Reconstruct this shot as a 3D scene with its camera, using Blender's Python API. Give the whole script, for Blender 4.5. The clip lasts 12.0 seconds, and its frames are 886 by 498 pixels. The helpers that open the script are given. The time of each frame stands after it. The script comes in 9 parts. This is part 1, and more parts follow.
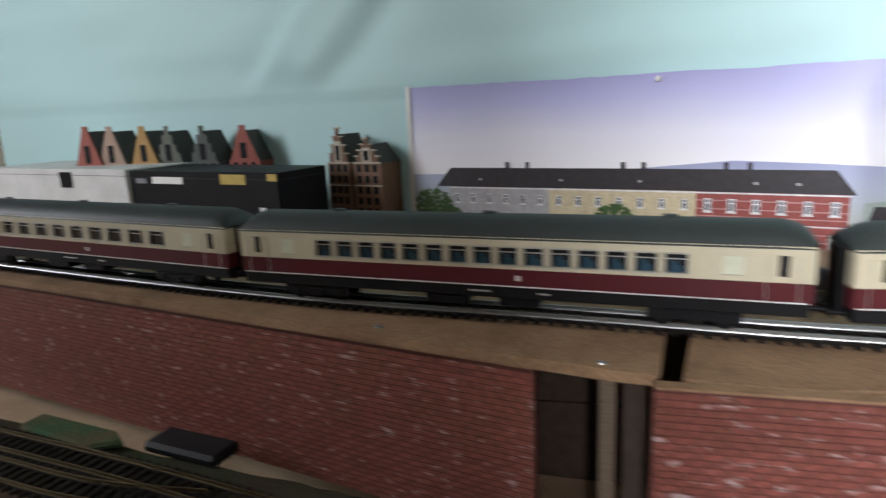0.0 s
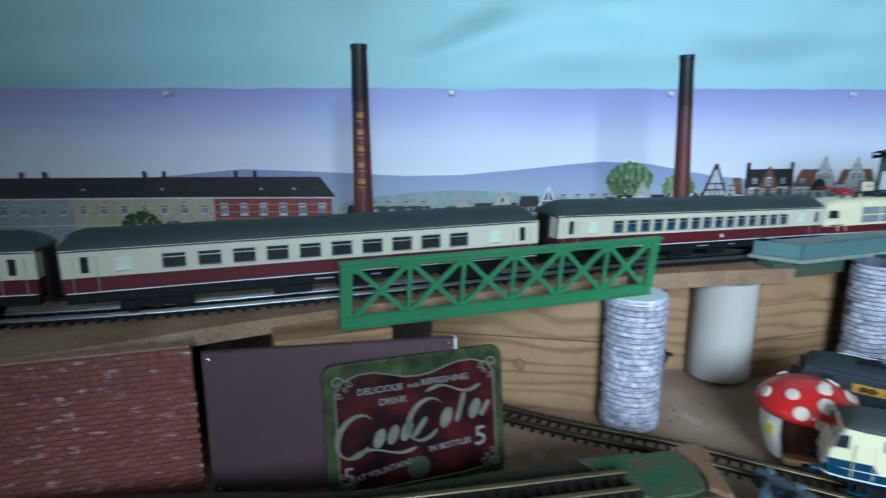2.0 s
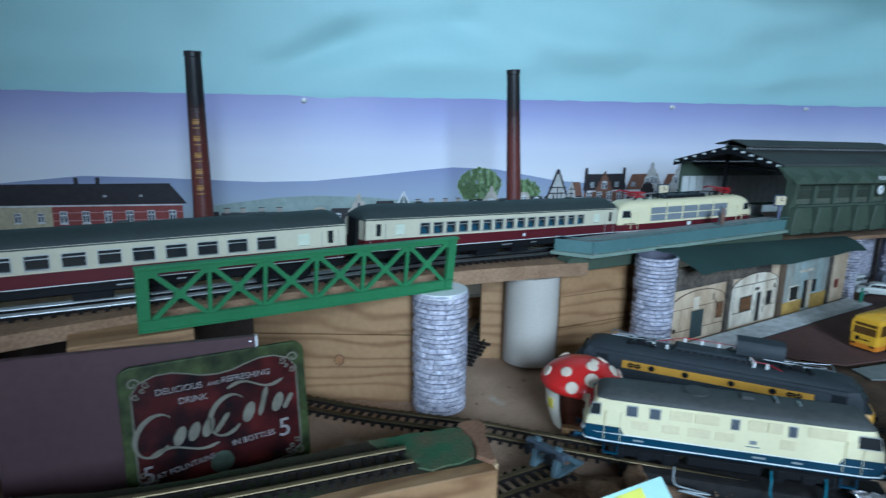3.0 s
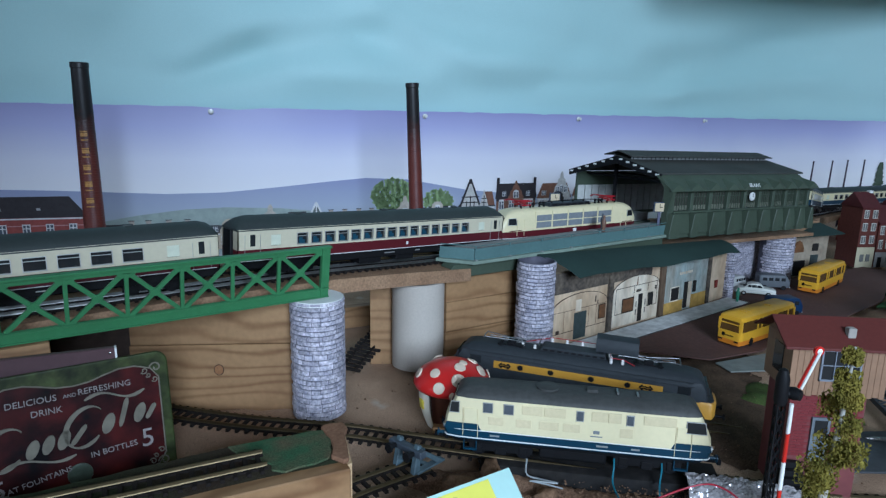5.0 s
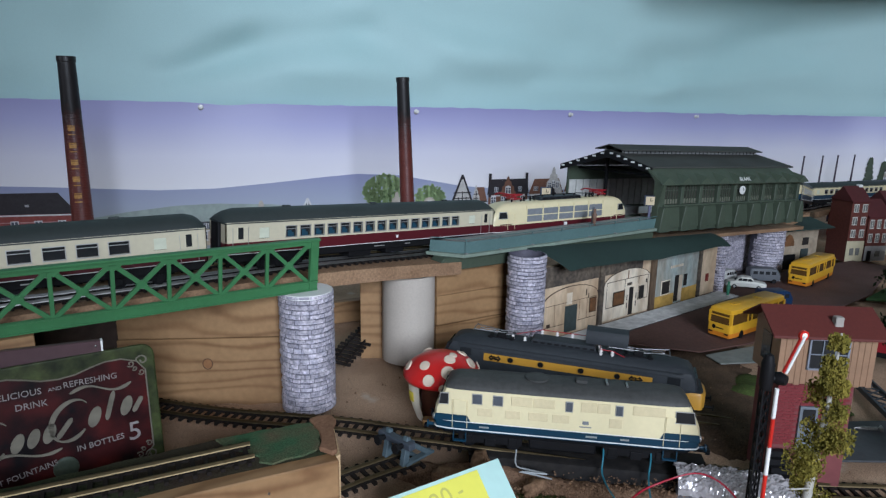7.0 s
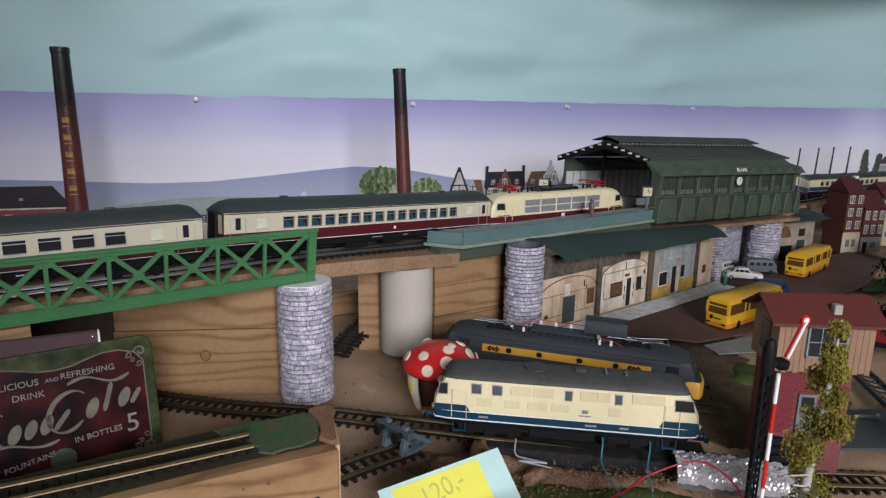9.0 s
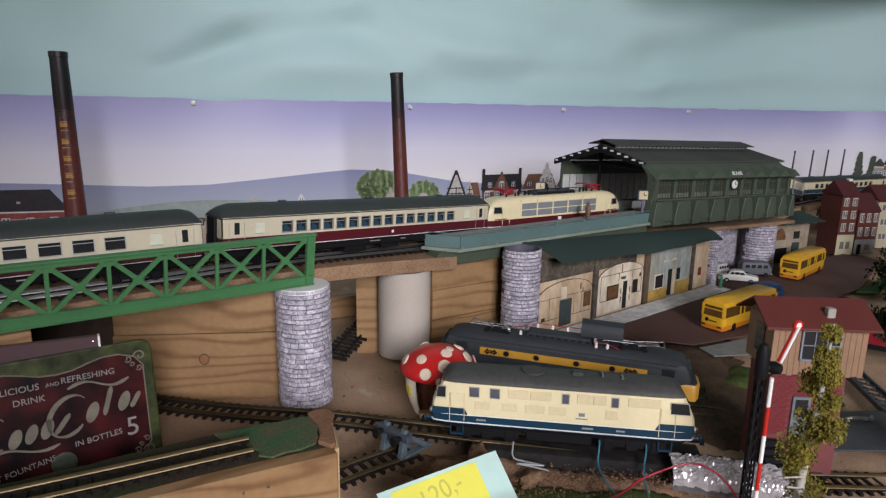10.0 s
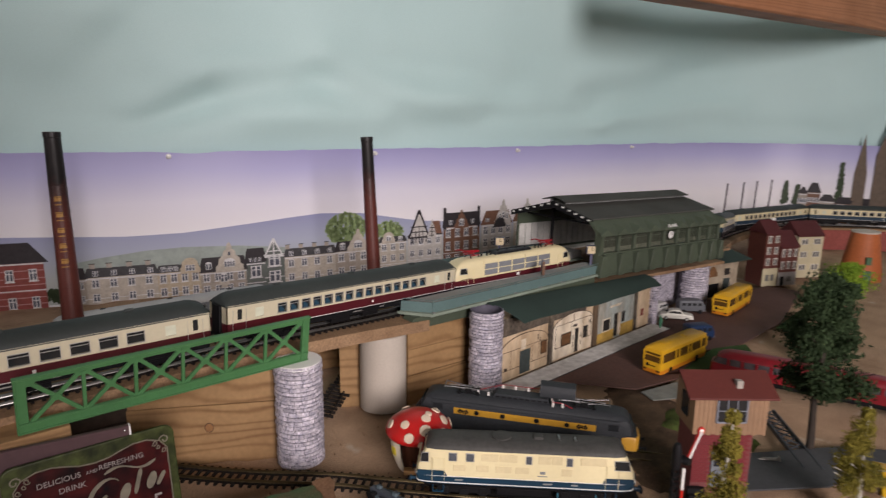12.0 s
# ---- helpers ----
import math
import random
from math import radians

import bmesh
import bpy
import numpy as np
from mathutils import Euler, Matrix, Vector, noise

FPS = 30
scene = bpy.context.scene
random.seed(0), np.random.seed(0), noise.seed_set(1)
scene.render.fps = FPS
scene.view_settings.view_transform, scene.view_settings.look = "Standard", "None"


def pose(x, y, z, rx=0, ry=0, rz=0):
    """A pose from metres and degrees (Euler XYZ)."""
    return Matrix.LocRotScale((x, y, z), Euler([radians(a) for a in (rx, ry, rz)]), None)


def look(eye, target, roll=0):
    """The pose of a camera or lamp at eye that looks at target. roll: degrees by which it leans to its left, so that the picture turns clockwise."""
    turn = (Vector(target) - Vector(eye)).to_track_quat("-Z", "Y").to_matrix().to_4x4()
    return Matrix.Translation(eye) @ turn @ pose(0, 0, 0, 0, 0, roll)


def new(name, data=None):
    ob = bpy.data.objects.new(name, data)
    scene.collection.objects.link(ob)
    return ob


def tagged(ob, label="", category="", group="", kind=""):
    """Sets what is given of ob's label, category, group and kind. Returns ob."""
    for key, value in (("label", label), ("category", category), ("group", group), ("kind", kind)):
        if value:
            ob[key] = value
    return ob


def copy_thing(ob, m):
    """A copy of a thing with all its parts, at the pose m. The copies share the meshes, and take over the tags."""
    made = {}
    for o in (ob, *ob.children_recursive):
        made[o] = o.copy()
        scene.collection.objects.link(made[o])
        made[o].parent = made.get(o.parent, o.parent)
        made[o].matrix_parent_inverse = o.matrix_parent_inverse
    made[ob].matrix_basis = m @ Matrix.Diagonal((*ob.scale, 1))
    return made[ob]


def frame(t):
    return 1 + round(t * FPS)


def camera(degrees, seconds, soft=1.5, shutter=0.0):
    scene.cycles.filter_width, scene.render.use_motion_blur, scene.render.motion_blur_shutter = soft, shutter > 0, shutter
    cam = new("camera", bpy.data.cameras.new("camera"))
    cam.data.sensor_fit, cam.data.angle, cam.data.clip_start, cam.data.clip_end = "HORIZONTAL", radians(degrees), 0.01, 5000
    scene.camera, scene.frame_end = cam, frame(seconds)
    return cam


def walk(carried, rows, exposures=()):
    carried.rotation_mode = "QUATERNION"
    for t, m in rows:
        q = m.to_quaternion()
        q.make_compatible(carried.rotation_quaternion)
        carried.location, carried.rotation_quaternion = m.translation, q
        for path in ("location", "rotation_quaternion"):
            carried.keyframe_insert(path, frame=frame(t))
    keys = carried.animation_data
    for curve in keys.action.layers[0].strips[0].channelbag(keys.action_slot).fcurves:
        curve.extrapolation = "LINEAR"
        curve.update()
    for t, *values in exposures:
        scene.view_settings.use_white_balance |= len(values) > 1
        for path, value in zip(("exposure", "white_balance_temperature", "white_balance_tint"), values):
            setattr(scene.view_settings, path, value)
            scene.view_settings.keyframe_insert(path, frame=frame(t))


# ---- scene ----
cam = camera(70.5, 12.0, soft=1.3, shutter=0.5)
PATH = [
    (0, (0.286, -0.229, 0.237), (0.039, 1.706, -0.205), -2.5),
    (0.5, (0.354, -0.263, 0.236), (0.384, 1.681, -0.233), -1.9),
    (1, (0.421, -0.302, 0.257), (0.764, 1.612, -0.211), -1.3),
    (1.5, (0.469, -0.334, 0.254), (1.047, 1.518, -0.232), -0.5),
    (2, (0.497, -0.369, 0.256), (1.288, 1.408, -0.206), -0.0),
    (2.5, (0.515, -0.405, 0.257), (1.471, 1.291, -0.203), 0.6),
    (3, (0.538, -0.431, 0.262), (1.631, 1.183, -0.183), 0.9),
    (3.5, (0.557, -0.459, 0.266), (1.743, 1.095, -0.159), 1.3),
    (3.7, (0.564, -0.467, 0.263), (1.77, 1.073, -0.154), 1.2),
    (5.5, (0.577, -0.483, 0.266), (1.819, 1.029, -0.147), 1.0),
    (6, (0.579, -0.482, 0.262), (1.821, 1.029, -0.156), 0.9),
    (6.5, (0.579, -0.483, 0.261), (1.822, 1.026, -0.162), 0.9),
    (7, (0.579, -0.485, 0.26), (1.833, 1.016, -0.156), 0.9),
    (9, (0.578, -0.483, 0.256), (1.84, 1.007, -0.177), 0.8),
    (9.5, (0.577, -0.485, 0.259), (1.844, 1.001, -0.173), 0.8),
    (10, (0.575, -0.485, 0.259), (1.846, 0.999, -0.169), 0.8),
    (10.5, (0.571, -0.484, 0.261), (1.844, 0.998, -0.167), 0.8),
    (11, (0.556, -0.489, 0.286), (1.832, 0.993, -0.137), 0.7),
    (11.5, (0.54, -0.5, 0.32), (1.83, 0.972, -0.093), 0.6),
    (12, (0.514, -0.521, 0.35), (1.892, 0.867, -0.068), 0.7),
]
EXPOSURES = [(0, 1.58, 6350, 15), (0.5, 1.36, 5800, 11), (1.0, 0.92, 5150, 4), (1.5, 0.52, 4950, 1), (2.5, 0.14, 4650, -1), (3.7, -0.02, 4730, 2), (6.5, -0.1, 5450, 11), (9.0, -0.07, 6250, 20), (10.5, -0.06, 6680, 23), (12.0, -0.04, 7250, 27)]
walk(cam, [(t, look(eye, target, roll)) for t, eye, target, roll in PATH], EXPOSURES)

# ---- light: daylight through the window behind the camera ----
world = bpy.data.worlds.new("world")
scene.world = world
world.use_nodes = True
wn = world.node_tree
sky = wn.nodes.new("ShaderNodeTexSky")
sky.sky_type, sky.sun_disc = "NISHITA", False
sky.sun_elevation, sky.sun_rotation = radians(35), radians(200)
wn.links.new(sky.outputs[0], wn.nodes["Background"].inputs[0])
wn.nodes["Background"].inputs[1].default_value = 0.03


def area_lamp(name, eye, target, sx, sy, watts, colour=(1, 1, 1)):
    data = bpy.data.lights.new(name, "AREA")
    data.shape, data.size, data.size_y, data.energy, data.color = "RECTANGLE", sx, sy, watts, colour
    ob = new(name, data)
    ob.matrix_world = look(eye, target)
    return ob


area_lamp("window_daylight", (-0.08, -2.22, 0.88), (0.95, 0.3, 0.15), 0.85, 0.75, 74, (0.95, 0.985, 1.0))
# Added fill lamp: brightens the left side that the shading wall darkens.
area_lamp("side_window_daylight", (-1.98, 0.0, 0.85), (0.1, 1.0, 0.3), 0.7, 0.7, 10, (0.95, 0.985, 1.0))

# ---- materials ----
MATS = {}


def mat(name, colour, rough=0.6, metal=0.0, vary=0.15, grain=120.0, bump=0.15, spec=0.35, second=None, mix=0.5, stain=14.0, coat=0.0, rand=0.0, stretch=(1, 1, 1)):
    """A procedural surface: base colour with grain and broad stains, roughness and fine relief."""
    if name in MATS:
        return MATS[name]
    m = bpy.data.materials.new(name)
    m.use_nodes = True
    t = m.node_tree
    n, link = t.nodes, t.links.new
    b = n["Principled BSDF"]
    co = n.new("ShaderNodeTexCoord")
    mp = n.new("ShaderNodeMapping")
    mp.inputs["Scale"].default_value = stretch
    link(co.outputs["Object"], mp.inputs[0])
    fine = n.new("ShaderNodeTexNoise")
    fine.inputs["Scale"].default_value, fine.inputs["Detail"].default_value = grain, 5
    broad = n.new("ShaderNodeTexNoise")
    broad.inputs["Scale"].default_value, broad.inputs["Detail"].default_value = stain, 4
    link(mp.outputs[0], fine.inputs[0])
    link(mp.outputs[0], broad.inputs[0])
    two = n.new("ShaderNodeMix")
    two.data_type = "RGBA"
    two.inputs["A"].default_value = (*colour, 1)
    two.inputs["B"].default_value = (*(second or tuple(c * 0.6 for c in colour)), 1)
    ramp = n.new("ShaderNodeMapRange")
    ramp.inputs["From Min"].default_value, ramp.inputs["From Max"].default_value = 0.35, 0.75
    ramp.inputs["To Max"].default_value = mix
    link(broad.outputs["Fac"], ramp.inputs["Value"])
    link(ramp.outputs[0], two.inputs["Factor"])
    hsv = n.new("ShaderNodeHueSaturation")
    val = n.new("ShaderNodeMapRange")
    val.inputs["From Min"].default_value, val.inputs["From Max"].default_value = 0.25, 0.75
    val.inputs["To Min"].default_value, val.inputs["To Max"].default_value = 1 - vary, 1 + vary
    link(fine.outputs["Fac"], val.inputs["Value"])
    last = val.outputs[0]
    if rand:
        info = n.new("ShaderNodeObjectInfo")
        r = n.new("ShaderNodeMapRange")
        r.inputs["To Min"].default_value, r.inputs["To Max"].default_value = 1 - rand, 1 + rand
        link(info.outputs["Random"], r.inputs["Value"])
        mul = n.new("ShaderNodeMath")
        mul.operation = "MULTIPLY"
        link(last, mul.inputs[0])
        link(r.outputs[0], mul.inputs[1])
        last = mul.outputs[0]
    link(last, hsv.inputs["Value"])
    link(two.outputs["Result"], hsv.inputs["Color"])
    link(hsv.outputs[0], b.inputs["Base Color"])
    b.inputs["Metallic"].default_value = metal
    b.inputs["Specular IOR Level"].default_value = spec
    b.inputs["Coat Weight"].default_value = coat
    rr = n.new("ShaderNodeMapRange")
    rr.inputs["To Min"].default_value, rr.inputs["To Max"].default_value = max(0.02, rough - 0.12), min(1, rough + 0.12)
    link(broad.outputs["Fac"], rr.inputs["Value"])
    link(rr.outputs[0], b.inputs["Roughness"])
    if bump:
        bp = n.new("ShaderNodeBump")
        bp.inputs["Strength"].default_value, bp.inputs["Distance"].default_value = bump, 0.0006
        link(fine.outputs["Fac"], bp.inputs["Height"])
        link(bp.outputs[0], b.inputs["Normal"])
    MATS[name] = m
    return m


def flecked(m, colour, scale=240.0, amount=0.6):
    """Adds worn flecks of another colour to a material."""
    t = m.node_tree
    n, link = t.nodes, t.links.new
    b = n["Principled BSDF"]
    src = b.inputs["Base Color"].links[0].from_socket
    ns = n.new("ShaderNodeTexNoise")
    ns.inputs["Scale"].default_value, ns.inputs["Detail"].default_value = scale, 6
    geo = n.new("ShaderNodeNewGeometry")
    flat = n.new("ShaderNodeMapping")
    flat.inputs["Scale"].default_value = (0.45, 0.45, 1.4)
    link(geo.outputs["Position"], flat.inputs[0])
    link(flat.outputs[0], ns.inputs[0])
    r = n.new("ShaderNodeMapRange")
    r.inputs["From Min"].default_value, r.inputs["From Max"].default_value = amount, amount + 0.1
    link(ns.outputs["Fac"], r.inputs["Value"])
    mx = n.new("ShaderNodeMix")
    mx.data_type = "RGBA"
    mx.inputs["B"].default_value = (*colour, 1)
    link(src, mx.inputs["A"])
    link(r.outputs[0], mx.inputs["Factor"])
    link(mx.outputs["Result"], b.inputs["Base Color"])
    return m


def sooted(m, low, high, colour=(0.012, 0.01, 0.01)):
    """Blackens a material with soot that thickens between two heights."""
    t = m.node_tree
    n, link = t.nodes, t.links.new
    b = n["Principled BSDF"]
    src = b.inputs["Base Color"].links[0].from_socket
    co = n.new("ShaderNodeTexCoord")
    sep = n.new("ShaderNodeSeparateXYZ")
    link(co.outputs["Object"], sep.inputs[0])
    ns = n.new("ShaderNodeTexNoise")
    ns.inputs["Scale"].default_value = 90.0
    link(co.outputs["Object"], ns.inputs[0])
    add = n.new("ShaderNodeMath")
    add.operation = "MULTIPLY_ADD"
    add.inputs[1].default_value = 0.04
    link(ns.outputs["Fac"], add.inputs[0])
    link(sep.outputs["Z"], add.inputs[2])
    r = n.new("ShaderNodeMapRange")
    r.inputs["From Min"].default_value, r.inputs["From Max"].default_value = low + 0.02, high + 0.02
    link(add.outputs[0], r.inputs["Value"])
    mx = n.new("ShaderNodeMix")
    mx.data_type = "RGBA"
    mx.inputs["B"].default_value = (*colour, 1)
    link(src, mx.inputs["A"])
    link(r.outputs[0], mx.inputs["Factor"])
    link(mx.outputs["Result"], b.inputs["Base Color"])
    return m


def wood(name, light, dark, scale=60.0, stretch=(0.25, 1, 3), rough=0.6):
    """Sawn softwood: wavering grain lines along x, with knots left to the stains."""
    if name in MATS:
        return MATS[name]
    m = mat(name, light, rough, vary=0.1, grain=180, bump=0.2, second=dark, mix=0.5, stain=12)
    t = m.node_tree
    n, link = t.nodes, t.links.new
    co = n.new("ShaderNodeTexCoord")
    mp = n.new("ShaderNodeMapping")
    mp.inputs["Scale"].default_value = stretch
    link(co.outputs["Object"], mp.inputs[0])
    wave = n.new("ShaderNodeTexWave")
    wave.bands_direction = "Z"
    wave.inputs["Scale"].default_value, wave.inputs["Distortion"].default_value = scale, 24.0
    wave.inputs["Detail"].default_value, wave.inputs["Detail Scale"].default_value = 3.0, 0.62
    link(mp.outputs[0], wave.inputs[0])
    mx = n.new("ShaderNodeMix")
    mx.data_type, mx.blend_type = "RGBA", "MULTIPLY"
    mx.inputs["B"].default_value = (*[min(1, d / max(l, 0.01) * 1.2) for l, d in zip(light, dark)], 1)
    pw = n.new("ShaderNodeMath")
    pw.operation = "POWER"
    pw.inputs[1].default_value = 3.2
    link(wave.outputs["Fac"], pw.inputs[0])
    patch = n.new("ShaderNodeTexNoise")
    patch.inputs["Scale"].default_value = 22.0
    link(mp.outputs[0], patch.inputs[0])
    boost = n.new("ShaderNodeMath")
    boost.operation = "MULTIPLY"
    boost.inputs[1].default_value = 1.35
    link(patch.outputs["Fac"], boost.inputs[0])
    fade = n.new("ShaderNodeMath")
    fade.operation = "MULTIPLY"
    link(pw.outputs[0], fade.inputs[0])
    link(boost.outputs[0], fade.inputs[1])
    link(fade.outputs[0], mx.inputs["Factor"])
    hsv = next(x for x in n if x.type == "HUE_SAT")
    link(hsv.outputs[0], mx.inputs["A"])
    link(mx.outputs["Result"], n["Principled BSDF"].inputs["Base Color"])
    return m


TEAL = mat("teal_wall_paper", (0.46, 0.67, 0.665), 0.6, vary=0.04, grain=700, bump=0.25, second=(0.5, 0.68, 0.665), stain=2.5)
SAND = mat("sandy_ground", (0.42, 0.285, 0.185), 0.95, vary=0.55, grain=1300, bump=0.8, second=(0.27, 0.175, 0.112), mix=0.8, stain=22, spec=0.15)
PINE = wood("pine_board", (0.34, 0.205, 0.095), (0.15, 0.075, 0.03), 24, (0.2, 1, 1))
PINE_END = wood("pine_end_grain", (0.6, 0.43, 0.25), (0.4, 0.25, 0.12), 140, (1, 1, 1))
flecked(SAND, (0.5, 0.42, 0.33), 60, 0.66)
CHIP = mat("worn_deck_board", (0.3, 0.19, 0.11), 0.85, vary=0.3, grain=500, bump=0.5, second=(0.16, 0.09, 0.05), mix=0.8, stain=30, spec=0.2)
GREEN = mat("bridge_green_plastic", (0.055, 0.185, 0.07), 0.45, vary=0.06, grain=300, bump=0.08, stain=25)
STATION = mat("station_green_plastic", (0.061, 0.08, 0.054), 0.5, vary=0.08, grain=250, bump=0.1, stain=20)
ROOF = mat("dark_roof_card", (0.06, 0.061, 0.055), 0.7, spec=0.2, vary=0.12, grain=400, bump=0.2, stain=12)
CANOPY = mat("dark_green_card", (0.022, 0.042, 0.035), 0.75, vary=0.1, grain=400, bump=0.15, stain=10)
PLATFORM = mat("platform_teal_plastic", (0.1, 0.17, 0.165), 0.5, vary=0.08, grain=300, bump=0.1, stain=20)
STONEGREY = mat("platform_grey", (0.27, 0.28, 0.27), 0.8, vary=0.15, grain=500, bump=0.3, stain=20)
CARDTUBE = mat("grey_cardboard_tube", (0.47, 0.42, 0.36), 0.8, vary=0.06, grain=500, bump=0.15, second=(0.4, 0.35, 0.29), stain=12, spec=0.2)
STONEPAPER = mat("printed_stone_paper", (0.5, 0.465, 0.51), 0.55, vary=0.6, grain=420, bump=0.9, second=(0.2, 0.2, 0.26), mix=0.9, stain=190, rand=0.22)
STONEJOINT = mat("printed_stone_joint", (0.085, 0.08, 0.105), 0.6, vary=0.2, grain=200)
BRICKRED = mat("embossed_red_brick", (0.2, 0.062, 0.05), 0.36, vary=0.5, grain=260, bump=0.6, second=(0.16, 0.066, 0.042), mix=0.8, stain=45, rand=0.14)
flecked(BRICKRED, (0.43, 0.31, 0.3), 210, 0.6)
BRICKJOINT = mat("brick_joint", (0.11, 0.036, 0.03), 0.6, vary=0.25, grain=200)
PURPLE = mat("purple_brown_hardboard", (0.074, 0.042, 0.046), 0.42, vary=0.1, grain=160, bump=0.12, stain=15)
RAILMETAL = mat("brass_rail", (0.17, 0.13, 0.07), 0.5, 1.0, vary=0.12, grain=300, bump=0.05)
RAILSTEEL = mat("nickel_rail", (0.3, 0.3, 0.285), 0.42, 1.0, vary=0.12, grain=300, bump=0.05)
SLEEPER = mat("black_sleeper_plastic", (0.018, 0.014, 0.012), 0.8, spec=0.12, vary=0.25, grain=300, bump=0.2)
BLACK = mat("black_plastic", (0.008, 0.008, 0.009), 0.55, spec=0.15, vary=0.15, grain=300, bump=0.1)
CREAM = mat("cream_paint", (0.7, 0.62, 0.38), 0.35, vary=0.03, grain=300, bump=0.04, stain=20, second=(0.64, 0.56, 0.35))
CREAMPALE = mat("pale_cream_paint", (0.55, 0.5, 0.36), 0.4, vary=0.04, grain=300, bump=0.04, stain=20, second=(0.49, 0.45, 0.32))
WINERED = mat("wine_red_paint", (0.085, 0.011, 0.016), 0.35, vary=0.06, grain=300, bump=0.04)
ROOFGREY = mat("dark_grey_roof_paint", (0.036, 0.044, 0.042), 0.55, spec=0.25, vary=0.08, grain=300, bump=0.06)
OCEAN = mat("ocean_blue_paint", (0.008, 0.038, 0.068), 0.38, vary=0.06, grain=300, bump=0.04)
WINDOWGLASS = mat("dark_window_glass", (0.02, 0.022, 0.024), 0.08, vary=0.05, bump=0)
WHITE = mat("white_paint", (0.75, 0.75, 0.72), 0.5, vary=0.04, grain=300, bump=0.05)


# ---- mesh helpers ----
class Geo:
    """Collects vertices and faces of one mesh."""

    def __init__(self):
        self.v, self.f = [], []

    def add(self, verts, faces):
        o = len(self.v)
        self.v += [tuple(p) for p in verts]
        self.f += [tuple(i + o for i in f) for f in faces]
        return self

    def box(self, x0, x1, y0, y1, z0, z1, m=None):
        p = [Vector((x, y, z)) for x in (x0, x1) for y in (y0, y1) for z in (z0, z1)]
        if m is not None:
            p = [m @ q for q in p]
        return self.add(p, [(0, 1, 3, 2), (4, 6, 7, 5), (0, 4, 5, 1), (2, 3, 7, 6), (0, 2, 6, 4), (1, 5, 7, 3)])

    def prism(self, poly, d0, d1, m=None, axis="y"):
        """A polygon of (a, z) pairs in the plane across the axis, drawn out from d0 to d1 along it."""
        n = len(poly)
        put = {"y": lambda a, b, d: (a, d, b), "x": lambda a, b, d: (d, a, b), "z": lambda a, b, d: (a, b, d)}[axis]
        p = [Vector(put(a, b, d0)) for a, b in poly] + [Vector(put(a, b, d1)) for a, b in poly]
        if m is not None:
            p = [m @ q for q in p]
        return self.add(p, [tuple(range(n)), tuple(range(2 * n - 1, n - 1, -1))] + [(i, i + n, (i + 1) % n + n, (i + 1) % n) for i in range(n)])

    def lathe(self, profile, n=24, m=None, a0=0.0, a1=360.0):
        """Turns (r, z) pairs round the z axis."""
        full = abs(a1 - a0 - 360) < 1e-6
        cols = n if full else n + 1
        p = []
        for k in range(cols):
            a = radians(a0 + (a1 - a0) * k / n)
            p += [Vector((r * math.cos(a), r * math.sin(a), z)) for r, z in profile]
        if m is not None:
            p = [m @ q for q in p]
        s, f = len(profile), []
        for k in range(n):
            a, b = k * s, ((k + 1) % cols) * s
            f += [(a + i, b + i, b + i + 1, a + i + 1) for i in range(s - 1)]
        if full and profile[0][0] > 1e-6:
            f.append(tuple(k * s for k in range(cols))[::-1])
        if full and profile[-1][0] > 1e-6:
            f.append(tuple(k * s + s - 1 for k in range(cols)))
        return self.add(p, f)

    def cyl(self, x, y, z0, z1, r, n=16, r1=None):
        return self.lathe([(r, z0), (r if r1 is None else r1, z1)], n, Matrix.Translation((x, y, 0)))

    def rod(self, a, b, r, n=8):
        a, b = Vector(a), Vector(b)
        m = Matrix.Translation(a) @ (b - a).to_track_quat("Z", "Y").to_matrix().to_4x4()
        return self.lathe([(r, 0), (r, (b - a).length)], n, m)

    def tube(self, pts, r, n=6):
        """A round wire along points in space, in one skin."""
        pts = [Vector(p) for p in pts]
        v, f, side = [], [], None
        for i, p in enumerate(pts):
            d = (pts[min(i + 1, len(pts) - 1)] - pts[max(i - 1, 0)]).normalized()
            if side is None:
                side = d.orthogonal().normalized()
            side = (side - d * side.dot(d)).normalized()
            up = d.cross(side)
            v += [p + side * (r * math.cos(2 * math.pi * k / n)) + up * (r * math.sin(2 * math.pi * k / n)) for k in range(n)]
        for i in range(len(pts) - 1):
            f += [(i * n + k, i * n + (k + 1) % n, (i + 1) * n + (k + 1) % n, (i + 1) * n + k) for k in range(n)]
        f += [tuple(range(n))[::-1], tuple((len(pts) - 1) * n + k for k in range(n))]
        return self.add(v, f)

    def sweep(self, section, pts, closed=True):
        """Carries a section of (side, up) pairs along points in the plan."""
        s, p = len(section), []
        for i, q in enumerate(pts):
            a, b = Vector(pts[max(0, i - 1)]), Vector(pts[min(len(pts) - 1, i + 1)])
            d = (b - a).normalized()
            side = Vector((d.y, -d.x, 0)).normalized()
            p += [Vector(q) + side * u + Vector((0, 0, w)) for u, w in section]
        f = []
        for i in range(len(pts) - 1):
            f += [(i * s + j, i * s + (j + 1) % s, (i + 1) * s + (j + 1) % s, (i + 1) * s + j) for j in range(s if closed else s - 1)]
        if closed:
            f += [tuple(range(s))[::-1], tuple(range((len(pts) - 1) * s, len(pts) * s))]
        return self.add(p, f)

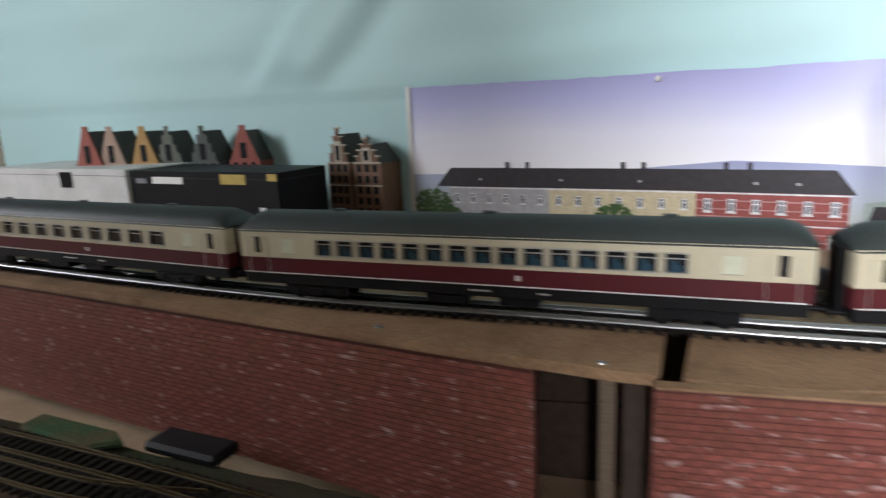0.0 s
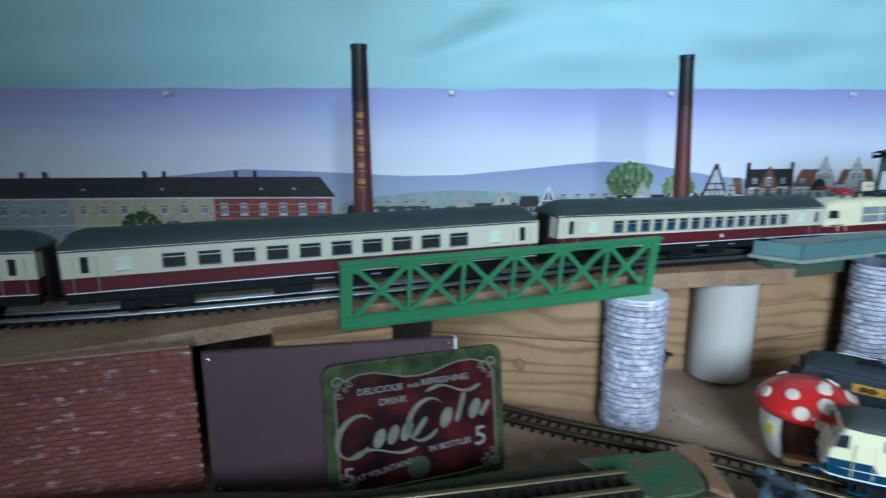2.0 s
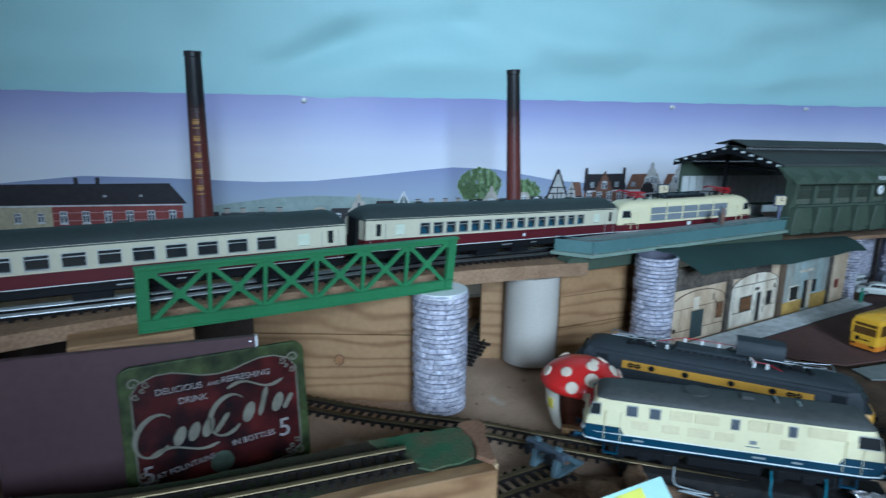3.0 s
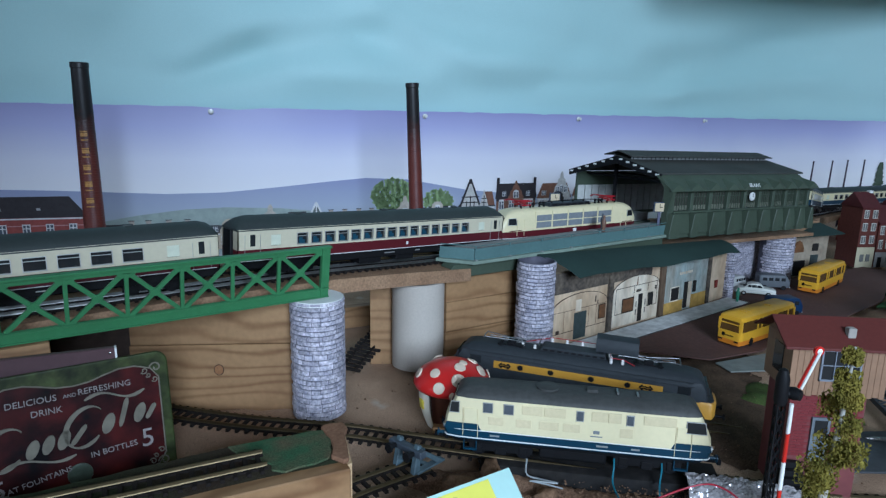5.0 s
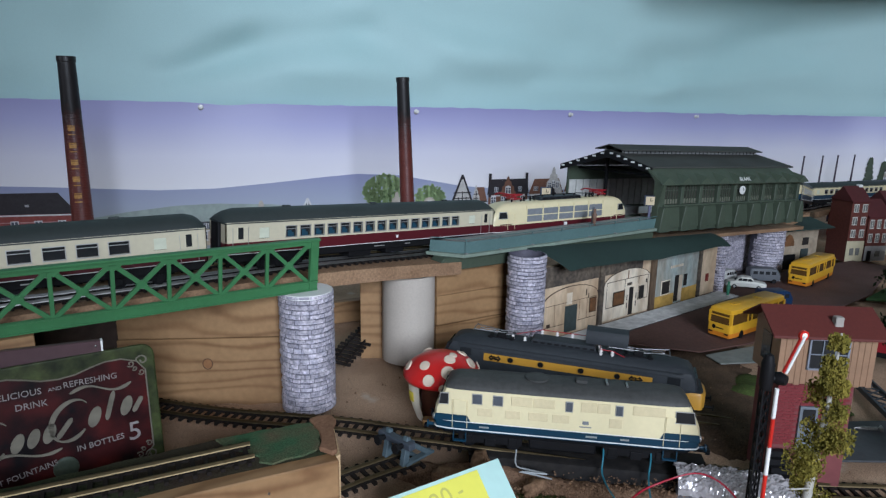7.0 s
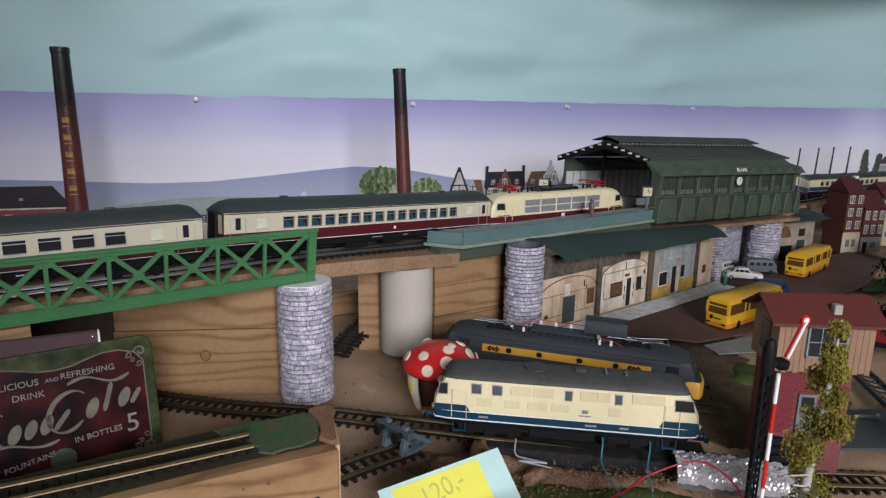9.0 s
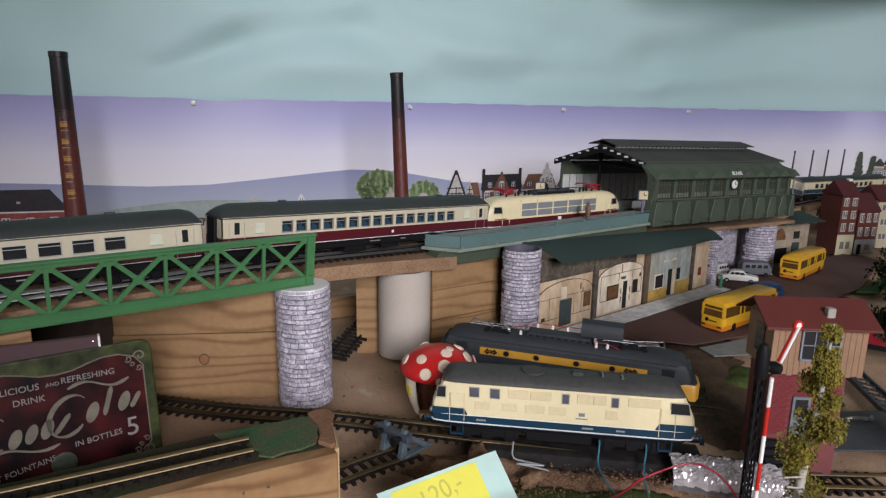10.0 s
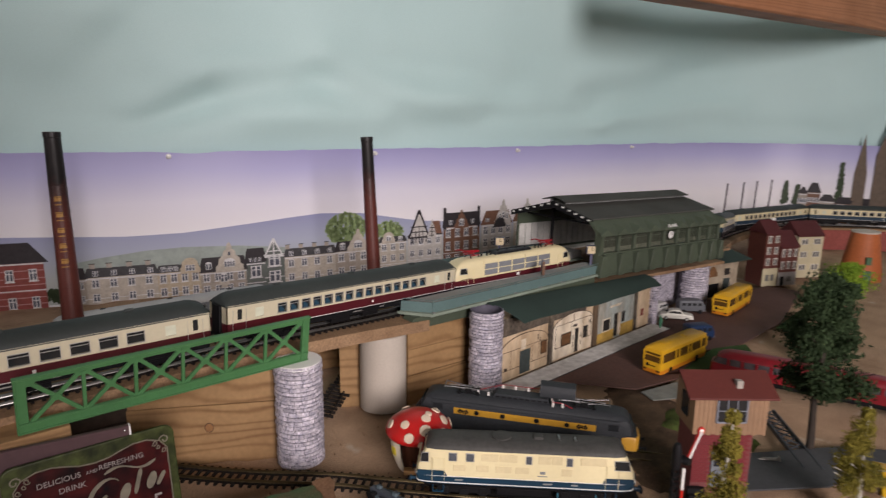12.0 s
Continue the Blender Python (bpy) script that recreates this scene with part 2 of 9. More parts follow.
    def mesh(self, name, material, smooth=0, bevel=0.0, segments=1):
        me = bpy.data.meshes.new(name)
        me.from_pydata(self.v, [], self.f)
        bm = bmesh.new()
        bm.from_mesh(me)
        bmesh.ops.recalc_face_normals(bm, faces=bm.faces)
        if bevel:
            edges = [e for e in bm.edges if len(e.link_faces) == 2 and e.calc_face_angle(0) > 0.5]
            bmesh.ops.bevel(bm, geom=edges, offset=bevel, segments=segments, affect="EDGES", profile=0.6, clamp_overlap=True)
        bm.to_mesh(me)
        bm.free()
        me.materials.append(material)
        if smooth:
            me.shade_smooth()
            me.set_sharp_from_angle(angle=radians(smooth))
        return me


def thing(name, at=(0, 0, 0), turn=0.0, label="", category="", group="", kind=""):
    ob = new(name)
    ob.empty_display_size = 0.01
    ob.matrix_basis = pose(*at, 0, 0, turn)
    return tagged(ob, label, category, group, kind)


def part(name, geo, material, parent=None, label="", smooth=0, bevel=0.0, segments=1):
    ob = new(name, geo if isinstance(geo, bpy.types.Mesh) else geo.mesh(name, material, smooth, bevel, segments))
    ob.parent = parent
    return tagged(ob, label)


def solid(name, geo, material, label="", category="", group="", kind="", smooth=0, bevel=0.0):
    return tagged(part(name, geo, material, None, "", smooth, bevel), label, category, group, kind)


def place(ob, at, turn=0.0, rx=0.0, ry=0.0):
    ob.matrix_basis = pose(*at, rx, ry, turn)
    return ob


def spline(pts, step):
    """Points at even steps along a smooth curve through pts."""
    out, P = [], [Vector((*p, 0)) if len(p) == 2 else Vector(p) for p in pts]
    P = [P[0] * 2 - P[1]] + P + [P[-1] * 2 - P[-2]]
    for a, b, c, d in zip(P, P[1:], P[2:], P[3:]):
        for k in range(24):
            t = k / 24
            out.append(0.5 * (2 * b + (c - a) * t + (2 * a - 5 * b + 4 * c - d) * t * t + (3 * b - a - 3 * c + d) * t ** 3))
    out.append(P[-2])
    even, left = [out[0]], step
    for a, b in zip(out, out[1:]):
        length, done = (b - a).length, 0.0
        while length - done >= left:
            done += left
            even.append(a.lerp(b, done / length))
            left = step
        left -= length - done
    return even


# ---- the curved wall behind the layout ----
BACK = [(-1.2, 1.42), (-0.45, 1.24), (0.067, 1.046), (0.518, 0.882), (0.983, 0.690), (1.36, 0.572), (1.743, 0.467), (2.3, 0.36), (2.56, 0.24), (2.69, 0.05), (2.73, -0.25), (2.74, -1.2)]
BACKLINE = spline(BACK, 0.005)
START = min(range(len(BACKLINE)), key=lambda i: (BACKLINE[i] - Vector((0.067, 1.046, 0))).length)


def back(u, z, off=0.0):
    """The place u metres along the wall from the print's edge, at height z, off metres proud of it."""
    k = min(max(START + u / 0.005, 0), len(BACKLINE) - 2.001)
    i = int(k)
    a, b = BACKLINE[i], BACKLINE[i + 1]
    d = (b - a).normalized()
    p = a.lerp(b, k - i) + Vector((d.y, -d.x, 0)) * off
    return Vector((p.x, p.y, z))


# creases in the paper: two ends along the wall and up it, width, depth
FOLDS = [(1.1, .33, 1.4, .4, .07, -.01), (1.45, .33, 1.75, .42, .05, .01), (.75, .36, .95, .56, .05, .01), (1.0, .395, 1.29, .442, .04, .013), (.93, .34, 1.06, .395, .03, .016), (1.29, .44, 1.47, .38, .045, .018), (1.06, .40, 1.2, .4, .05, .012), (1.7, .33, 2.1, .34, .03, -.014), (2.08, .354, 2.6, .418, .045, -.02), (2.0, .42, 2.5, .52, .05, .014), (.5, .45, .9, .5, .06, .014), (-.25, .3, .1, .62, .05, .018), (-.45, .28, -.2, .55, .04, -.016), (1.45, .47, 1.9, .45, .05, .012), (.2, .32, .75, .36, .05, -.012)]


def wall_sheet():
    """Blue-green paper on the wall, with low waves in it."""
    g = Geo()
    us = [START * -0.005 + 0.0125 * i for i in range(int(len(BACKLINE) * 0.005 / 0.0125))]
    zs = [-0.9, -0.4, -0.05] + [0.0125 * i for i in range(68)] + [0.9, 1.1, 1.45]
    v, f = [], []
    for u in us:
        for z in zs:
            wave = 0.02 * noise.noise(Vector((u * 1.9, z * 6.0, 3.0))) + 0.007 * noise.noise(Vector((u * 5.0, z * 14.0, 7.0)))
            for u0, z0, u1, z1, w, h in FOLDS:
                du, dz = u1 - u0, z1 - z0
                k = max(0, min(1, ((u - u0) * du + (z - z0) * dz) / (du * du + dz * dz)))
                d = ((u - u0 - k * du) * -dz + (z - z0 - k * dz) * du) / math.hypot(du, dz)
                r = math.hypot(u - u0 - k * du, z - z0 - k * dz)
                wave += h * math.exp(-(r / w) ** 2) * (d / w)
            wave += .022 * math.exp(-((u - 1.2) / .11) ** 2 - ((z - .355) / .055) ** 2) + .016 * math.exp(-((u - 1.62) / .16) ** 2 - ((z - .37) / .04) ** 2)
            wave *= min(1, max(0, (z - 0.27) / 0.07))
            v.append(back(u, z, (wave - 0.016) if 0.27 < z < 0.95 else -0.02))
    s = len(zs)
    for i in range(len(us) - 1):
        f += [(i * s + j, i * s + j + 1, (i + 1) * s + j + 1, (i + 1) * s + j) for j in range(s - 1)]
    n = len(v)
    v += [p + Vector((0.12, 0.3, 0)).normalized() * 0.06 for p in v]
    f += [tuple(k + n for k in q)[::-1] for q in f]
    g.add(v, f)
    return solid("wall_north", g, TEAL, "wall covered with wavy blue-green paper", "wall", kind="structure", smooth=60)


wall_sheet()
g = Geo().box(-2.2, 3.0, -2.42, 1.9, -0.95, -0.9)
solid("floor", g, mat("grey_room_floor", (0.2, 0.18, 0.16), 0.7, grain=40), "plain grey room floor", "floor", kind="structure")
g = Geo().box(-2.2, 3.0, -2.42, 1.9, 1.5, 1.56)
solid("ceiling", g, mat("white_ceiling", (0.3, 0.28, 0.25), 0.9, grain=60), "plain white ceiling", "ceiling", kind="structure")
PLASTER = mat("room_plaster", (0.13, 0.12, 0.105), 0.9, grain=80)


def holed_wall(name, m, length, window):
    """A wall from -length/2 to length/2 along x with one window opening (x0, x1, z0, z1)."""
    x0, x1, z0, z1 = window
    h = length / 2
    g = Geo()
    for a, b, c, d in ((-h, x0, -0.95, 1.55), (x1, h, -0.95, 1.55), (x0, x1, -0.95, z0), (x0, x1, z1, 1.55)):
        g.box(a, b, -0.1, 0, c, d, m)
    ob = solid(name, g, PLASTER, "plain plastered room wall with a window opening", "wall", kind="structure")
    fr = Geo()
    for a, b, c, d in ((x0, x0 + .05, z0, z1), (x1 - .05, x1, z0, z1), (x0, x1, z0, z0 + .05), (x0, x1, z1 - .05, z1), ((x0 + x1) / 2 - .03, (x0 + x1) / 2 + .03, z0, z1)):
        fr.box(a, b, -0.08, -0.03, c, d, m)
    part("window_frame", fr, WHITE, ob)


holed_wall("wall_south", pose(0.4, -2.3, 0), 5.4, (-0.95, 0.0, 0.48, 1.28))
# Unseen wall, added to block the window light from the layout's left side.
solid("wall_partition", Geo().box(-2.1, 0.28, -0.88, -0.81, -0.95, 1.55), PLASTER, "unseen plain wall added to shade the left of the layout", "wall", kind="structure")
# The west opening is unseen, added as the place of the side fill lamp.
holed_wall("wall_west", pose(-2.1, -0.25, 0, 0, 0, 90), 4.3, (-0.13, 0.63, 0.45, 1.25))
g = Geo().box(2.86, 2.96, -2.42, 1.9, -0.95, 1.55)
solid("wall_east", g, PLASTER, "plain plastered room wall", "wall", kind="structure")

# the baseboard with its sandy ground
def ground():
    g = Geo()
    xs = [-1.4 + 0.025 * i for i in range(165)]
    ys = [-0.75 + 0.025 * i for i in range(80)]
    keep = {}
    v, f = [], []
    for i, x in enumerate(xs):
        for j, y in enumerate(ys):
            z = 0.004 * noise.noise(Vector((x * 9, y * 9, 0))) + 0.0025 * noise.noise(Vector((x * 31, y * 31, 4))) - 0.004
            keep[i, j] = len(v)
            v.append((x, y, z))
    for i in range(len(xs) - 1):
        for j in range(len(ys) - 1):
            f.append((keep[i, j], keep[i + 1, j], keep[i + 1, j + 1], keep[i, j + 1]))
    g.add(v, f)
    g.box(-1.4, 2.7, -0.75, 1.2, -0.05, -0.012)
    return solid("ground", g, SAND, "sandy brown scattered ground of the model layout", "ground", kind="structure", smooth=60)


ground()
legs = thing("table_frame", (0, 0, 0), 0, "pine legs under the layout board", "table frame")
for x in (-1.2, 0.6, 2.4):
    for y in (-0.6, 0.2):
        part("leg", Geo().box(x - .03, x + .03, y - .03, y + .03, -0.9, -0.05), PINE_END, legs, bevel=0.002)


# ---- viaduct ----
DECK_EDGE = [(-0.6, 0.392), (-0.14, 0.2195), (0.05, 0.1485), (0.18, 0.0995), (0.29, 0.058), (0.345, 0.04), (0.42, 0.026), (0.60, 0.034), (0.842, 0.018), (0.98, 0.0065), (1.02, 0.003)]
TRACK_FRONT = [(-1.3, 0.66), (-0.6, 0.412), (-0.083, 0.228), (0.147, 0.152), (0.31, 0.113), (0.456, 0.078), (0.612, 0.058), (0.8, 0.046), (0.95, 0.043), (1.03, 0.05), (1.114, 0.056), (1.22, 0.046), (1.36, 0.028), (1.69, -0.022), (1.85, 0.004), (2.0, 0.05), (2.15, 0.082), (2.3, 0.072), (2.42, 0.012), (2.52, -0.082), (2.585, -0.18), (2.62, -0.32), (2.625, -0.55)]
TRACK_BACK = [(-1.28, 0.71), (-0.58, 0.46), (-0.06, 0.278), (0.165, 0.204), (0.32, 0.168), (0.46, 0.139), (0.63, 0.115), (0.8, 0.094), (0.9, 0.081), (1.0, 0.068), (1.07, 0.0585)]
RAIL_Z = 0.1225


def fall(x):
    """The line dips into the station and drops again behind it."""
    k = min(1, max(0, (x - 1.74) / .44))
    j = min(1, max(0, (x - .8) / .42))
    return -.0385 * k * k * (3 - 2 * k) - .0185 * j * j * (3 - 2 * j)


def deck(name, x0, x1, z0, z1, material, label, depth=0.105):
    pts = [(p.x, p.y, fall(p.x)) for p in spline(DECK_EDGE, 0.01) if x0 <= p.x <= x1]
    g = Geo().sweep([(0, z0), (0, z1), (-depth, z1), (-depth, z0)], pts)
    return solid(name, g, material, label, "viaduct deck", smooth=0)


deck("deck_board", -0.6, 0.352, 0.1108, 0.1165, CHIP, "worn brown chipboard deck carrying the upper tracks", 0.13)
for x, y in ((0.205, 0.102), (0.323, 0.053)):
    place(solid("deck_screw", Geo().lathe([(.0024, 0), (.0022, .0007), (.0012, .001), (.0001, .0006)], 14), mat("bright_screw", (0.6, 0.6, 0.58), 0.3, 0.9), "bright screw head in the worn deck board", "screw"), (x, y, .1165))
deck("deck_board", 0.356, 0.842, 0.106, 0.1165, CHIP, "worn brown chipboard deck carrying the upper tracks", 0.125)
deck("deck_board", 0.8425, 1.02, 0.103, 0.1165, CHIP, "thick worn chipboard deck resting on a round pier", 0.105)


def track(name, line, z, rail, gauge=0.0165, sleeper=0.0075, label="", x0=-9, x1=9, parts=300):
    """Track: two rails on a row of sleepers along a line in the plan; z is the rail head."""
    pts = [p for p in spline(line, 0.004) if x0 <= p.x <= x1]
    ob = thing(name, (0, 0, 0), 0, label, "model railway track")
    for s in (-1, 1):
        o = s * gauge / 2
        g = Geo().sweep([(o - .0005, z), (o + .0005, z), (o + .0005, z - .0018), (o + .0008, z - .0025), (o - .0008, z - .0025), (o - .0005, z - .0018)], [(p.x, p.y, fall(p.x)) for p in pts[::3]])
        part("rail", g, rail, ob)
    me = Geo().box(-.0013, .0013, -.0145, .0145, -.0022, 0).mesh("sleeper", SLEEPER)
    web = Geo()
    for s in (-1, 1):
        web.sweep([(s * gauge / 2 - .0016, z - .0045), (s * gauge / 2 + .0016, z - .0045), (s * gauge / 2 + .0016, z - .003), (s * gauge / 2 - .0016, z - .003)], [(p.x, p.y, fall(p.x)) for p in pts[::3]])
    part("sleeper_web", web, SLEEPER, ob)
    step = max(1, round(sleeper / 0.004))
    rest, count = Geo(), 0
    for i in range(0, len(pts) - 1, step):
        d = pts[i + 1] - pts[i]
        m = pose(pts[i].x, pts[i].y, z - .0025 + fall(pts[i].x), 0, 0, math.degrees(math.atan2(d.y, d.x)))
        if count < parts and -0.2 < pts[i].x < 1.4:
            s = part("sleeper", me, None, ob)
            s.matrix_basis = m
            count += 1
        else:
            rest.box(-.0013, .0013, -.0145, .0145, -.0022, 0, m)
    if rest.v:
        tagged(part("far_sleepers", rest, SLEEPER, ob), kind="stuff")
    return ob


track("front_track", TRACK_FRONT, RAIL_Z, RAILSTEEL, label="nickel rails on black sleepers along the viaduct")
track("back_track", TRACK_BACK, RAIL_Z, RAILMETAL, label="brass rails on dark sleepers along the viaduct")


# ---- rolling stock ----
SILVER = mat("silver_paint", (0.5, 0.5, 0.48), 0.35, 0.6, vary=0.05, bump=0)
GRILLE = mat("grey_grille", (0.2, 0.215, 0.23), 0.45, vary=0.12, grain=500, bump=0.2)
PANTORED = mat("red_pantograph_metal", (0.35, 0.012, 0.02), 0.35, vary=0.08)
STEEL = mat("bare_steel_wire", (0.4, 0.4, 0.4), 0.3, 1.0, vary=0.1, bump=0)
SEATBLUE = mat("blue_seat_plastic", (0.012, 0.055, 0.09), 0.5, vary=0.2)
YELLOWBAND = mat("ochre_yellow_paint", (0.5, 0.26, 0.03), 0.4, vary=0.08, stain=30)
ANTHRACITE = mat("anthracite_paint", (0.03, 0.034, 0.038), 0.55, spec=0.25, vary=0.15, grain=300, bump=0.1, stain=30)
CREAMPANEL = mat("cream_louvre_panel", (0.66, 0.565, 0.345), 0.5, vary=0.06, grain=400, bump=0.1)


def rings(levels, n=64):
    """Stacked outlines (z, half length, half width, squareness) joined into one closed skin."""
    g, v, f = Geo(), [], []
    for z, hx, hy, e in levels:
        for k in range(n):
            a = 2 * math.pi * k / n + math.pi / n
            c, s = math.cos(a), math.sin(a)
            r = (abs(c) ** e + abs(s) ** e) ** (-1 / e)
            v.append((math.copysign(hx * min(1, abs(c) * r), c), math.copysign(hy * min(1, abs(s) * r), s), z))
    for i in range(len(levels) - 1):
        f += [(i * n + k, i * n + (k + 1) % n, (i + 1) * n + (k + 1) % n, (i + 1) * n + k) for k in range(n)]
    f += [tuple(range(n))[::-1], tuple(range((len(levels) - 1) * n, len(levels) * n))]
    return g.add(v, f)


def bogie(parent, x, wheelbase, z, r=0.0055, name="bogie", axles=2, width=0.0125):
    g = Geo()
    for s in (-1, 1):
        g.box(x - wheelbase / 2 - .007, x + wheelbase / 2 + .007, s * width - .0012, s * width + .0012, z + r * .7, z + r * 1.7)
        for k in range(axles):
            cx = x - wheelbase / 2 + wheelbase * k / (axles - 1)
            g.box(cx - .003, cx + .003, s * width - .002, s * width + .002, z + r * .6, z + r * 1.5)
        g.box(x - .004, x + .004, s * width - .0022, s * width + .0022, z + r * .5, z + r * 1.3)
    g.box(x - .006, x + .006, -width, width, z + r, z + r * 1.9)
    b = part(name, g, BLACK, parent, bevel=.0003)
    for k in range(axles):
        cx = x - wheelbase / 2 + wheelbase * k / (axles - 1)
        for s in (-1, 1):
            m = Matrix.Translation((cx, s * .0078, z + r)) @ Matrix.Rotation(radians(90), 4, "X")
            part("wheel", Geo().lathe([(.001, -.0012), (r * .8, -.0012), (r, -.0006), (r, .0006), (r * 1.1, .0011), (.001, .0011)], 20, m), BLACK, b, smooth=40)
    return b


def buffers(parent, hx, z, material=BLACK):
    for sx in (-1, 1):
        for sy in (-1, 1):
            m = Matrix.Translation((sx * hx, sy * .0095, z)) @ Matrix.Rotation(radians(90 * sx), 4, "Y")
            part("buffer", Geo().lathe([(.0011, -.002), (.0011, .003), (.0024, .0034), (.0024, .0042)], 14, m), material, parent, smooth=40)


def window_ring(w, h, t=.0006, d=.0005):
    """A thin frame round an opening of w by h, in the x-z plane."""
    g = Geo()
    for a, b, c, e in ((-w / 2 - t, w / 2 + t, h / 2, h / 2 + t), (-w / 2 - t, w / 2 + t, -h / 2 - t, -h / 2), (-w / 2 - t, -w / 2, -h / 2, h / 2), (w / 2, w / 2 + t, -h / 2, h / 2)):
        g.box(a, b, -d, d, c, e)
    g.box(-w / 2, w / 2, -d * .5, d * .5, h * .22, h * .22 + t * .8)
    return g.mesh("window_frame", SILVER)


def coach(name, label, lower, upper, windows, ww, length=0.312, group="train coaches", stripe=WHITE, seats=SEATBLUE):
    """A passenger coach with open windows over a dark saloon; z = 0 is the rail head."""
    ob = thing(name, (0, 0, 0), 0, label, "train coach", group)
    h, w = length / 2, .0163
    z0, z1, z2, z3, z4 = .0105, .0245, .0268, .0355, .0405
    def shell(a, b):
        g = Geo()
        g.box(-h, h, -w, -w + .0012, a, b).box(-h, h, w - .0012, w, a, b)
        g.box(-h, -h + .0012, -w, w, a, b).box(h - .0012, h, -w, w, a, b)
        return g
    zr = .0152
    part("lower_side", shell(zr, z1), lower, ob, bevel=.0004)
    part("sole_bar", Geo().box(-h + .001, h - .001, -w + .0006, w - .0006, z0 - .0012, zr), BLACK, ob, bevel=.0004)
    for s in (-1, 1):
        part("waist_stripe", Geo().box(-h + .002, h - .002, s * w - .0003, s * w + .0003, zr + .0003, zr + .0008), stripe, ob)
        part("lettering_bar", Geo().box(-.008, .004, s * w - .0002, s * w + .0003, zr - .003, zr - .0022).box(.03, .036, s * w - .0002, s * w + .0003, zr - .003, zr - .0022), SILVER, ob)
        part("crest", Geo().box(.018, .0206, s * w - .0002, s * w + .0003, zr + .0035, zr + .0062), stripe, ob, bevel=.0001)
    xs = [(-h + .052) + (length - .104) * (k + .5) / windows for k in range(windows)]
    doors = [-h + .013, h - .013]
    g = shell(z1, z2)
    top = shell(z3, z4)
    edges = [-h]
    for c, half in sorted([(d, .003) for d in doors] + [(x, ww / 2) for x in xs] + [(-h + .034, .0045), (h - .034, .0045)]):
        edges += [c - half, c + half]
    edges.append(h)
    for a, b in zip(edges[::2], edges[1::2]):
        g.box(a, b, -w, -w + .0012, z2, z3).box(a, b, w - .0012, w, z2, z3)
    g.box(-h, -h + .0012, -w, w, z2, z3).box(h - .0012, h, -w, w, z2, z3)
    g.add(top.v, top.f)
    part("window_band", g, upper, ob)
    part("saloon_glass", Geo().box(-h + .003, h - .003, -w + .0016, w - .0016, z2 - .002, z3 + .002), WINDOWGLASS, ob, "dark window glazing")
    fr = window_ring(ww, z3 - z2)
    for s in (-1, 1):
        for x in xs:
            f = part("window_frame", fr, None, ob)
            f.matrix_basis = pose(x, s * w, (z2 + z3) / 2)
    if seats:
        me = Geo().box(-ww * .28, ww * .1, -.0002, .0002, 0, .0052).box(ww * .1, ww * .3, -.0002, .0002, 0, .0032).mesh("seat", seats)
        for x in xs:
            f = part("seat", me, None, ob)
            f.matrix_basis = pose(x, -w + .00145, z2)
    for s in (-1, 1):
        f = part("toilet_window", Geo().box(-.0045, .0045, -.0004, .0004, -.004, .0042), mat("milk_glass", (0.62, 0.64, 0.5), 0.3), ob)
        f.matrix_basis = pose(s * (h - .034), -w + .0006, (z2 + z3) / 2)
        d = part("door", Geo().box(-.0065, .0065, -.0003, .0003, z1 + .0002, z4 - .004), upper, ob, bevel=.0002)
        part("door_foot", Geo().box(-.0065, .0065, -.0003, .0003, zr + .001, z1), lower, d, bevel=.0002)
        part("door_seam", Geo().box(-.0069, -.0066, -.0005, .0003, zr + .001, z4 - .004).box(.0066, .0069, -.0005, .0003, zr + .001, z4 - .004), SILVER, d)
        d.matrix_basis = pose(s * (h - .013), -w, -.03)
        d.location.z = 0
        p = part("door_window", Geo().box(-.0022, .0022, -.0003, .0003, z2 + .0005, z3 + .001), WINDOWGLASS, d)
        p.location.y = -.0003
        part("gangway", rings([(.012, .0018, .0075, 6), (.04, .0018, .0075, 6)], 24), BLACK, ob).location.x = s * (h + .0012)
    prof = [(-w - .0003, z4 - .0012), (-w + .0006, z4 + .0015), (-w + .004, z4 + .0055), (-w + .009, z4 + .0082), (0, z4 + .0095), (w - .009, z4 + .0082), (w - .004, z4 + .0055), (w - .0006, z4 + .0015), (w + .0003, z4 - .0012)]
    g = Geo()
    cols = [(-h - .0004, .35), (-h + .002, .62), (-h + .006, .84), (-h + .013, 1), (h - .013, 1), (h - .006, .84), (h - .002, .62), (h + .0004, .35)]
    v = [(x, y, z4 - .0012 + (z - z4 + .0012) * k) for x, k in cols for y, z in prof]
    s = len(prof)
    f = [(i * s + j, i * s + (j + 1) % s, (i + 1) * s + (j + 1) % s, (i + 1) * s + j) for i in range(len(cols) - 1) for j in range(s)]
    f += [tuple(range(s)), tuple(range((len(cols) - 1) * s, len(cols) * s))[::-1]]
    r = part("roof", g.add(v, f), ROOFGREY, ob, smooth=50)
    for k in (-0.3, 0.0, 0.3):
        part("roof_vent", rings([(0, .004, .0022, 5), (.0012, .0036, .0018, 5)], 20), ROOFGREY, r).location = (k * length, 0, z4 + .0092)
    part("underframe", Geo().box(-h + .004, h - .004, -.008, .008, .007, z0 + .001).box(-.035, -.01, -.0135, .0135, .004, z0).box(.008, .03, -.0135, .0135, .0045, z0), BLACK, ob, bevel=.0004)
    for s in (-1, 1):
        bogie(ob, s * (h - .05), .029, 0)
    buffers(ob, h + .002, .012)
    return ob


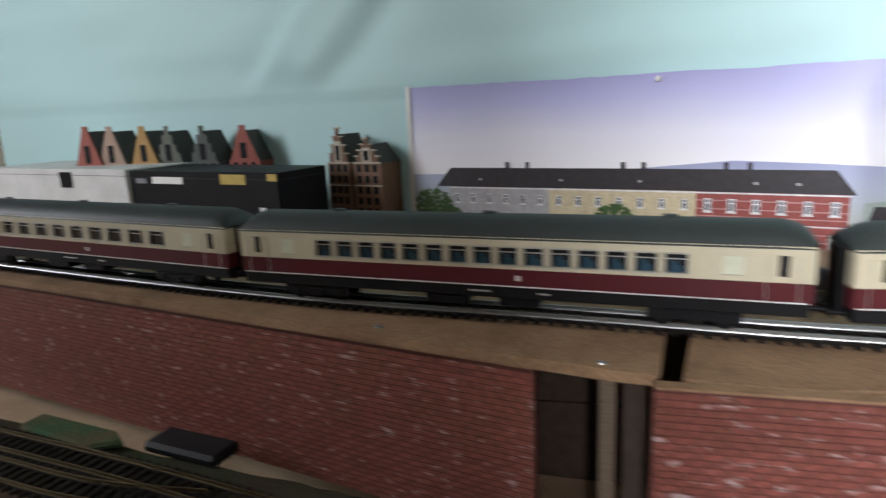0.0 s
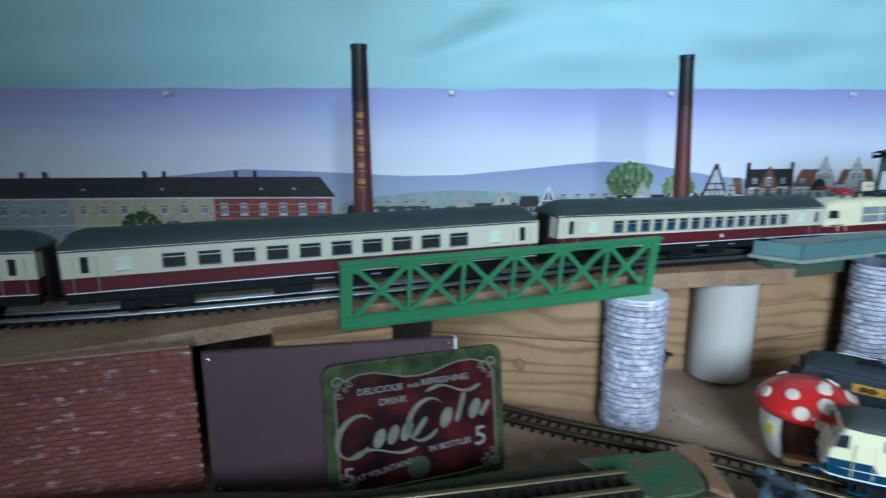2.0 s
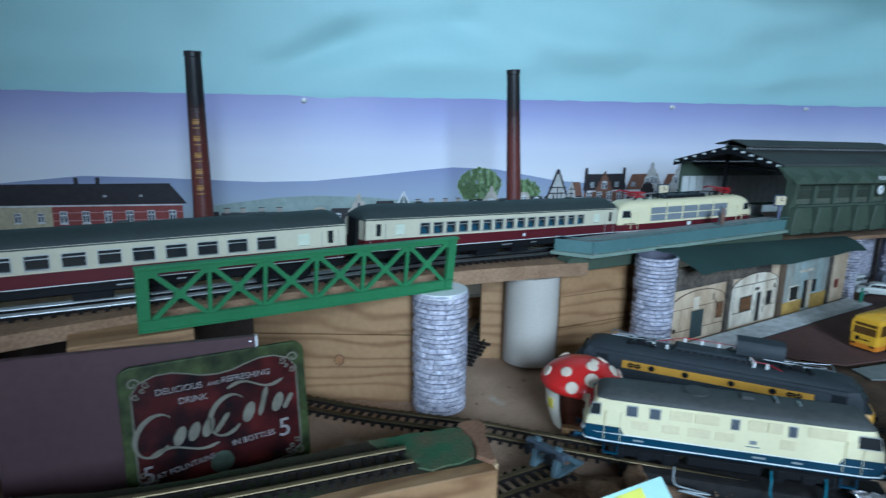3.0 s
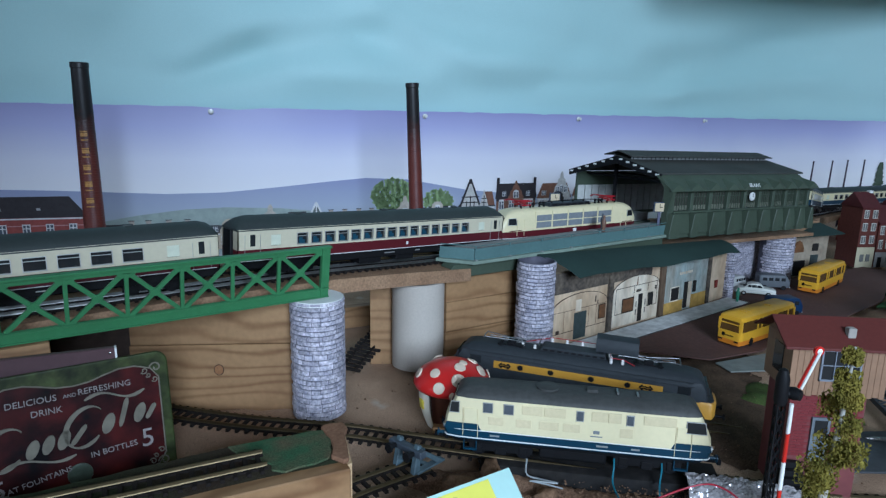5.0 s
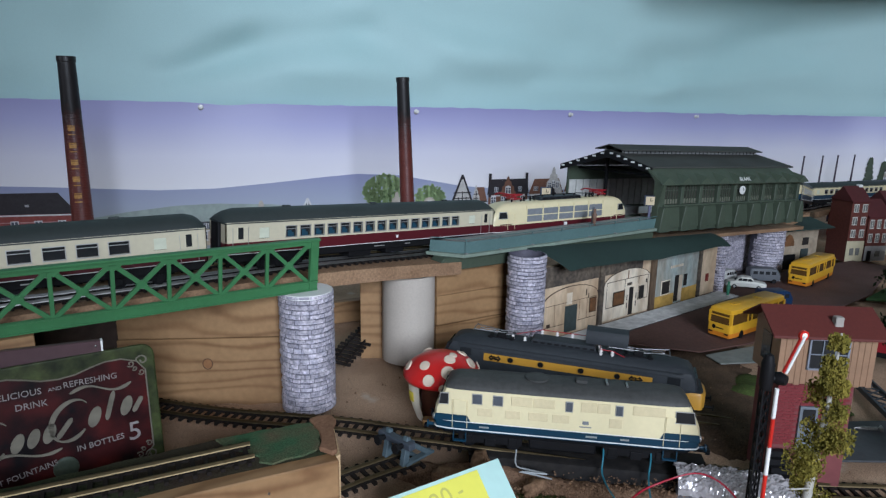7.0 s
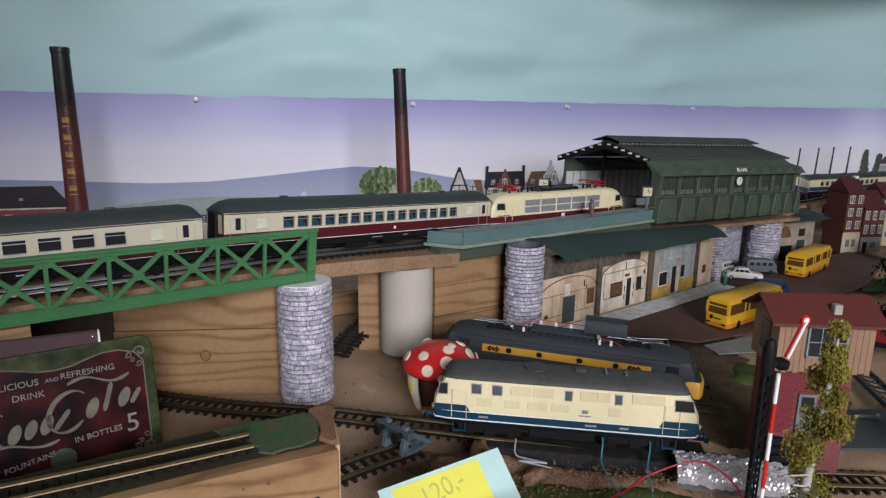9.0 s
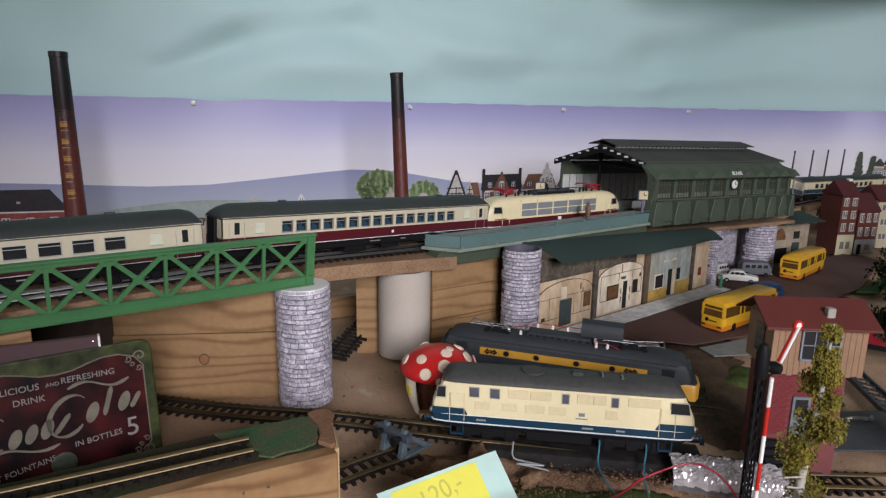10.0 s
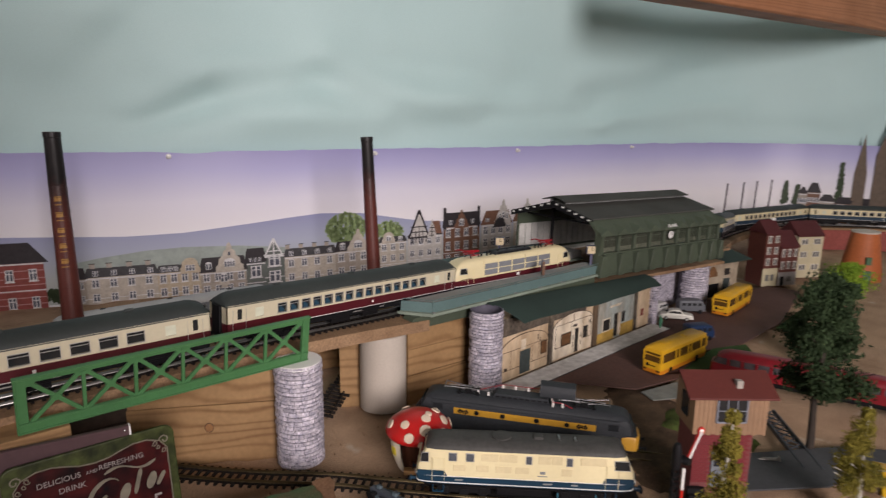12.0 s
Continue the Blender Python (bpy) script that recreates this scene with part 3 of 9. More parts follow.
def pantograph(parent, x, z, material, wide=.019):
    """A folded pantograph lying on the roof."""
    p = part("pantograph", Geo().box(x - .008, x + .008, -.006, -.005, z, z + .001).box(x - .008, x + .008, .005, .006, z, z + .001)
             .rod((x - .012, -.006, z + .003), (x + .012, -.002, z + .0042), .0006).rod((x - .012, .006, z + .003), (x + .012, .002, z + .0042), .0006)
             .rod((x + .012, -.002, z + .0042), (x - .014, -.004, z + .0052), .0005).rod((x + .012, .002, z + .0042), (x - .014, .004, z + .0052), .0005)
             .rod((x - .011, -.006, z + .003), (x - .011, .006, z + .003), .0006), material, parent, "folded pantograph")
    part("contact_bar", Geo().tube([(x - .014, -wide, z + .0035), (x - .014, -wide * .7, z + .0056), (x - .014, wide * .7, z + .0056), (x - .014, wide, z + .0035)], .0006)
         .tube([(x - .011, -wide, z + .0035), (x - .011, -wide * .7, z + .0056), (x - .011, wide * .7, z + .0056), (x - .011, wide, z + .0035)], .0006), material, p)
    for sx in (-.007, .007):
        for sy in (-.0055, .0055):
            part("insulator", Geo().lathe([(.0009, -.0035), (.0014, -.0028), (.0009, -.002), (.0014, -.0012), (.0009, 0)], 10, Matrix.Translation((x + sx, sy, z))), BLACK, p, smooth=30)
    return p


def electric_loco():
    """Cream and wine-red express locomotive with rounded cabs."""
    ob = thing("electric_locomotive", (0, 0, 0), 0, "cream and wine-red electric locomotive with folded red pantographs", "model locomotive")
    h, w = .1165, .0163
    part("skirt", rings([(.0085, h - .012, .0155, 9), (.0105, h - .004, w, 8), (.0142, h - .002, w, 8)]), BLACK, ob, "dark grey skirt", smooth=40)
    part("white_line", rings([(.0142, h - .0015, w + .0002, 8), (.0149, h - .0015, w + .0002, 8)]), WHITE, ob, smooth=40)
    part("lower_body", rings([(.0149, h - .001, w, 8), (.0195, h, w, 8), (.0212, h, w, 8)]), WINERED, ob, smooth=40)
    body = part("upper_body", rings([(.0212, h, w, 8), (.025, h - .0004, w, 8), (.0275, h - .0014, w, 8), (.0335, h - .006, w - .0001, 8), (.0375, h - .010, w - .0004, 8), (.0405, h - .0145, w - .0014, 7), (.0425, h - .020, w - .0036, 6), (.0436, h - .027, w - .007, 5), (.044, h - .036, w - .011, 5)]), CREAM, ob, smooth=50)
    for s in (-1, 1):
        for k in range(2):
            for i in range(5):
                x = -.052 + i * .026
                part("side_grille", Geo().box(x - .0117, x + .0117, s * (w + .0002) - .0004, s * (w + .0002) + .0003, .0233 + k * .0073, .0296 + k * .0073), GRILLE, body, "grey side grille", bevel=.0002)
        for x in (-.0655, -.039, -.013, .013, .039, .0655):
            part("side_bead", Geo().box(x - .0004, x + .0004, s * w - .0004, s * w + .0005, .0222, .041), CREAM, body)
        part("front_stripe", Geo().box(-h + .012, -h + .03, s * w - .0003, s * w + .0003, .0218, .0226).box(h - .03, h - .012, s * w - .0003, s * w + .0003, .0218, .0226), WINERED, ob)
        for x in (-.088, .088):
            g = Geo()
            for a, b, c, d in ((-.0055, -.005, .0168, .033), (.005, .0055, .0168, .033), (-.0055, .0055, .0325, .033)):
                g.box(x + a, x + b, s * w - .0003, s * w + .0004, c, d)
            part("cab_door", g, CREAM, body)
        part("emblem", Geo().box(-.0028, .0028, s * w - .0002, s * w + .0005, .0162, .0198), WHITE, ob, "pale plate on the red band", bevel=.0002)
        part("number_bar", Geo().box(-.007, .002, s * w - .0002, s * w + .0004, .011, .0122).box(.018, .03, s * w - .0002, s * w + .0004, .0115, .0128), SILVER, ob)
    for sx in (-1, 1):
        for sy in (-1, 1):
            m = Matrix.Translation((sx * (h - .0165), sy * (w - .0012), .0315)) @ Matrix.Rotation(radians(-sx * sy * 9), 4, "Z") @ Matrix.Rotation(radians(sy * 4), 4, "X")
            q = part("cab_window", Geo().prism([(-.0055, -.003), (.006 if sx > 0 else .0055, -.003), (.0045, .0032), (-.0045, .0032)], -.0009, .0009, m), WINDOWGLASS, body)
            part("cab_window_trim", Geo().add(*(lambda a: (a.v, a.f))(Geo().prism([(-.0062, -.0036), (.0064, -.0036), (.0051, .0038), (-.0051, .0038)], -.0006, .0006, m))), SILVER, q)
        m = Matrix.Translation((sx * (h - .0068), 0, .0325)) @ Matrix.Rotation(radians(-sx * 33), 4, "Y")
        for sy in (-1, 1):
            part("windscreen", Geo().prism([(sy * .0012, -.0032), (sy * .0115, -.0032), (sy * .0105, .0034), (sy * .0012, .0034)], -.001, .001, m, axis="x"), WINDOWGLASS, body)
            part("headlight", Geo().lathe([(.0018, -.001), (.0018, .0012), (.0012, .0014), (.0001, .0012)], 14, Matrix.Translation((sx * (h - .0015), sy * .0095, .0232)) @ Matrix.Rotation(radians(90 * sx), 4, "Y")), SILVER, ob, smooth=40)
        part("valance", rings([(.002, .008, .0135, 6), (.0085, .011, .0155, 6)], 40), BLACK, ob, bevel=.0003).location.x = sx * (h - .0135)
        part("coupler", Geo().box(-.005, .005, -.002, .002, .006, .0085).box(.003, .006, -.004, .004, .0055, .009), BLACK, ob, bevel=.0004).location.x = sx * (h + .004)
    hood = part("roof_hood", Geo().prism([(-.038, .0435), (.034, .0435), (.031, .0475), (-.035, .0475)], -.0085, .0085), ANTHRACITE, ob, "dark louvred roof hood", bevel=.0006)
    for k in range(6):
        part("louvre", Geo().box(-.033 + k * .011, -.0245 + k * .011, -.0089, .0089, .0445, .0465), BLACK, hood)
    g = Geo().tube([(-.058, -.004, .0478), (-.03, -.004, .0492), (.03, -.004, .0492), (.06, -.004, .0475)], .0005)
    part("roof_line", g, BLACK, ob)
    for x in (-.06, -.05, -.043, -.03, -.012, .006, .024, .045, .052, .058):
        part("insulator", Geo().lathe([(.0012, .0425), (.0016, .0445), (.001, .0455), (.0015, .0465), (.0008, .0492)], 10, Matrix.Translation((x, -.004, 0))), BLACK, ob, smooth=30)
    pantograph(ob, -.073, .0462, PANTORED)
    pantograph(ob, .073, .0462, PANTORED)
    for s in (-1, 1):
        bogie(ob, s * .055, .049, 0, .0068, axles=3, width=.0132)
    part("underframe", Geo().box(-.1, .1, -.0075, .0075, .006, .0105).box(-.022, .022, -.0135, .0135, .0035, .0088), BLACK, ob, bevel=.0006)
    buffers(ob, h + .001, .0125)
    return ob


LINE = spline(TRACK_FRONT, 0.001)


def along(x):
    return min(range(len(LINE)), key=lambda i: abs(LINE[i].x - x))


def on_track(ob, i, reach=90, tall=1.1):
    """Stands a vehicle on the front track about the point i of its line."""
    a, b = LINE[i - reach], LINE[i + reach]
    ob.matrix_basis = pose((a.x + b.x) / 2, (a.y + b.y) / 2, RAIL_Z + (fall(a.x) + fall(b.x)) / 2, 0, math.degrees(math.atan2(fall(a.x) - fall(b.x), (b - a).length)), math.degrees(math.atan2(b.y - a.y, b.x - a.x))) @ Matrix.Diagonal((1.03, 1.03, tall, 1))
    return ob


MID = along(1.217)
on_track(electric_loco(), MID, 75, 1.18)
first = coach("open_coach", "wine-red and cream coach with many small windows", WINERED, CREAMPALE, 15, .0098)
second = coach("compartment_coach", "wine-red and cream coach with wide windows", WINERED, CREAMPALE, 10, .0135, seats=None)
blue = coach("blue_coach", "ocean-blue and cream coach with dark roof", OCEAN, CREAM, 12, .0112, seats=None)
i = MID - 121 - 8 - 161
on_track(first, i, 110)
i -= 333
on_track(second, i, 110)
i -= 333
on_track(copy_thing(first, pose(0, 0, 0)), i, 110)
i -= 333
on_track(copy_thing(second, pose(0, 0, 0)), i, 110)
i -= 333
on_track(copy_thing(first, pose(0, 0, 0)), i, 110)
i = along(1.98)
on_track(blue, i, 110)
for k in (1, 2):
    on_track(copy_thing(blue, pose(0, 0, 0)), i + 332 * k, 110)


ROOFDUST = mat("dusty_grey_roof", (0.062, 0.062, 0.058), 0.6, spec=0.2, vary=0.18, grain=300, bump=0.1, stain=40)


def diesel_loco():
    """Cream and ocean-blue diesel locomotive with a dark roof."""
    ob = thing("diesel_locomotive", (0, 0, 0), 0, "cream and ocean-blue diesel locomotive with grey roof", "model locomotive")
    h, w = .0945, .0168
    part("frame_skirt", rings([(.0095, h - .006, .0145, 12), (.0128, h - .003, .0155, 12)]), BLACK, ob)
    part("lower_body", rings([(.0125, h - .0012, w, 12), (.0165, h, w, 12), (.0184, h, w, 12)]), OCEAN, ob, smooth=40)
    part("white_line", rings([(.0132, h - .0002, w + .0002, 12), (.0139, h - .0002, w + .0002, 12)]), WHITE, ob)
    part("white_line", rings([(.0183, h + .0001, w + .0002, 12), (.0188, h + .0001, w + .0002, 12)]), WHITE, ob)
    body = part("upper_body", rings([(.0188, h, w, 12), (.026, h - .001, w, 12), (.031, h - .0035, w, 12), (.038, h - .0078, w - .0004, 12), (.0392, h - .0084, w - .0005, 12)]), CREAM, ob, smooth=40)
    part("roof", rings([(.039, h - .008, w + .0001, 12), (.0398, h - .0084, w, 12), (.0417, h - .0105, w - .002, 10), (.0435, h - .014, w - .006, 8), (.0442, h - .018, w - .0095, 8)]), ROOFDUST, ob, "dark grey roof", smooth=50)
    for sy in (-1, 1):
        for sx in (-1, 1):
            part("white_corner", Geo().prism([(sx * .0935, .0188), (sx * .0665, .0188), (sx * .069, .0228), (sx * .0925, .0228)], sy * w - .0003, sy * w + .0003), OCEAN, ob)
            part("stripe_line", Geo().prism([(sx * .0937, .0205), (sx * .0675, .0205), (sx * .0678, .0211), (sx * .0937, .0211)], sy * w - .0002, sy * w + .0005), WHITE, ob)
            door = part("cab_door", Geo().box(sx * .0745 - .0048, sx * .0745 + .0048, sy * w - .0004, sy * w + .0002, .0235, .0325), CREAM, body, bevel=.0002)
            for a in (-.0056, .0052):
                part("door_rail", Geo().box(sx * .0745 + a, sx * .0745 + a + .0004, sy * w - .0004, sy * w + .0007, .0145, .0325), CREAMPANEL, door)
            m = Matrix.Translation((sx * .0835 if sx > 0 else -.087, sy * (w - .0001), .0328)) @ Matrix.Rotation(radians(sy * 4), 4, "X")
            k = .0075 if sx > 0 else .0038
            part("cab_window_frame", Geo().prism([(-k - .0005, -.0037), (k * .75 + .0005, -.0037), (k * .55 + .0004, .0037), (-k - .0005, .0037)] if sx > 0 else [(-k * .75 - .0005, -.0037), (k + .0005, -.0037), (k + .0005, .0037), (-k * .45 - .0004, .0037)], -.0003, .0003, m), SILVER, body, bevel=.0001)
            part("cab_window", Geo().prism([(-k, -.0032), (k * .75, -.0032), (k * .55, .0032), (-k, .0032)] if sx > 0 else [(-k * .75, -.0032), (k, -.0032), (k, .0032), (-k * .45, .0032)], -.0005, .0005, m), WINDOWGLASS, body, bevel=.0002)
        for x in (-.062, -.047, .0035, .038):
            hw = .0034 if x < 0 else .0024
            part("window_frame", Geo().box(x - hw - .0004, x + hw + .0004, sy * w - .0003, sy * w + .0002, .0304, .0372), SILVER, body, bevel=.0003)
            part("side_window", Geo().box(x - hw, x + hw, sy * w - .0004, sy * w + .0004, .0308, .0368), mat("grey_blue_glass", (0.085, 0.095, 0.11), 0.15), body, bevel=.0003)
        for x, zz, hw, hh in ((-.056, .0232, .0055, .0024), (-.036, .0232, .0055, .0024), (-.018, .0232, .007, .0024), (-.002, .0232, .006, .0024), (.036, .0232, .0045, .0027), (-.03, .0318, .0075, .0026), (-.014, .0318, .0075, .0026), (.017, .0318, .0055, .0028), (.0275, .0318, .0045, .0028), (.058, .0322, .011, .0026)):
            part("louvre_panel", Geo().box(x - hw, x + hw, sy * w - .0003, sy * w + .00025, zz - hh + .0024, zz + hh + .0028), CREAMPANEL, body, bevel=.0002)
        part("emblem", Geo().box(.0132, .0176, sy * w - .0002, sy * w + .0005, .0234, .0256), GRILLE, body, bevel=.0002)
        part("number_bar", Geo().box(.0112, .0196, sy * w - .0002, sy * w + .0004, .0216, .0223), GRILLE, body)
        for a, b in ((-.06, -.053), (.016, .024), (.04, .046)):
            part("marking_bar", Geo().box(a, b, sy * w - .0002, sy * w + .0004, .0155, .0166), SILVER, ob)
        for sx in (-1, 1):
            part("cab_step", Geo().box(sx * .0745 - .005, sx * .0745 + .005, sy * .015 - .001, sy * .015 + .001, .005, .006).box(sx * .0745 - .005, sx * .0745 - .0042, sy * .015 - .001, sy * .015 + .001, .005, .011).box(sx * .0745 + .0042, sx * .0745 + .005, sy * .015 - .001, sy * .015 + .001, .005, .011), OCEAN, ob)
    for sx in (-1, 1):
        m = Matrix.Translation((sx * (h - .0055), 0, .0335)) @ Matrix.Rotation(radians(-sx * 27), 4, "Y")
        for sy in (-1, 1):
            part("windscreen", Geo().prism([(sy * .001, -.0032), (sy * .0125, -.0032), (sy * .0115, .0032), (sy * .001, .0032)], -.0008, .0008, m, axis="x"), WINDOWGLASS, body)
            part("headlight", Geo().lathe([(.0019, -.001), (.0019, .001), (.0012, .0012), (.0001, .001)], 14, Matrix.Translation((sx * (h - .0003), sy * .011, .0185)) @ Matrix.Rotation(radians(90 * sx), 4, "Y")), SILVER, ob, smooth=40)
        part("coupler", Geo().box(-.005, .005, -.002, .002, .006, .0085).box(.003, .006, -.004, .004, .0055, .009), BLACK, ob, bevel=.0004).location.x = sx * (h + .004)
        bogie(ob, sx * .052, .033, 0, .006)
    part("roof_fan", Geo().lathe([(.0085, 0), (.0085, .0012), (.007, .0015), (.001, .0012)], 24), ROOFDUST, ob, smooth=30).location = (-.02, 0, .044)
    part("roof_exhaust", Geo().box(-.004, .004, -.0035, .0035, 0, .0022), ROOFDUST, ob, bevel=.0005).location = (.012, 0, .0438)
    part("roof_horn", Geo().rod((0, -.004, .001), (0, .004, .001), .0008).rod((.014, -.004, .0005), (.014, .002, .0005), .0008), STEEL, ob).location = (.03, 0, .0442)
    part("fuel_tank", Geo().box(-.024, .024, -.0145, .0145, .0035, .0105), BLACK, ob, bevel=.0012)
    buffers(ob, h + .001, .0125, OCEAN)
    return ob


def freight_electric():
    """Dark grey electric locomotive with an ochre band and round windows."""
    ob = thing("grey_locomotive", (0, 0, 0), 0, "dark grey electric locomotive with an ochre side band", "model locomotive")
    h, w = .101, .0172
    part("lower_body", rings([(.009, h - .004, .0165, 14), (.012, h, w, 14), (.026, h, w, 14)]), ANTHRACITE, ob, smooth=40)
    body = part("upper_body", rings([(.026, h - .004, w, 14), (.034, h - .0055, w, 14), (.0395, h - .008, w - .001, 12)]), ANTHRACITE, ob, smooth=40)
    part("roof", rings([(.0395, h - .008, w - .0008, 12), (.042, h - .0105, w - .0025, 10), (.0445, h - .016, w - .0065, 8), (.0452, h - .022, w - .01, 8)]), ANTHRACITE, ob, smooth=50)
    for sx in (-1, 1):
        part("nose", rings([(.012, .006, .0135, 4), (.0235, .006, .0135, 4), (.0255, .004, .011, 4)], 40), YELLOWBAND if sx > 0 else ANTHRACITE, ob, "ochre rounded nose" if sx > 0 else "dark rounded nose", smooth=50).location.x = sx * (h - .0035)
        m = Matrix.Translation((sx * (h - .0048), 0, .033)) @ Matrix.Rotation(radians(-sx * 12), 4, "Y")
        for sy in (-1, 1):
            part("windscreen", Geo().prism([(sy * .0008, -.003), (sy * .0135, -.003), (sy * .0125, .0035), (sy * .0008, .0035)], -.0008, .0008, m, axis="x"), WINDOWGLASS, body)
            part("cab_window", Geo().box(sx * .0795 - .0045, sx * .0795 + .0045, sy * w - .0005, sy * w + .0004, .0297, .036), WINDOWGLASS, body, bevel=.0003)
        bogie(ob, sx * .058, .045, 0, .0066, axles=3, width=.0135)
        x, z, steel = sx * .053, .0468, mat("dull_steel", (0.2, 0.2, 0.2), 0.45, 0.8)
        pan = part("pantograph", Geo().box(x - .0035, x + .0035, -.006, .006, .0448, z + .0022), BLACK, ob, "folded steel pantograph on a black frame", bevel=.0005)
        for end in (-1, 1):
            for q in (-1, 1):
                part("long_arm", Geo().rod((x - end * .002, q * .0022, z + .0022), (x + end * .0225, q * .0068, z + .0036), .00045), steel, pan)
                part("short_arm", Geo().rod((x + end * .001, q * .0045, z + .0012), (x + end * .019, q * .0015, z + .0028), .0004), steel, pan)
            part("contact_bar", Geo().tube([(x + end * .0225, -.0085, z + .0034), (x + end * .0225, 0, z + .0042), (x + end * .0225, .0085, z + .0034)], .0005), steel, pan)
            part("base_rail", Geo().box(x - .011, x + .011, end * .00675 - .00075, end * .00675 + .00075, .0445, z - .0006), BLACK, pan, bevel=.0004)
        for q in (-.0085, .0085):
            part("base_foot", Geo().box(x + q - .0015, x + q + .0015, -.009, .009, .0435, z), BLACK, pan, bevel=.0004)
    for sy in (-1, 1):
        band = part("side_band", Geo().box(-.0645, .0645, sy * w - .0002, sy * w + .0003, .0268, .0334), YELLOWBAND, body, "ochre side band", bevel=.0001)
        for x in (-.043, -.019, .012, .039):
            m = Matrix.Translation((x, sy * w, .0301)) @ Matrix.Rotation(radians(90 * sy), 4, "X")
            hole = part("porthole", Geo().lathe([(.0021, -.0005), (.0021, .0005), (.0001, .0005)], 18, m), BLACK, band)
            part("porthole_rim", Geo().lathe([(.0026, -.0002), (.0026, .0007), (.0021, .0008), (.0021, -.0002)], 18, m), mat("dull_brass_rim", (0.2, 0.14, 0.05), 0.45, 0.5), hole, smooth=30)
        for x in (-.0555, .0525):
            q = sy * (w + .0004)
            g = Geo().tube([(x - .0024, q, .0323), (x - .0046, q, .0301), (x - .0024, q, .0279)], .0007)
            g.tube([(x + .0024, q, .0323), (x + .0046, q, .0301), (x + .0024, q, .0279)], .0007)
            for d in (-.0008, .0008):
                g.tube([(x - .0038, q, .0301 + d), (x - .0014, q, .0301 + d), (x - .0004, q, .0307 + d), (x + .0006, q, .0295 + d), (x + .0016, q, .0301 + d), (x + .0038, q, .0301 + d)], .0006)
            part("arrow_mark", g, BLACK, band, "dark double-arrow mark")
        part("gutter", Geo().box(-.085, .085, sy * (w - .0006) - .0008, sy * (w - .0006) + .0008, .039, .0398), ANTHRACITE, ob)
        part("rivet_strip", Geo().box(-.086, .086, sy * w - .0002, sy * w + .0004, .0358, .0364), ANTHRACITE, ob)
    hood = part("roof_hood", Geo().prism([(-.03, .0445), (.022, .0445), (.02, .049), (-.028, .049)], -.0075, .0075), ANTHRACITE, ob, bevel=.0006)
    for k in range(9):
        part("louvre", Geo().box(-.027 + k * .0055, -.0235 + k * .0055, -.0078, .0078, .0455, .047), BLACK, hood)
    shield = part("roof_shield", Geo().prism([(-.004, .05), (-.0045, .0565), (-.0015, .0608), (.004, .0622), (.011, .0616), (.011, .0604), (.0045, .061), (-.0008, .0597), (-.003, .056), (-.0026, .05)], .013, .045, axis="x"), ANTHRACITE, ob, "curved dark shield standing on the roof", smooth=40)
    for x in (.0185, .0385):
        part("shield_leg", Geo().box(x - .003, x + .003, .001, .006, .0445, .0602), BLACK, shield, bevel=.0004)
    WHITEPORC = mat("white_porcelain", (0.75, 0.72, 0.68), 0.25, vary=0.03)
    for x, y in ((-.044, -.003), (-.034, -.005), (-.022, .009), (-.01, .009), (.002, .009), (.013, .009), (.023, .005), (.024, .0), (.025, -.006), (.0255, -.011), (.034, -.0105)):
        part("insulator", Geo().lathe([(.0009, .044), (.0014, .0458), (.0008, .0465), (.0013, .0476), (.0005, .0487)], 10, Matrix.Translation((x, y, .0035 if y > .004 else 0))), WHITEPORC, ob, "white insulator", smooth=30)
    part("roof_line", Geo().tube([(-.044, -.003, .0486), (-.022, .009, .0522), (.013, .009, .0522), (.024, .0, .049), (.0255, -.011, .0488), (.034, -.0105, .0486), (.043, -.014, .046)], .00035), PANTORED, ob)
    part("underframe", Geo().box(-.095, .095, -.008, .008, .006, .0105).box(-.02, .02, -.014, .014, .0035, .009), BLACK, ob, bevel=.0005)
    part("end_panel", rings([(.0118, .0085, w + .0003, 6), (.0236, .0085, w + .0003, 6), (.0252, .0075, w - .0006, 6)]), YELLOWBAND, ob, "ochre end panel", smooth=50).location.x = h - .0075
    buffers(ob, h + .0045, .0125)
    return ob


place(diesel_loco(), (0.9296, -0.209, 0.0138), -48.7).scale = (1.02, 1.02, 1.24)
place(freight_electric(), (1.0062, -0.1491, 0.0138), -56.5, 0, 1.4).scale = (1.13, 1.02, 1.05)


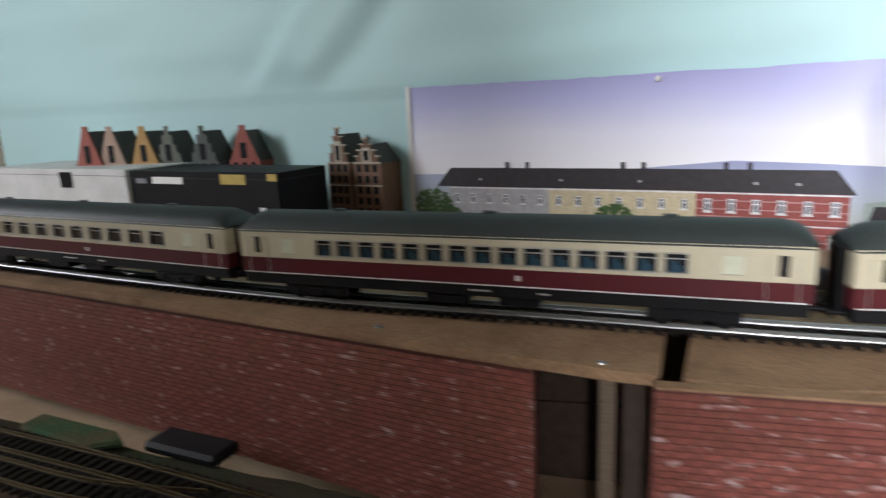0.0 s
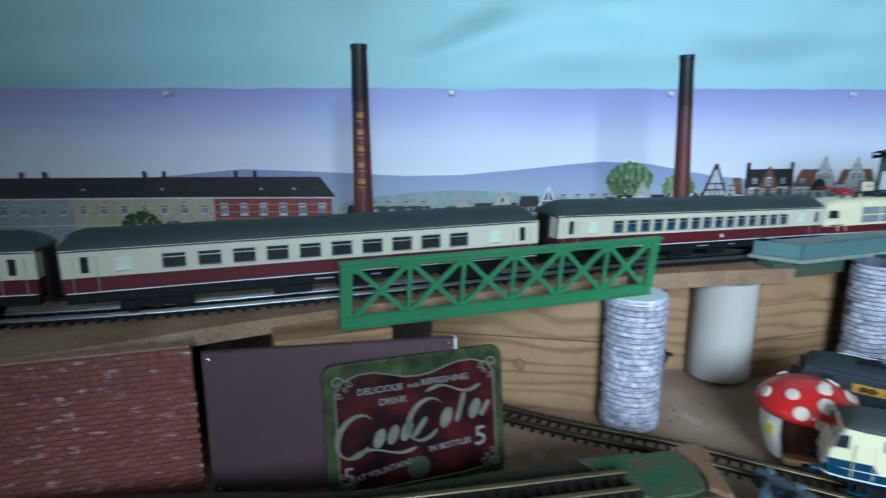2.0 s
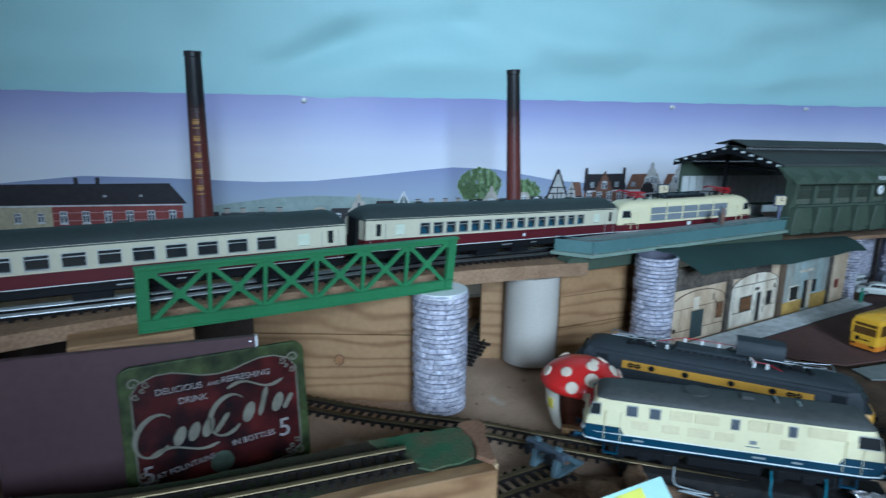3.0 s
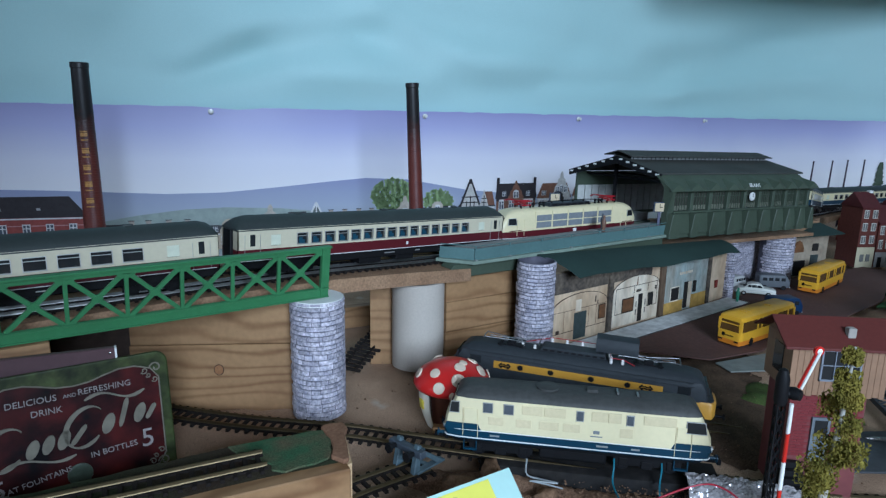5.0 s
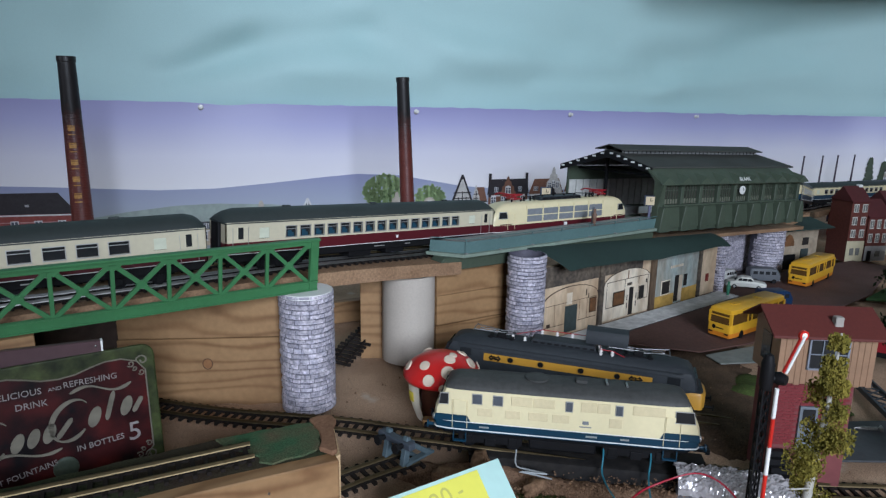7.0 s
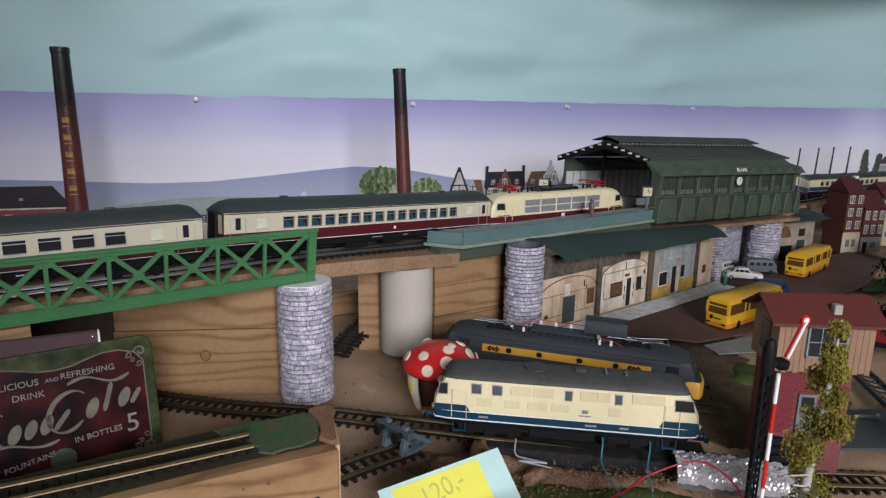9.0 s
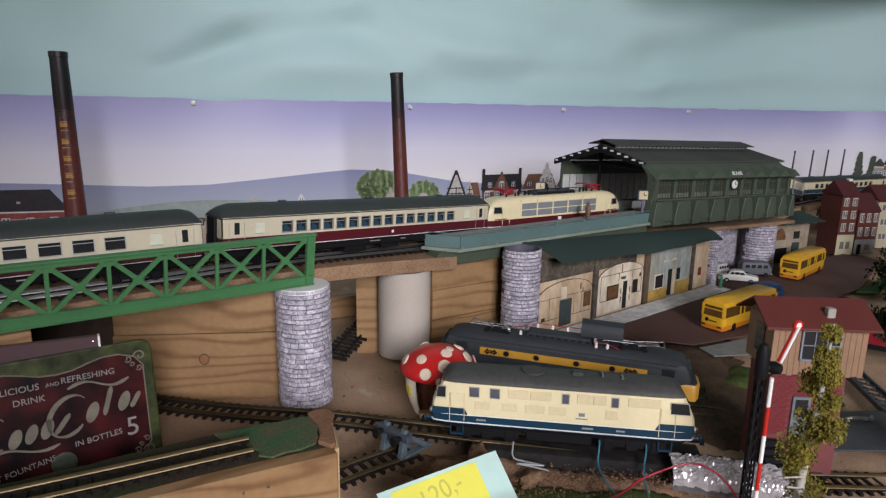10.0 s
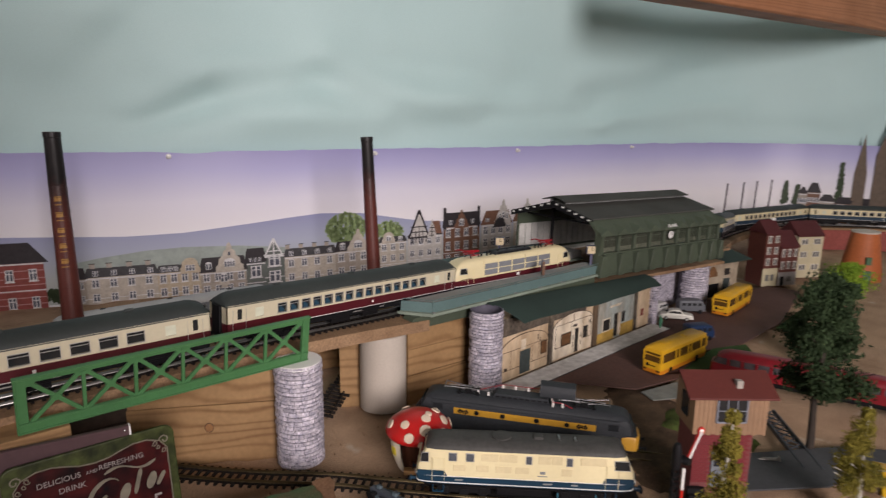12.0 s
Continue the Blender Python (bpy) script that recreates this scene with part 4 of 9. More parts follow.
# ---- bridge, piers, walls under the viaduct ----
def truss_bridge():
    L, H = .2433, .0462
    ob = thing("truss_bridge", (0, 0, 0), 0, "green plastic lattice girder bridge side leaning outwards", "bridge")
    ob.matrix_basis = pose(0.5919, 0.0077, .1116, 8.3, 0.52, -3.3)
    chord = part("bottom_chord", Geo().box(0, L, -.0014, .0014, 0, .0088), GREEN, ob, bevel=.0003)
    for z in (0, .0076):
        part("flange", Geo().box(0, L, -.0028, -.0013, z, z + .0012), GREEN, chord, bevel=.0002)
    part("top_chord", Geo().box(0, L, -.0014, .0014, H - .0045, H).box(-.0008, L + .0008, -.003, .0022, H - .001, H + .0008), GREEN, ob, bevel=.0003)
    for x in (.0038, L - .0038):
        part("end_post", Geo().box(x - .0038, x + .0038, -.0016, .0016, .0088, H - .001).box(x - .0042, x - .003, -.003, .0016, 0, H), GREEN, ob, bevel=.0003)
    n = 6
    step = (L - .0152) / n
    for i in range(n):
        x0 = .0076 + i * step
        if i:
            part("vertical", Geo().box(x0 - .0014, x0 + .0014, -.0016, .0012, .0085, H - .004), GREEN, ob, bevel=.0002)
        lo, hi = .0085, H - .0045
        for s in (0, 1):
            p, q = (x0 + .002, lo) if s == 0 else (x0 + .002, hi), (x0 + step - .002, hi) if s == 0 else (x0 + step - .002, lo)
            d = Vector((q[0] - p[0], q[1] - p[1])).normalized()
            nn = Vector((-d.y, d.x)) * .0016
            g = Geo().prism([(p[0] + nn.x, p[1] + nn.y), (p[0] - nn.x, p[1] - nn.y), (q[0] - nn.x, q[1] - nn.y), (q[0] + nn.x, q[1] + nn.y)], -.0011 + s * .0003, .0011 - s * .0003)
            part("diagonal", g, GREEN, ob)
        c = x0 + step / 2
        part("gusset", Geo().prism([(c - .0042, (lo + hi) / 2), (c, (lo + hi) / 2 - .0034), (c + .0042, (lo + hi) / 2), (c, (lo + hi) / 2 + .0034)], -.0015, .0012), GREEN, ob, bevel=.0002)
        for e in (x0 + .002, x0 + step - .002):
            part("gusset", Geo().prism([(e - .005, hi + .001), (e + .005, hi + .001), (e + .002, hi - .003), (e - .002, hi - .003)], -.0015, .0012), GREEN, ob, bevel=.0002)
    return ob


truss_bridge()


def stone_pier(x, y, r, z1, label, rough=True):
    """A round pier covered with printed stones, each a slightly proud block."""
    rnd = random.Random(int(x * 1000))
    ob = thing("stone_pier", (x, y, 0), 0, label, "bridge pier")
    part("core", Geo().lathe([(r - .0022, .0), (r - .0008, .0), (r - .0008, z1), (r - .0022, z1), (r - .0022, z1 - .012), (.001, z1 - .0125)], 32), STONEJOINT, ob, smooth=40)
    z, made, rest = 0.0, 0, Geo()
    while z < z1 - .001:
        hgt = min(rnd.uniform(.0036, .0052), z1 - z)
        a = rnd.uniform(0, 30)
        end = a + 360
        while a < end - 4:
            da = min(rnd.uniform(16, 46) * .023 / r, end - a)
            mid = a + da / 2
            if 150 < (mid % 360) < 360 or (mid % 360) < 20:
                t, low, high = rnd.uniform(.0001, .0009), rnd.uniform(.0002, .0006), rnd.uniform(.0, .0005)
                g = Geo().lathe([(r - .0009, z + low), (r - .0002 + t, z + low + .0003), (r - .0002 + t * .6, z + hgt - high - .0003), (r - .0009, z + hgt - high)], 5, None, a + .55 * .023 / r, a + da - .55 * .023 / r)
                if made < 300:
                    part("stone", g, STONEPAPER, ob)
                    made += 1
                else:
                    rest.lathe([(r - .0009, z + low), (r - .0002 + t, z + low + .0003), (r - .0002 + t * .6, z + hgt - high - .0003), (r - .0009, z + hgt - high)], 5, None, a + .55 * .023 / r, a + da - .55 * .023 / r)
            a += da
        z += hgt
    if rest.v:
        tagged(part("upper_stonework", rest, STONEPAPER, ob), kind="stuff")
    if x < 1:
        part("rim", Geo().lathe([(r - .0024, z1 - .02), (r - .0006, z1 - .0015), (r - .0006, z1 + .0004), (r - .0024, z1 + .0004)], 32), WHITE, ob, "bare white paper rim")
    return ob


stone_pier(0.8275, -0.0005, .0238, .1085, "round pier covered in printed grey-violet stone paper")
stone_pier(1.0838, -0.0259, .0215, .1128, "round stone-papered pier under the platform")
stone_pier(1.648, -0.045, .0262, .0872, "broad stone-papered pier under the station")
stone_pier(1.497, -0.042, .009, .09, "slim stone-papered corner pier beside the arches")
pier = thing("cardboard_pier", (0.969, 0.0388, 0), 0, "plain grey cardboard tube pier under the deck", "bridge pier")
part("tube", Geo().lathe([(.0245, 0), (.0285, 0), (.0285, .0935), (.0275, .0945), (.0245, .0945), (.0245, .07)], 40), CARDTUBE, pier, smooth=35)
part("wrap_seam", Geo().lathe([(.0285, .0), (.02875, .0004), (.02875, .0931), (.0285, .0935)], 3, None, -102, -88), CARDTUBE, pier, "overlapping paper wrap edge")
for x, y, a, w, hh in ((0.958, 0.019, 12, .022, .0055), (0.984, 0.034, -8, .012, .0045)):
    ob = solid("shim_block", Geo().box(-w / 2, w / 2, -.008, .008, 0, hh), PINE_END, "small pine shim on the tube", "wood block", bevel=.0006)
    place(ob, (x, y + .012, .0945), a)


def board(name, p, q, z0, z1, thick, material, label, splits=()):
    """An upright board between two points of the plan, in planks parted at the heights given."""
    p, q = Vector((*p, 0)), Vector((*q, 0))
    L = (q - p).length
    ob = thing(name, (p.x, p.y, 0), math.degrees(math.atan2(q.y - p.y, q.x - p.x)), label, "wooden board")
    zs = [z0, *splits, z1]
    for k, (a, b) in enumerate(zip(zs, zs[1:])):
        part("plank", Geo().box(.001 * (k % 2), L, .0006 * (k % 2), thick, a + .0003, b - .0003), material, ob, bevel=.0005)
    return ob


b1 = board("pine_board_wall", (0.694, 0.0993), (0.8225, 0.0135), -.005, .1025, .018, PINE, "knotty pine boards on edge under the bridge", (.062,))
part("knot", Geo().lathe([(.0046, 0), (.004, .0005), (.0001, .0007)], 18, pose(.0765, 0.0002, .038, 90)), wood("knot_wood", (0.3, 0.15, 0.06), (0.16, 0.07, 0.03), 300, (1, 1, 1)), b1)
part("knot_ring", Geo().tube([(.0765 + .0042 * math.cos(a * .35), -.0003, .038 + .005 * math.sin(a * .35)) for a in range(19)], .00035, 5), mat("knot_bark", (0.07, 0.035, 0.02), 0.8), b1, "dark ring of bark round the knot")
board("pine_board_wall", (0.994, 0.021), (1.105, 0.006), -.005, .101, .03, PINE, "rough-sawn pine boards under the platform end", (.034, .068))
board("pine_upright", (0.93, 0.074), (0.95, 0.06), -.005, .1025, .016, PINE, "upright pine offcut behind the tube pier")
board("pine_upright", (0.55, 0.0055), (0.625, 0.0), .06, .1105, .06, PINE, "light pine block under the bridge end")
board("dark_post", (0.334, 0.058), (0.346, 0.0555), -.005, .105, .01, mat("dark_wood_and_gap_shade", (0.05, 0.033, 0.024), 0.85, vary=0.3), "dark brown post beside the brick panel")
# Added board, coloured dark to stand for the deep shade below the deck.
board("dark_backing", (0.2, 0.158), (0.70, 0.1), -.005, .104, .006, mat("dark_wood_and_gap_shade", (0, 0, 0)), "added dark board standing in for the shade under the viaduct", (.05,))
board("thin_post", (0.3235, 0.0665), (0.3315, 0.0653), -.005, .105, .008, wood("dusty_wood", (0.2, 0.15, 0.11), (0.12, 0.08, 0.05)), "dusty thin post in the gap between the brick panels")


def brick_panel(name, p, q, z0, z1, label, course=.0034, brick=.0125):
    """An upright panel of embossed brick paper, each brick a little proud."""
    rnd = random.Random(7 + int(p[0] * 100))
    p, q = Vector((*p, 0)), Vector((*q, 0))
    L = (q - p).length
    ob = thing(name, (p.x, p.y, 0), math.degrees(math.atan2(q.y - p.y, q.x - p.x)), label, "brick wall")
    part("backing", Geo().box(0, L, .0006, .0065, z0, z1), BRICKJOINT, ob)
    rows = int((z1 - z0) / course)
    shapes = [Geo().prism([(0, 0), (w, 0), (w - .0002, course * .86), (.0002, course * .88)], 0, .001).mesh("brick", BRICKRED) for w in (brick * .94, brick * .46)]
    rest, made = Geo(), 0
    for r in range(rows):
        x = -brick / 2 * (r % 2)
        while x < L:
            a, b = max(0, x), min(L, x + brick * .95)
            if b - a > .002:
                full = 0 if b - a > brick * .9 else (1 if abs(b - a - brick * .46) < .002 else None)
                if full is not None and made < 300 and a + p.x > 0.05:
                    s = part("brick", shapes[full], None, ob)
                    s.matrix_basis = pose(a, rnd.uniform(-.0001, .00025), z0 + r * course)
                    made += 1
                else:
                    y = rnd.uniform(-.0001, .0002)
                    rest.box(a, b, y, .0008, z0 + r * course + .0002, z0 + (r + .87) * course)
            x += brick
    if rest.v:
        tagged(part("bricks", rest, BRICKRED, ob), kind="stuff")
    part("top_edge", Geo().box(0, L, -.0004, .0065, z1, z1 + .0012), CHIP, ob)
    return ob


brick_panel("brick_wall_long", (-0.6, 0.3975), (0.291, 0.0608), 0.012, .1092, "long panel of glossy red brick paper")
brick_panel("brick_wall_short", (0.342, 0.0285), (0.5015, 0.0062), 0.012, .115, "short panel of glossy red brick paper")

g = Geo().prism([(0, .012), (.156, .004), (.156, .1045), (0, .1105)], 0, .005)
ob = thing("hardboard_panel", (0.507, 0.0045, 0), -9, "purple-brown hardboard panel with worn corners", "board")
part("panel", g, PURPLE, ob, bevel=.0006)
for x, z in ((.0035, .106), (.0035, .02), (.1525, .101)):
    part("nail", Geo().lathe([(.0011, -.0006), (.0009, 0), (.0001, .0003)], 10, pose(x, -.0001, z, 90)), STEEL, ob)
part("chipped_edge", Geo().box(.1555, .1568, -.0003, .0052, .095, .1045), WHITE, ob, "pale chipped edge")


def text(body, size, material, parent, m, name="lettering", extrude=.0002, align="CENTER"):
    cu = bpy.data.curves.new(name, "FONT")
    cu.body, cu.size, cu.extrude, cu.align_x, cu.resolution_u = body, size, extrude, align, 3
    tmp = bpy.data.objects.new(name, cu)
    scene.collection.objects.link(tmp)
    me = bpy.data.meshes.new_from_object(tmp.evaluated_get(bpy.context.evaluated_depsgraph_get()))
    bpy.data.objects.remove(tmp)
    me.name = name
    me.materials.clear()
    me.materials.append(material)
    ob = new(name, me)
    ob.parent = parent
    ob.matrix_basis = m
    return ob


def tin_sign():
    """An embossed enamel drinks sign leaning against the panel."""
    W, H = .12, .092
    ob = thing("tin_sign", (0.5725, -0.0265, 0.006), -5, "dark red and green embossed tin drinks sign leaning on the panel", "sign")
    TIN_G = mat("sign_olive_green", (0.046, 0.058, 0.017), 0.5, spec=0.15, vary=0.6, grain=130, bump=0.25, stain=55, second=(0.01, 0.014, 0.006), mix=0.9)
    TIN_R = mat("sign_dark_red", (0.004, 0.003, 0.004), 0.4, vary=0.5, grain=60, bump=0.05, spec=0.12, second=(0.06, 0.007, 0.006), mix=1.0, stain=40)
    TIN_S = mat("sign_silver_green", (0.16, 0.145, 0.11), 0.45, spec=0.2, vary=0.25, bump=0)
    LETTER = mat("sign_letter_grey", (0.24, 0.215, 0.205), 0.5, vary=0.2, bump=0)
    tilt = pose(0, 0, 0, -8)
    def rounded(x0, x1, z0, z1, r, n=6):
        pts = []
        for cx, cz, a in ((x1 - r, z1 - r, 0), (x0 + r, z1 - r, 90), (x0 + r, z0 + r, 180), (x1 - r, z0 + r, 270)):
            pts += [(cx + r * math.cos(radians(a + 90 * k / n)), cz + r * math.sin(radians(a + 90 * k / n))) for k in range(n + 1)]
        return pts
    part("plate", Geo().prism(rounded(0, W, 0, H, .008), 0, .004, tilt), TIN_G, ob, bevel=.0012, segments=2)
    top = [(W - .007, .074), (W - .012, .081), (W - .022, .0845), (W - .032, .0845), (W - .042, .082), (W - .05, .0795), (W / 2, .0785), (.05, .0795), (.042, .082), (.032, .0845), (.022, .0845), (.012, .081), (.007, .074)]
    bot = [(.007, .018), (.012, .0105), (.03, .0085), (W - .03, .0085), (W - .012, .0105), (W - .007, .018)]
    shape = bot + top
    part("red_field", Geo().prism(shape, -.0008, .0002, tilt), TIN_R, ob, "mottled dark red field")
    ring = [tilt @ Vector((a, -.0009, b)) for a, b in shape + shape[:1]]
    part("silver_border", Geo().tube(ring, .00055, 5), TIN_S, ob)
    for sx, sz in ((0, 0), (1, 0), (0, 1), (1, 1)):
        cx, cz = (.0085 if sx == 0 else W - .0085), (.012 if sz == 0 else .081)
        pts = [tilt @ Vector((cx + (1 - 2 * sx) * (.0042 - .00028 * k) * math.cos(.55 * k), -.001, cz + (.0042 - .00028 * k) * math.sin(.55 * k))) for k in range(13)]
        part("corner_scroll", Geo().tube(pts, .0006, 5), TIN_S, ob)
        for dx, dz, r in ((.0075, .0012, .0024), (.0012, .0082, .0022), (.0052, .0048, .0017)):
            c = (cx + (1 - 2 * sx) * dx, cz + (1 - 2 * sz) * dz)
            pts = [tilt @ Vector((c[0] + (1 - 2 * sx) * (r - r * .06 * k) * math.cos(.6 * k + .5), -.001, c[1] + (1 - 2 * sz) * (r - r * .06 * k) * math.sin(.6 * k + .5))) for k in range(12)]
            part("corner_curl", Geo().tube(pts, .00045, 5), TIN_S, ob)
    def on(x, z, rot=0.0, y=-.0011):
        return tilt @ pose(x, y, z, 90, 0, 0) @ Matrix.Rotation(radians(rot), 4, "Z")
    text("DELICIOUS", .0059, LETTER, ob, on(.0355, .0712))
    text("AND", .0036, LETTER, ob, on(.0575, .0715))
    text("REFRESHING", .0058, LETTER, ob, on(.0785, .0718))
    text("DRINK", .006, LETTER, ob, on(.0435, .0628))
    text("IN BOTTLES", .0055, LETTER, ob, on(.0805, .0275, 3))
    text("5", .0185, LETTER, ob, on(.102, .0255))
    text("5", .0165, LETTER, ob, on(.013, .0145))
    text("AT FOUNTAINS", .0053, LETTER, ob, on(.036, .0185, 9))
    # the emblem, as plain swashes and slanted bars
    def ribbon(pts, thin, thick, slant=60):
        g = Geo()
        left, right = [], []
        for k, p in enumerate(pts):
            a, b = pts[max(0, k - 1)], pts[min(len(pts) - 1, k + 1)]
            dx, dz = b[0] - a[0], b[1] - a[1]
            n = math.hypot(dx, dz) or 1
            w = thin + (thick - thin) * abs(math.sin(math.atan2(dz, dx) - radians(slant - 90))) ** 1.5
            w *= min(1, .35 + 6 * min(k, len(pts) - 1 - k) / len(pts))
            left.append((p[0] - dz / n * w, p[1] + dx / n * w))
            right.append((p[0] + dz / n * w, p[1] - dx / n * w))
        v = []
        for (a, b), (c, d) in zip(left, right):
            v += [tilt @ Vector((a, -.0007, b)), tilt @ Vector((a, -.0016, b)), tilt @ Vector((c, -.0016, d)), tilt @ Vector((c, -.0007, d))]
        f = []
        for k in range(len(pts) - 1):
            o = 4 * k
            f += [(o + q, o + 4 + q, o + 4 + (q + 1) % 4, o + (q + 1) % 4) for q in range(4)]
        f += [(0, 1, 2, 3), tuple(4 * (len(pts) - 1) + q for q in (3, 2, 1, 0))]
        return g.add(v, f)
    def bow(cx, cz, rx, rz, a0, a1, n=30, lean=.25):
        out = []
        for k in range(n + 1):
            a = radians(a0 + (a1 - a0) * k / n)
            z = rz * math.sin(a)
            out.append((cx + rx * math.cos(a) + lean * z, cz + z))
        return out
    strokes = [bow(.0185, .045, .0115, .0135, 48, 325), bow(.0645, .049, .0115, .0135, 48, 325)]
    for cx, cz, rx, rz in ((.0335, .0415, .0042, .0062), (.0425, .0425, .004, .0062), (.0515, .0435, .0042, .0064), (.0785, .048, .0044, .0068), (.0985, .051, .0042, .0066)):
        part("emblem_oval", Geo().prism(bow(cx, cz, rx * .86, rz, 0, 345, 23, .3), -.0016, -.0007, tilt), TIN_S, ob, "pale embossed slanted oval")
    strokes += [[(.0855 + .0005 * k, .044 + .0016 * k) for k in range(13)], [(.0555 + .0008 * k, .0385 + .001 * k) for k in range(13)], [(.1025 + .0007 * k, .0455 + .0011 * k) for k in range(10)]]
    strokes += [[(.0655 + .00125 * k, .0672 + .003 * math.sin(k * .21)) for k in range(31)], [(.0155 + .0014 * k, .0325 + .0026 * math.sin(k * .2)) for k in range(31)]]
    for pts in strokes:
        part("emblem_stroke", ribbon(pts, .0005, .0016), TIN_S, ob, "pale embossed emblem stroke")
    part("medallion", Geo().lathe([(.0078, -.0005), (.0075, .0004), (.006, .0006), (.0001, .0006)], 28, tilt @ pose(.0585, -.0008, .0175, 90)), mat("medallion_green", (0.05, 0.065, 0.045), 0.35, vary=0.3, grain=300), ob, "round green medallion")
    return ob


tin_sign()

# ---- raised shelf with its siding ----
def shelf():
    ob = thing("front_shelf", (0, 0, 0), 0, "raised shelf with green flock edge and bare pine front", "layout shelf")
    backs = spline([(-0.7, 0.30), (-0.12, 0.158), (0.14, 0.083), (0.3, 0.028), (0.42, -0.006), (0.5137, -0.038), (0.577, -0.0655), (0.6647, -0.082), (0.7212, -0.093), (0.7855, -0.110)], .012)
    v, f = [], []
    rnd = random.Random(3)
    for i, p in enumerate(backs):
        z = .026 + .017 * min(1, max(0, (p.x - 0.05) / .35))
        j = rnd.uniform(-.0012, .0012)
        v += [(p.x, p.y + j, z - .012), (p.x, p.y + j, z), (p.x - .013, p.y - .034, z - .0003), (p.x - .018, p.y - .0455, z - .002), (p.x - .018, p.y - .046, z - .012)]
        if i:
            o = 5 * i
            f += [(o - 5 + k, o + k, o + k + 1, o - 4 + k) for k in range(4)]
    f += [(0, 1, 2, 3, 4)[::-1], tuple(5 * (len(backs) - 1) + k for k in range(5))]
    part("flocked_top", Geo().add(v, f), mat("dusty_shelf_top", (0.042, 0.03, 0.021), 0.95, vary=0.4, grain=700, bump=0.8, second=(0.03, 0.048, 0.022), mix=0.9, stain=11, spec=0.1), ob, "dusty brown and green flock", smooth=40)
    part("green_patch", Geo().prism([(0.71, -.0905), (0.728, -.0955), (0.74, -.0975), (0.7515, -.1025), (0.764, -.1045), (0.7735, -.1095), (0.771, -.118), (0.7725, -.1245), (0.766, -.132), (0.764, -.139), (0.7575, -.1455), (0.747, -.1462), (0.737, -.1435), (0.7275, -.1437), (0.7215, -.136), (0.7245, -.1305), (0.7205, -.119), (0.7125, -.108)], .0426, .0442, axis="z"), mat("green_flock", (0.045, 0.1, 0.048), 0.95, vary=0.45, grain=900, bump=0.9, second=(0.115, 0.085, 0.05), mix=0.95, stain=55, spec=0.1), ob, "muted green flock patch", bevel=.0008)
    part("turned_up_edge", Geo().prism([(0.7725, -.1065), (0.7785, -.106), (0.7885, -.1105), (0.787, -.12), (0.7795, -.1285), (0.7745, -.14), (0.7665, -.1565), (0.7625, -.157), (0.7585, -.1465), (0.765, -.138), (0.7705, -.124)], .0428, .0462, axis="z"), mat("torn_brown_card", (0.22, 0.12, 0.07), 0.9, vary=0.25, grain=400, bump=0.4, spec=0.1), ob, "torn brown card corner", bevel=.0008)
    m = pose(0.7645, -.1619, 0, 0, 0, -13.6)
    part("pine_front", Geo().box(-.34, 0, 0, .018, .002, .0415, m), PINE, ob, "bare pine front board", bevel=.0008)
    part("pine_end", Geo().prism([(0.765, -.157), (0.7685, -.1565), (0.788, -.112), (0.784, -.112)], .002, .0418, axis="z"), PINE_END, ob)
    for x in (-.06, -.045):
        part("nail", Geo().lathe([(.0009, 0), (.0007, .0004), (.0001, .0005)], 10, m @ pose(x, -.0002, .03, 90)), STEEL, ob)
    return ob


shelf()
track("shelf_track", [(-0.25, 0.168), (-0.1, 0.126), (0.058, 0.081), (0.2, 0.035), (0.35, -0.012), (0.45, -0.046), (0.556, -0.084), (0.63, -0.103), (0.7, -0.119), (0.728, -0.1255)], .0487, RAILMETAL, label="brass-railed siding on the raised shelf", x0=0.34)
track("shelf_track", [(-0.35, 0.198), (-0.1, 0.126), (0.058, 0.081), (0.2, 0.035), (0.35, -0.012)], .0335, RAILMETAL, label="brass-railed track at the foot of the brick wall", x1=0.33)
track("shelf_branch", [(-0.35, 0.15), (-0.1, 0.1), (0.03, 0.066), (0.12, 0.058)], .0325, RAILMETAL, label="brass-railed branch at the foot of the brick wall")
g = Geo().box(-.03, .03, -.012, .012, 0, .008)
place(solid("point_motor", g, BLACK, "black box beside the siding track", "point motor", bevel=.0025), (0.075, 0.112, .028), -17)
g = Geo().prism([(-.045, -.008), (.03, -.012), (.048, 0), (.03, .01), (-.045, .012)], 0, .006, axis="z")
place(solid("green_mat", g, mat("green_flock", (0, 0, 0)), "strip of green flock beside the track", "scenery mat", bevel=.002), (-0.02, 0.128, .027), -16)


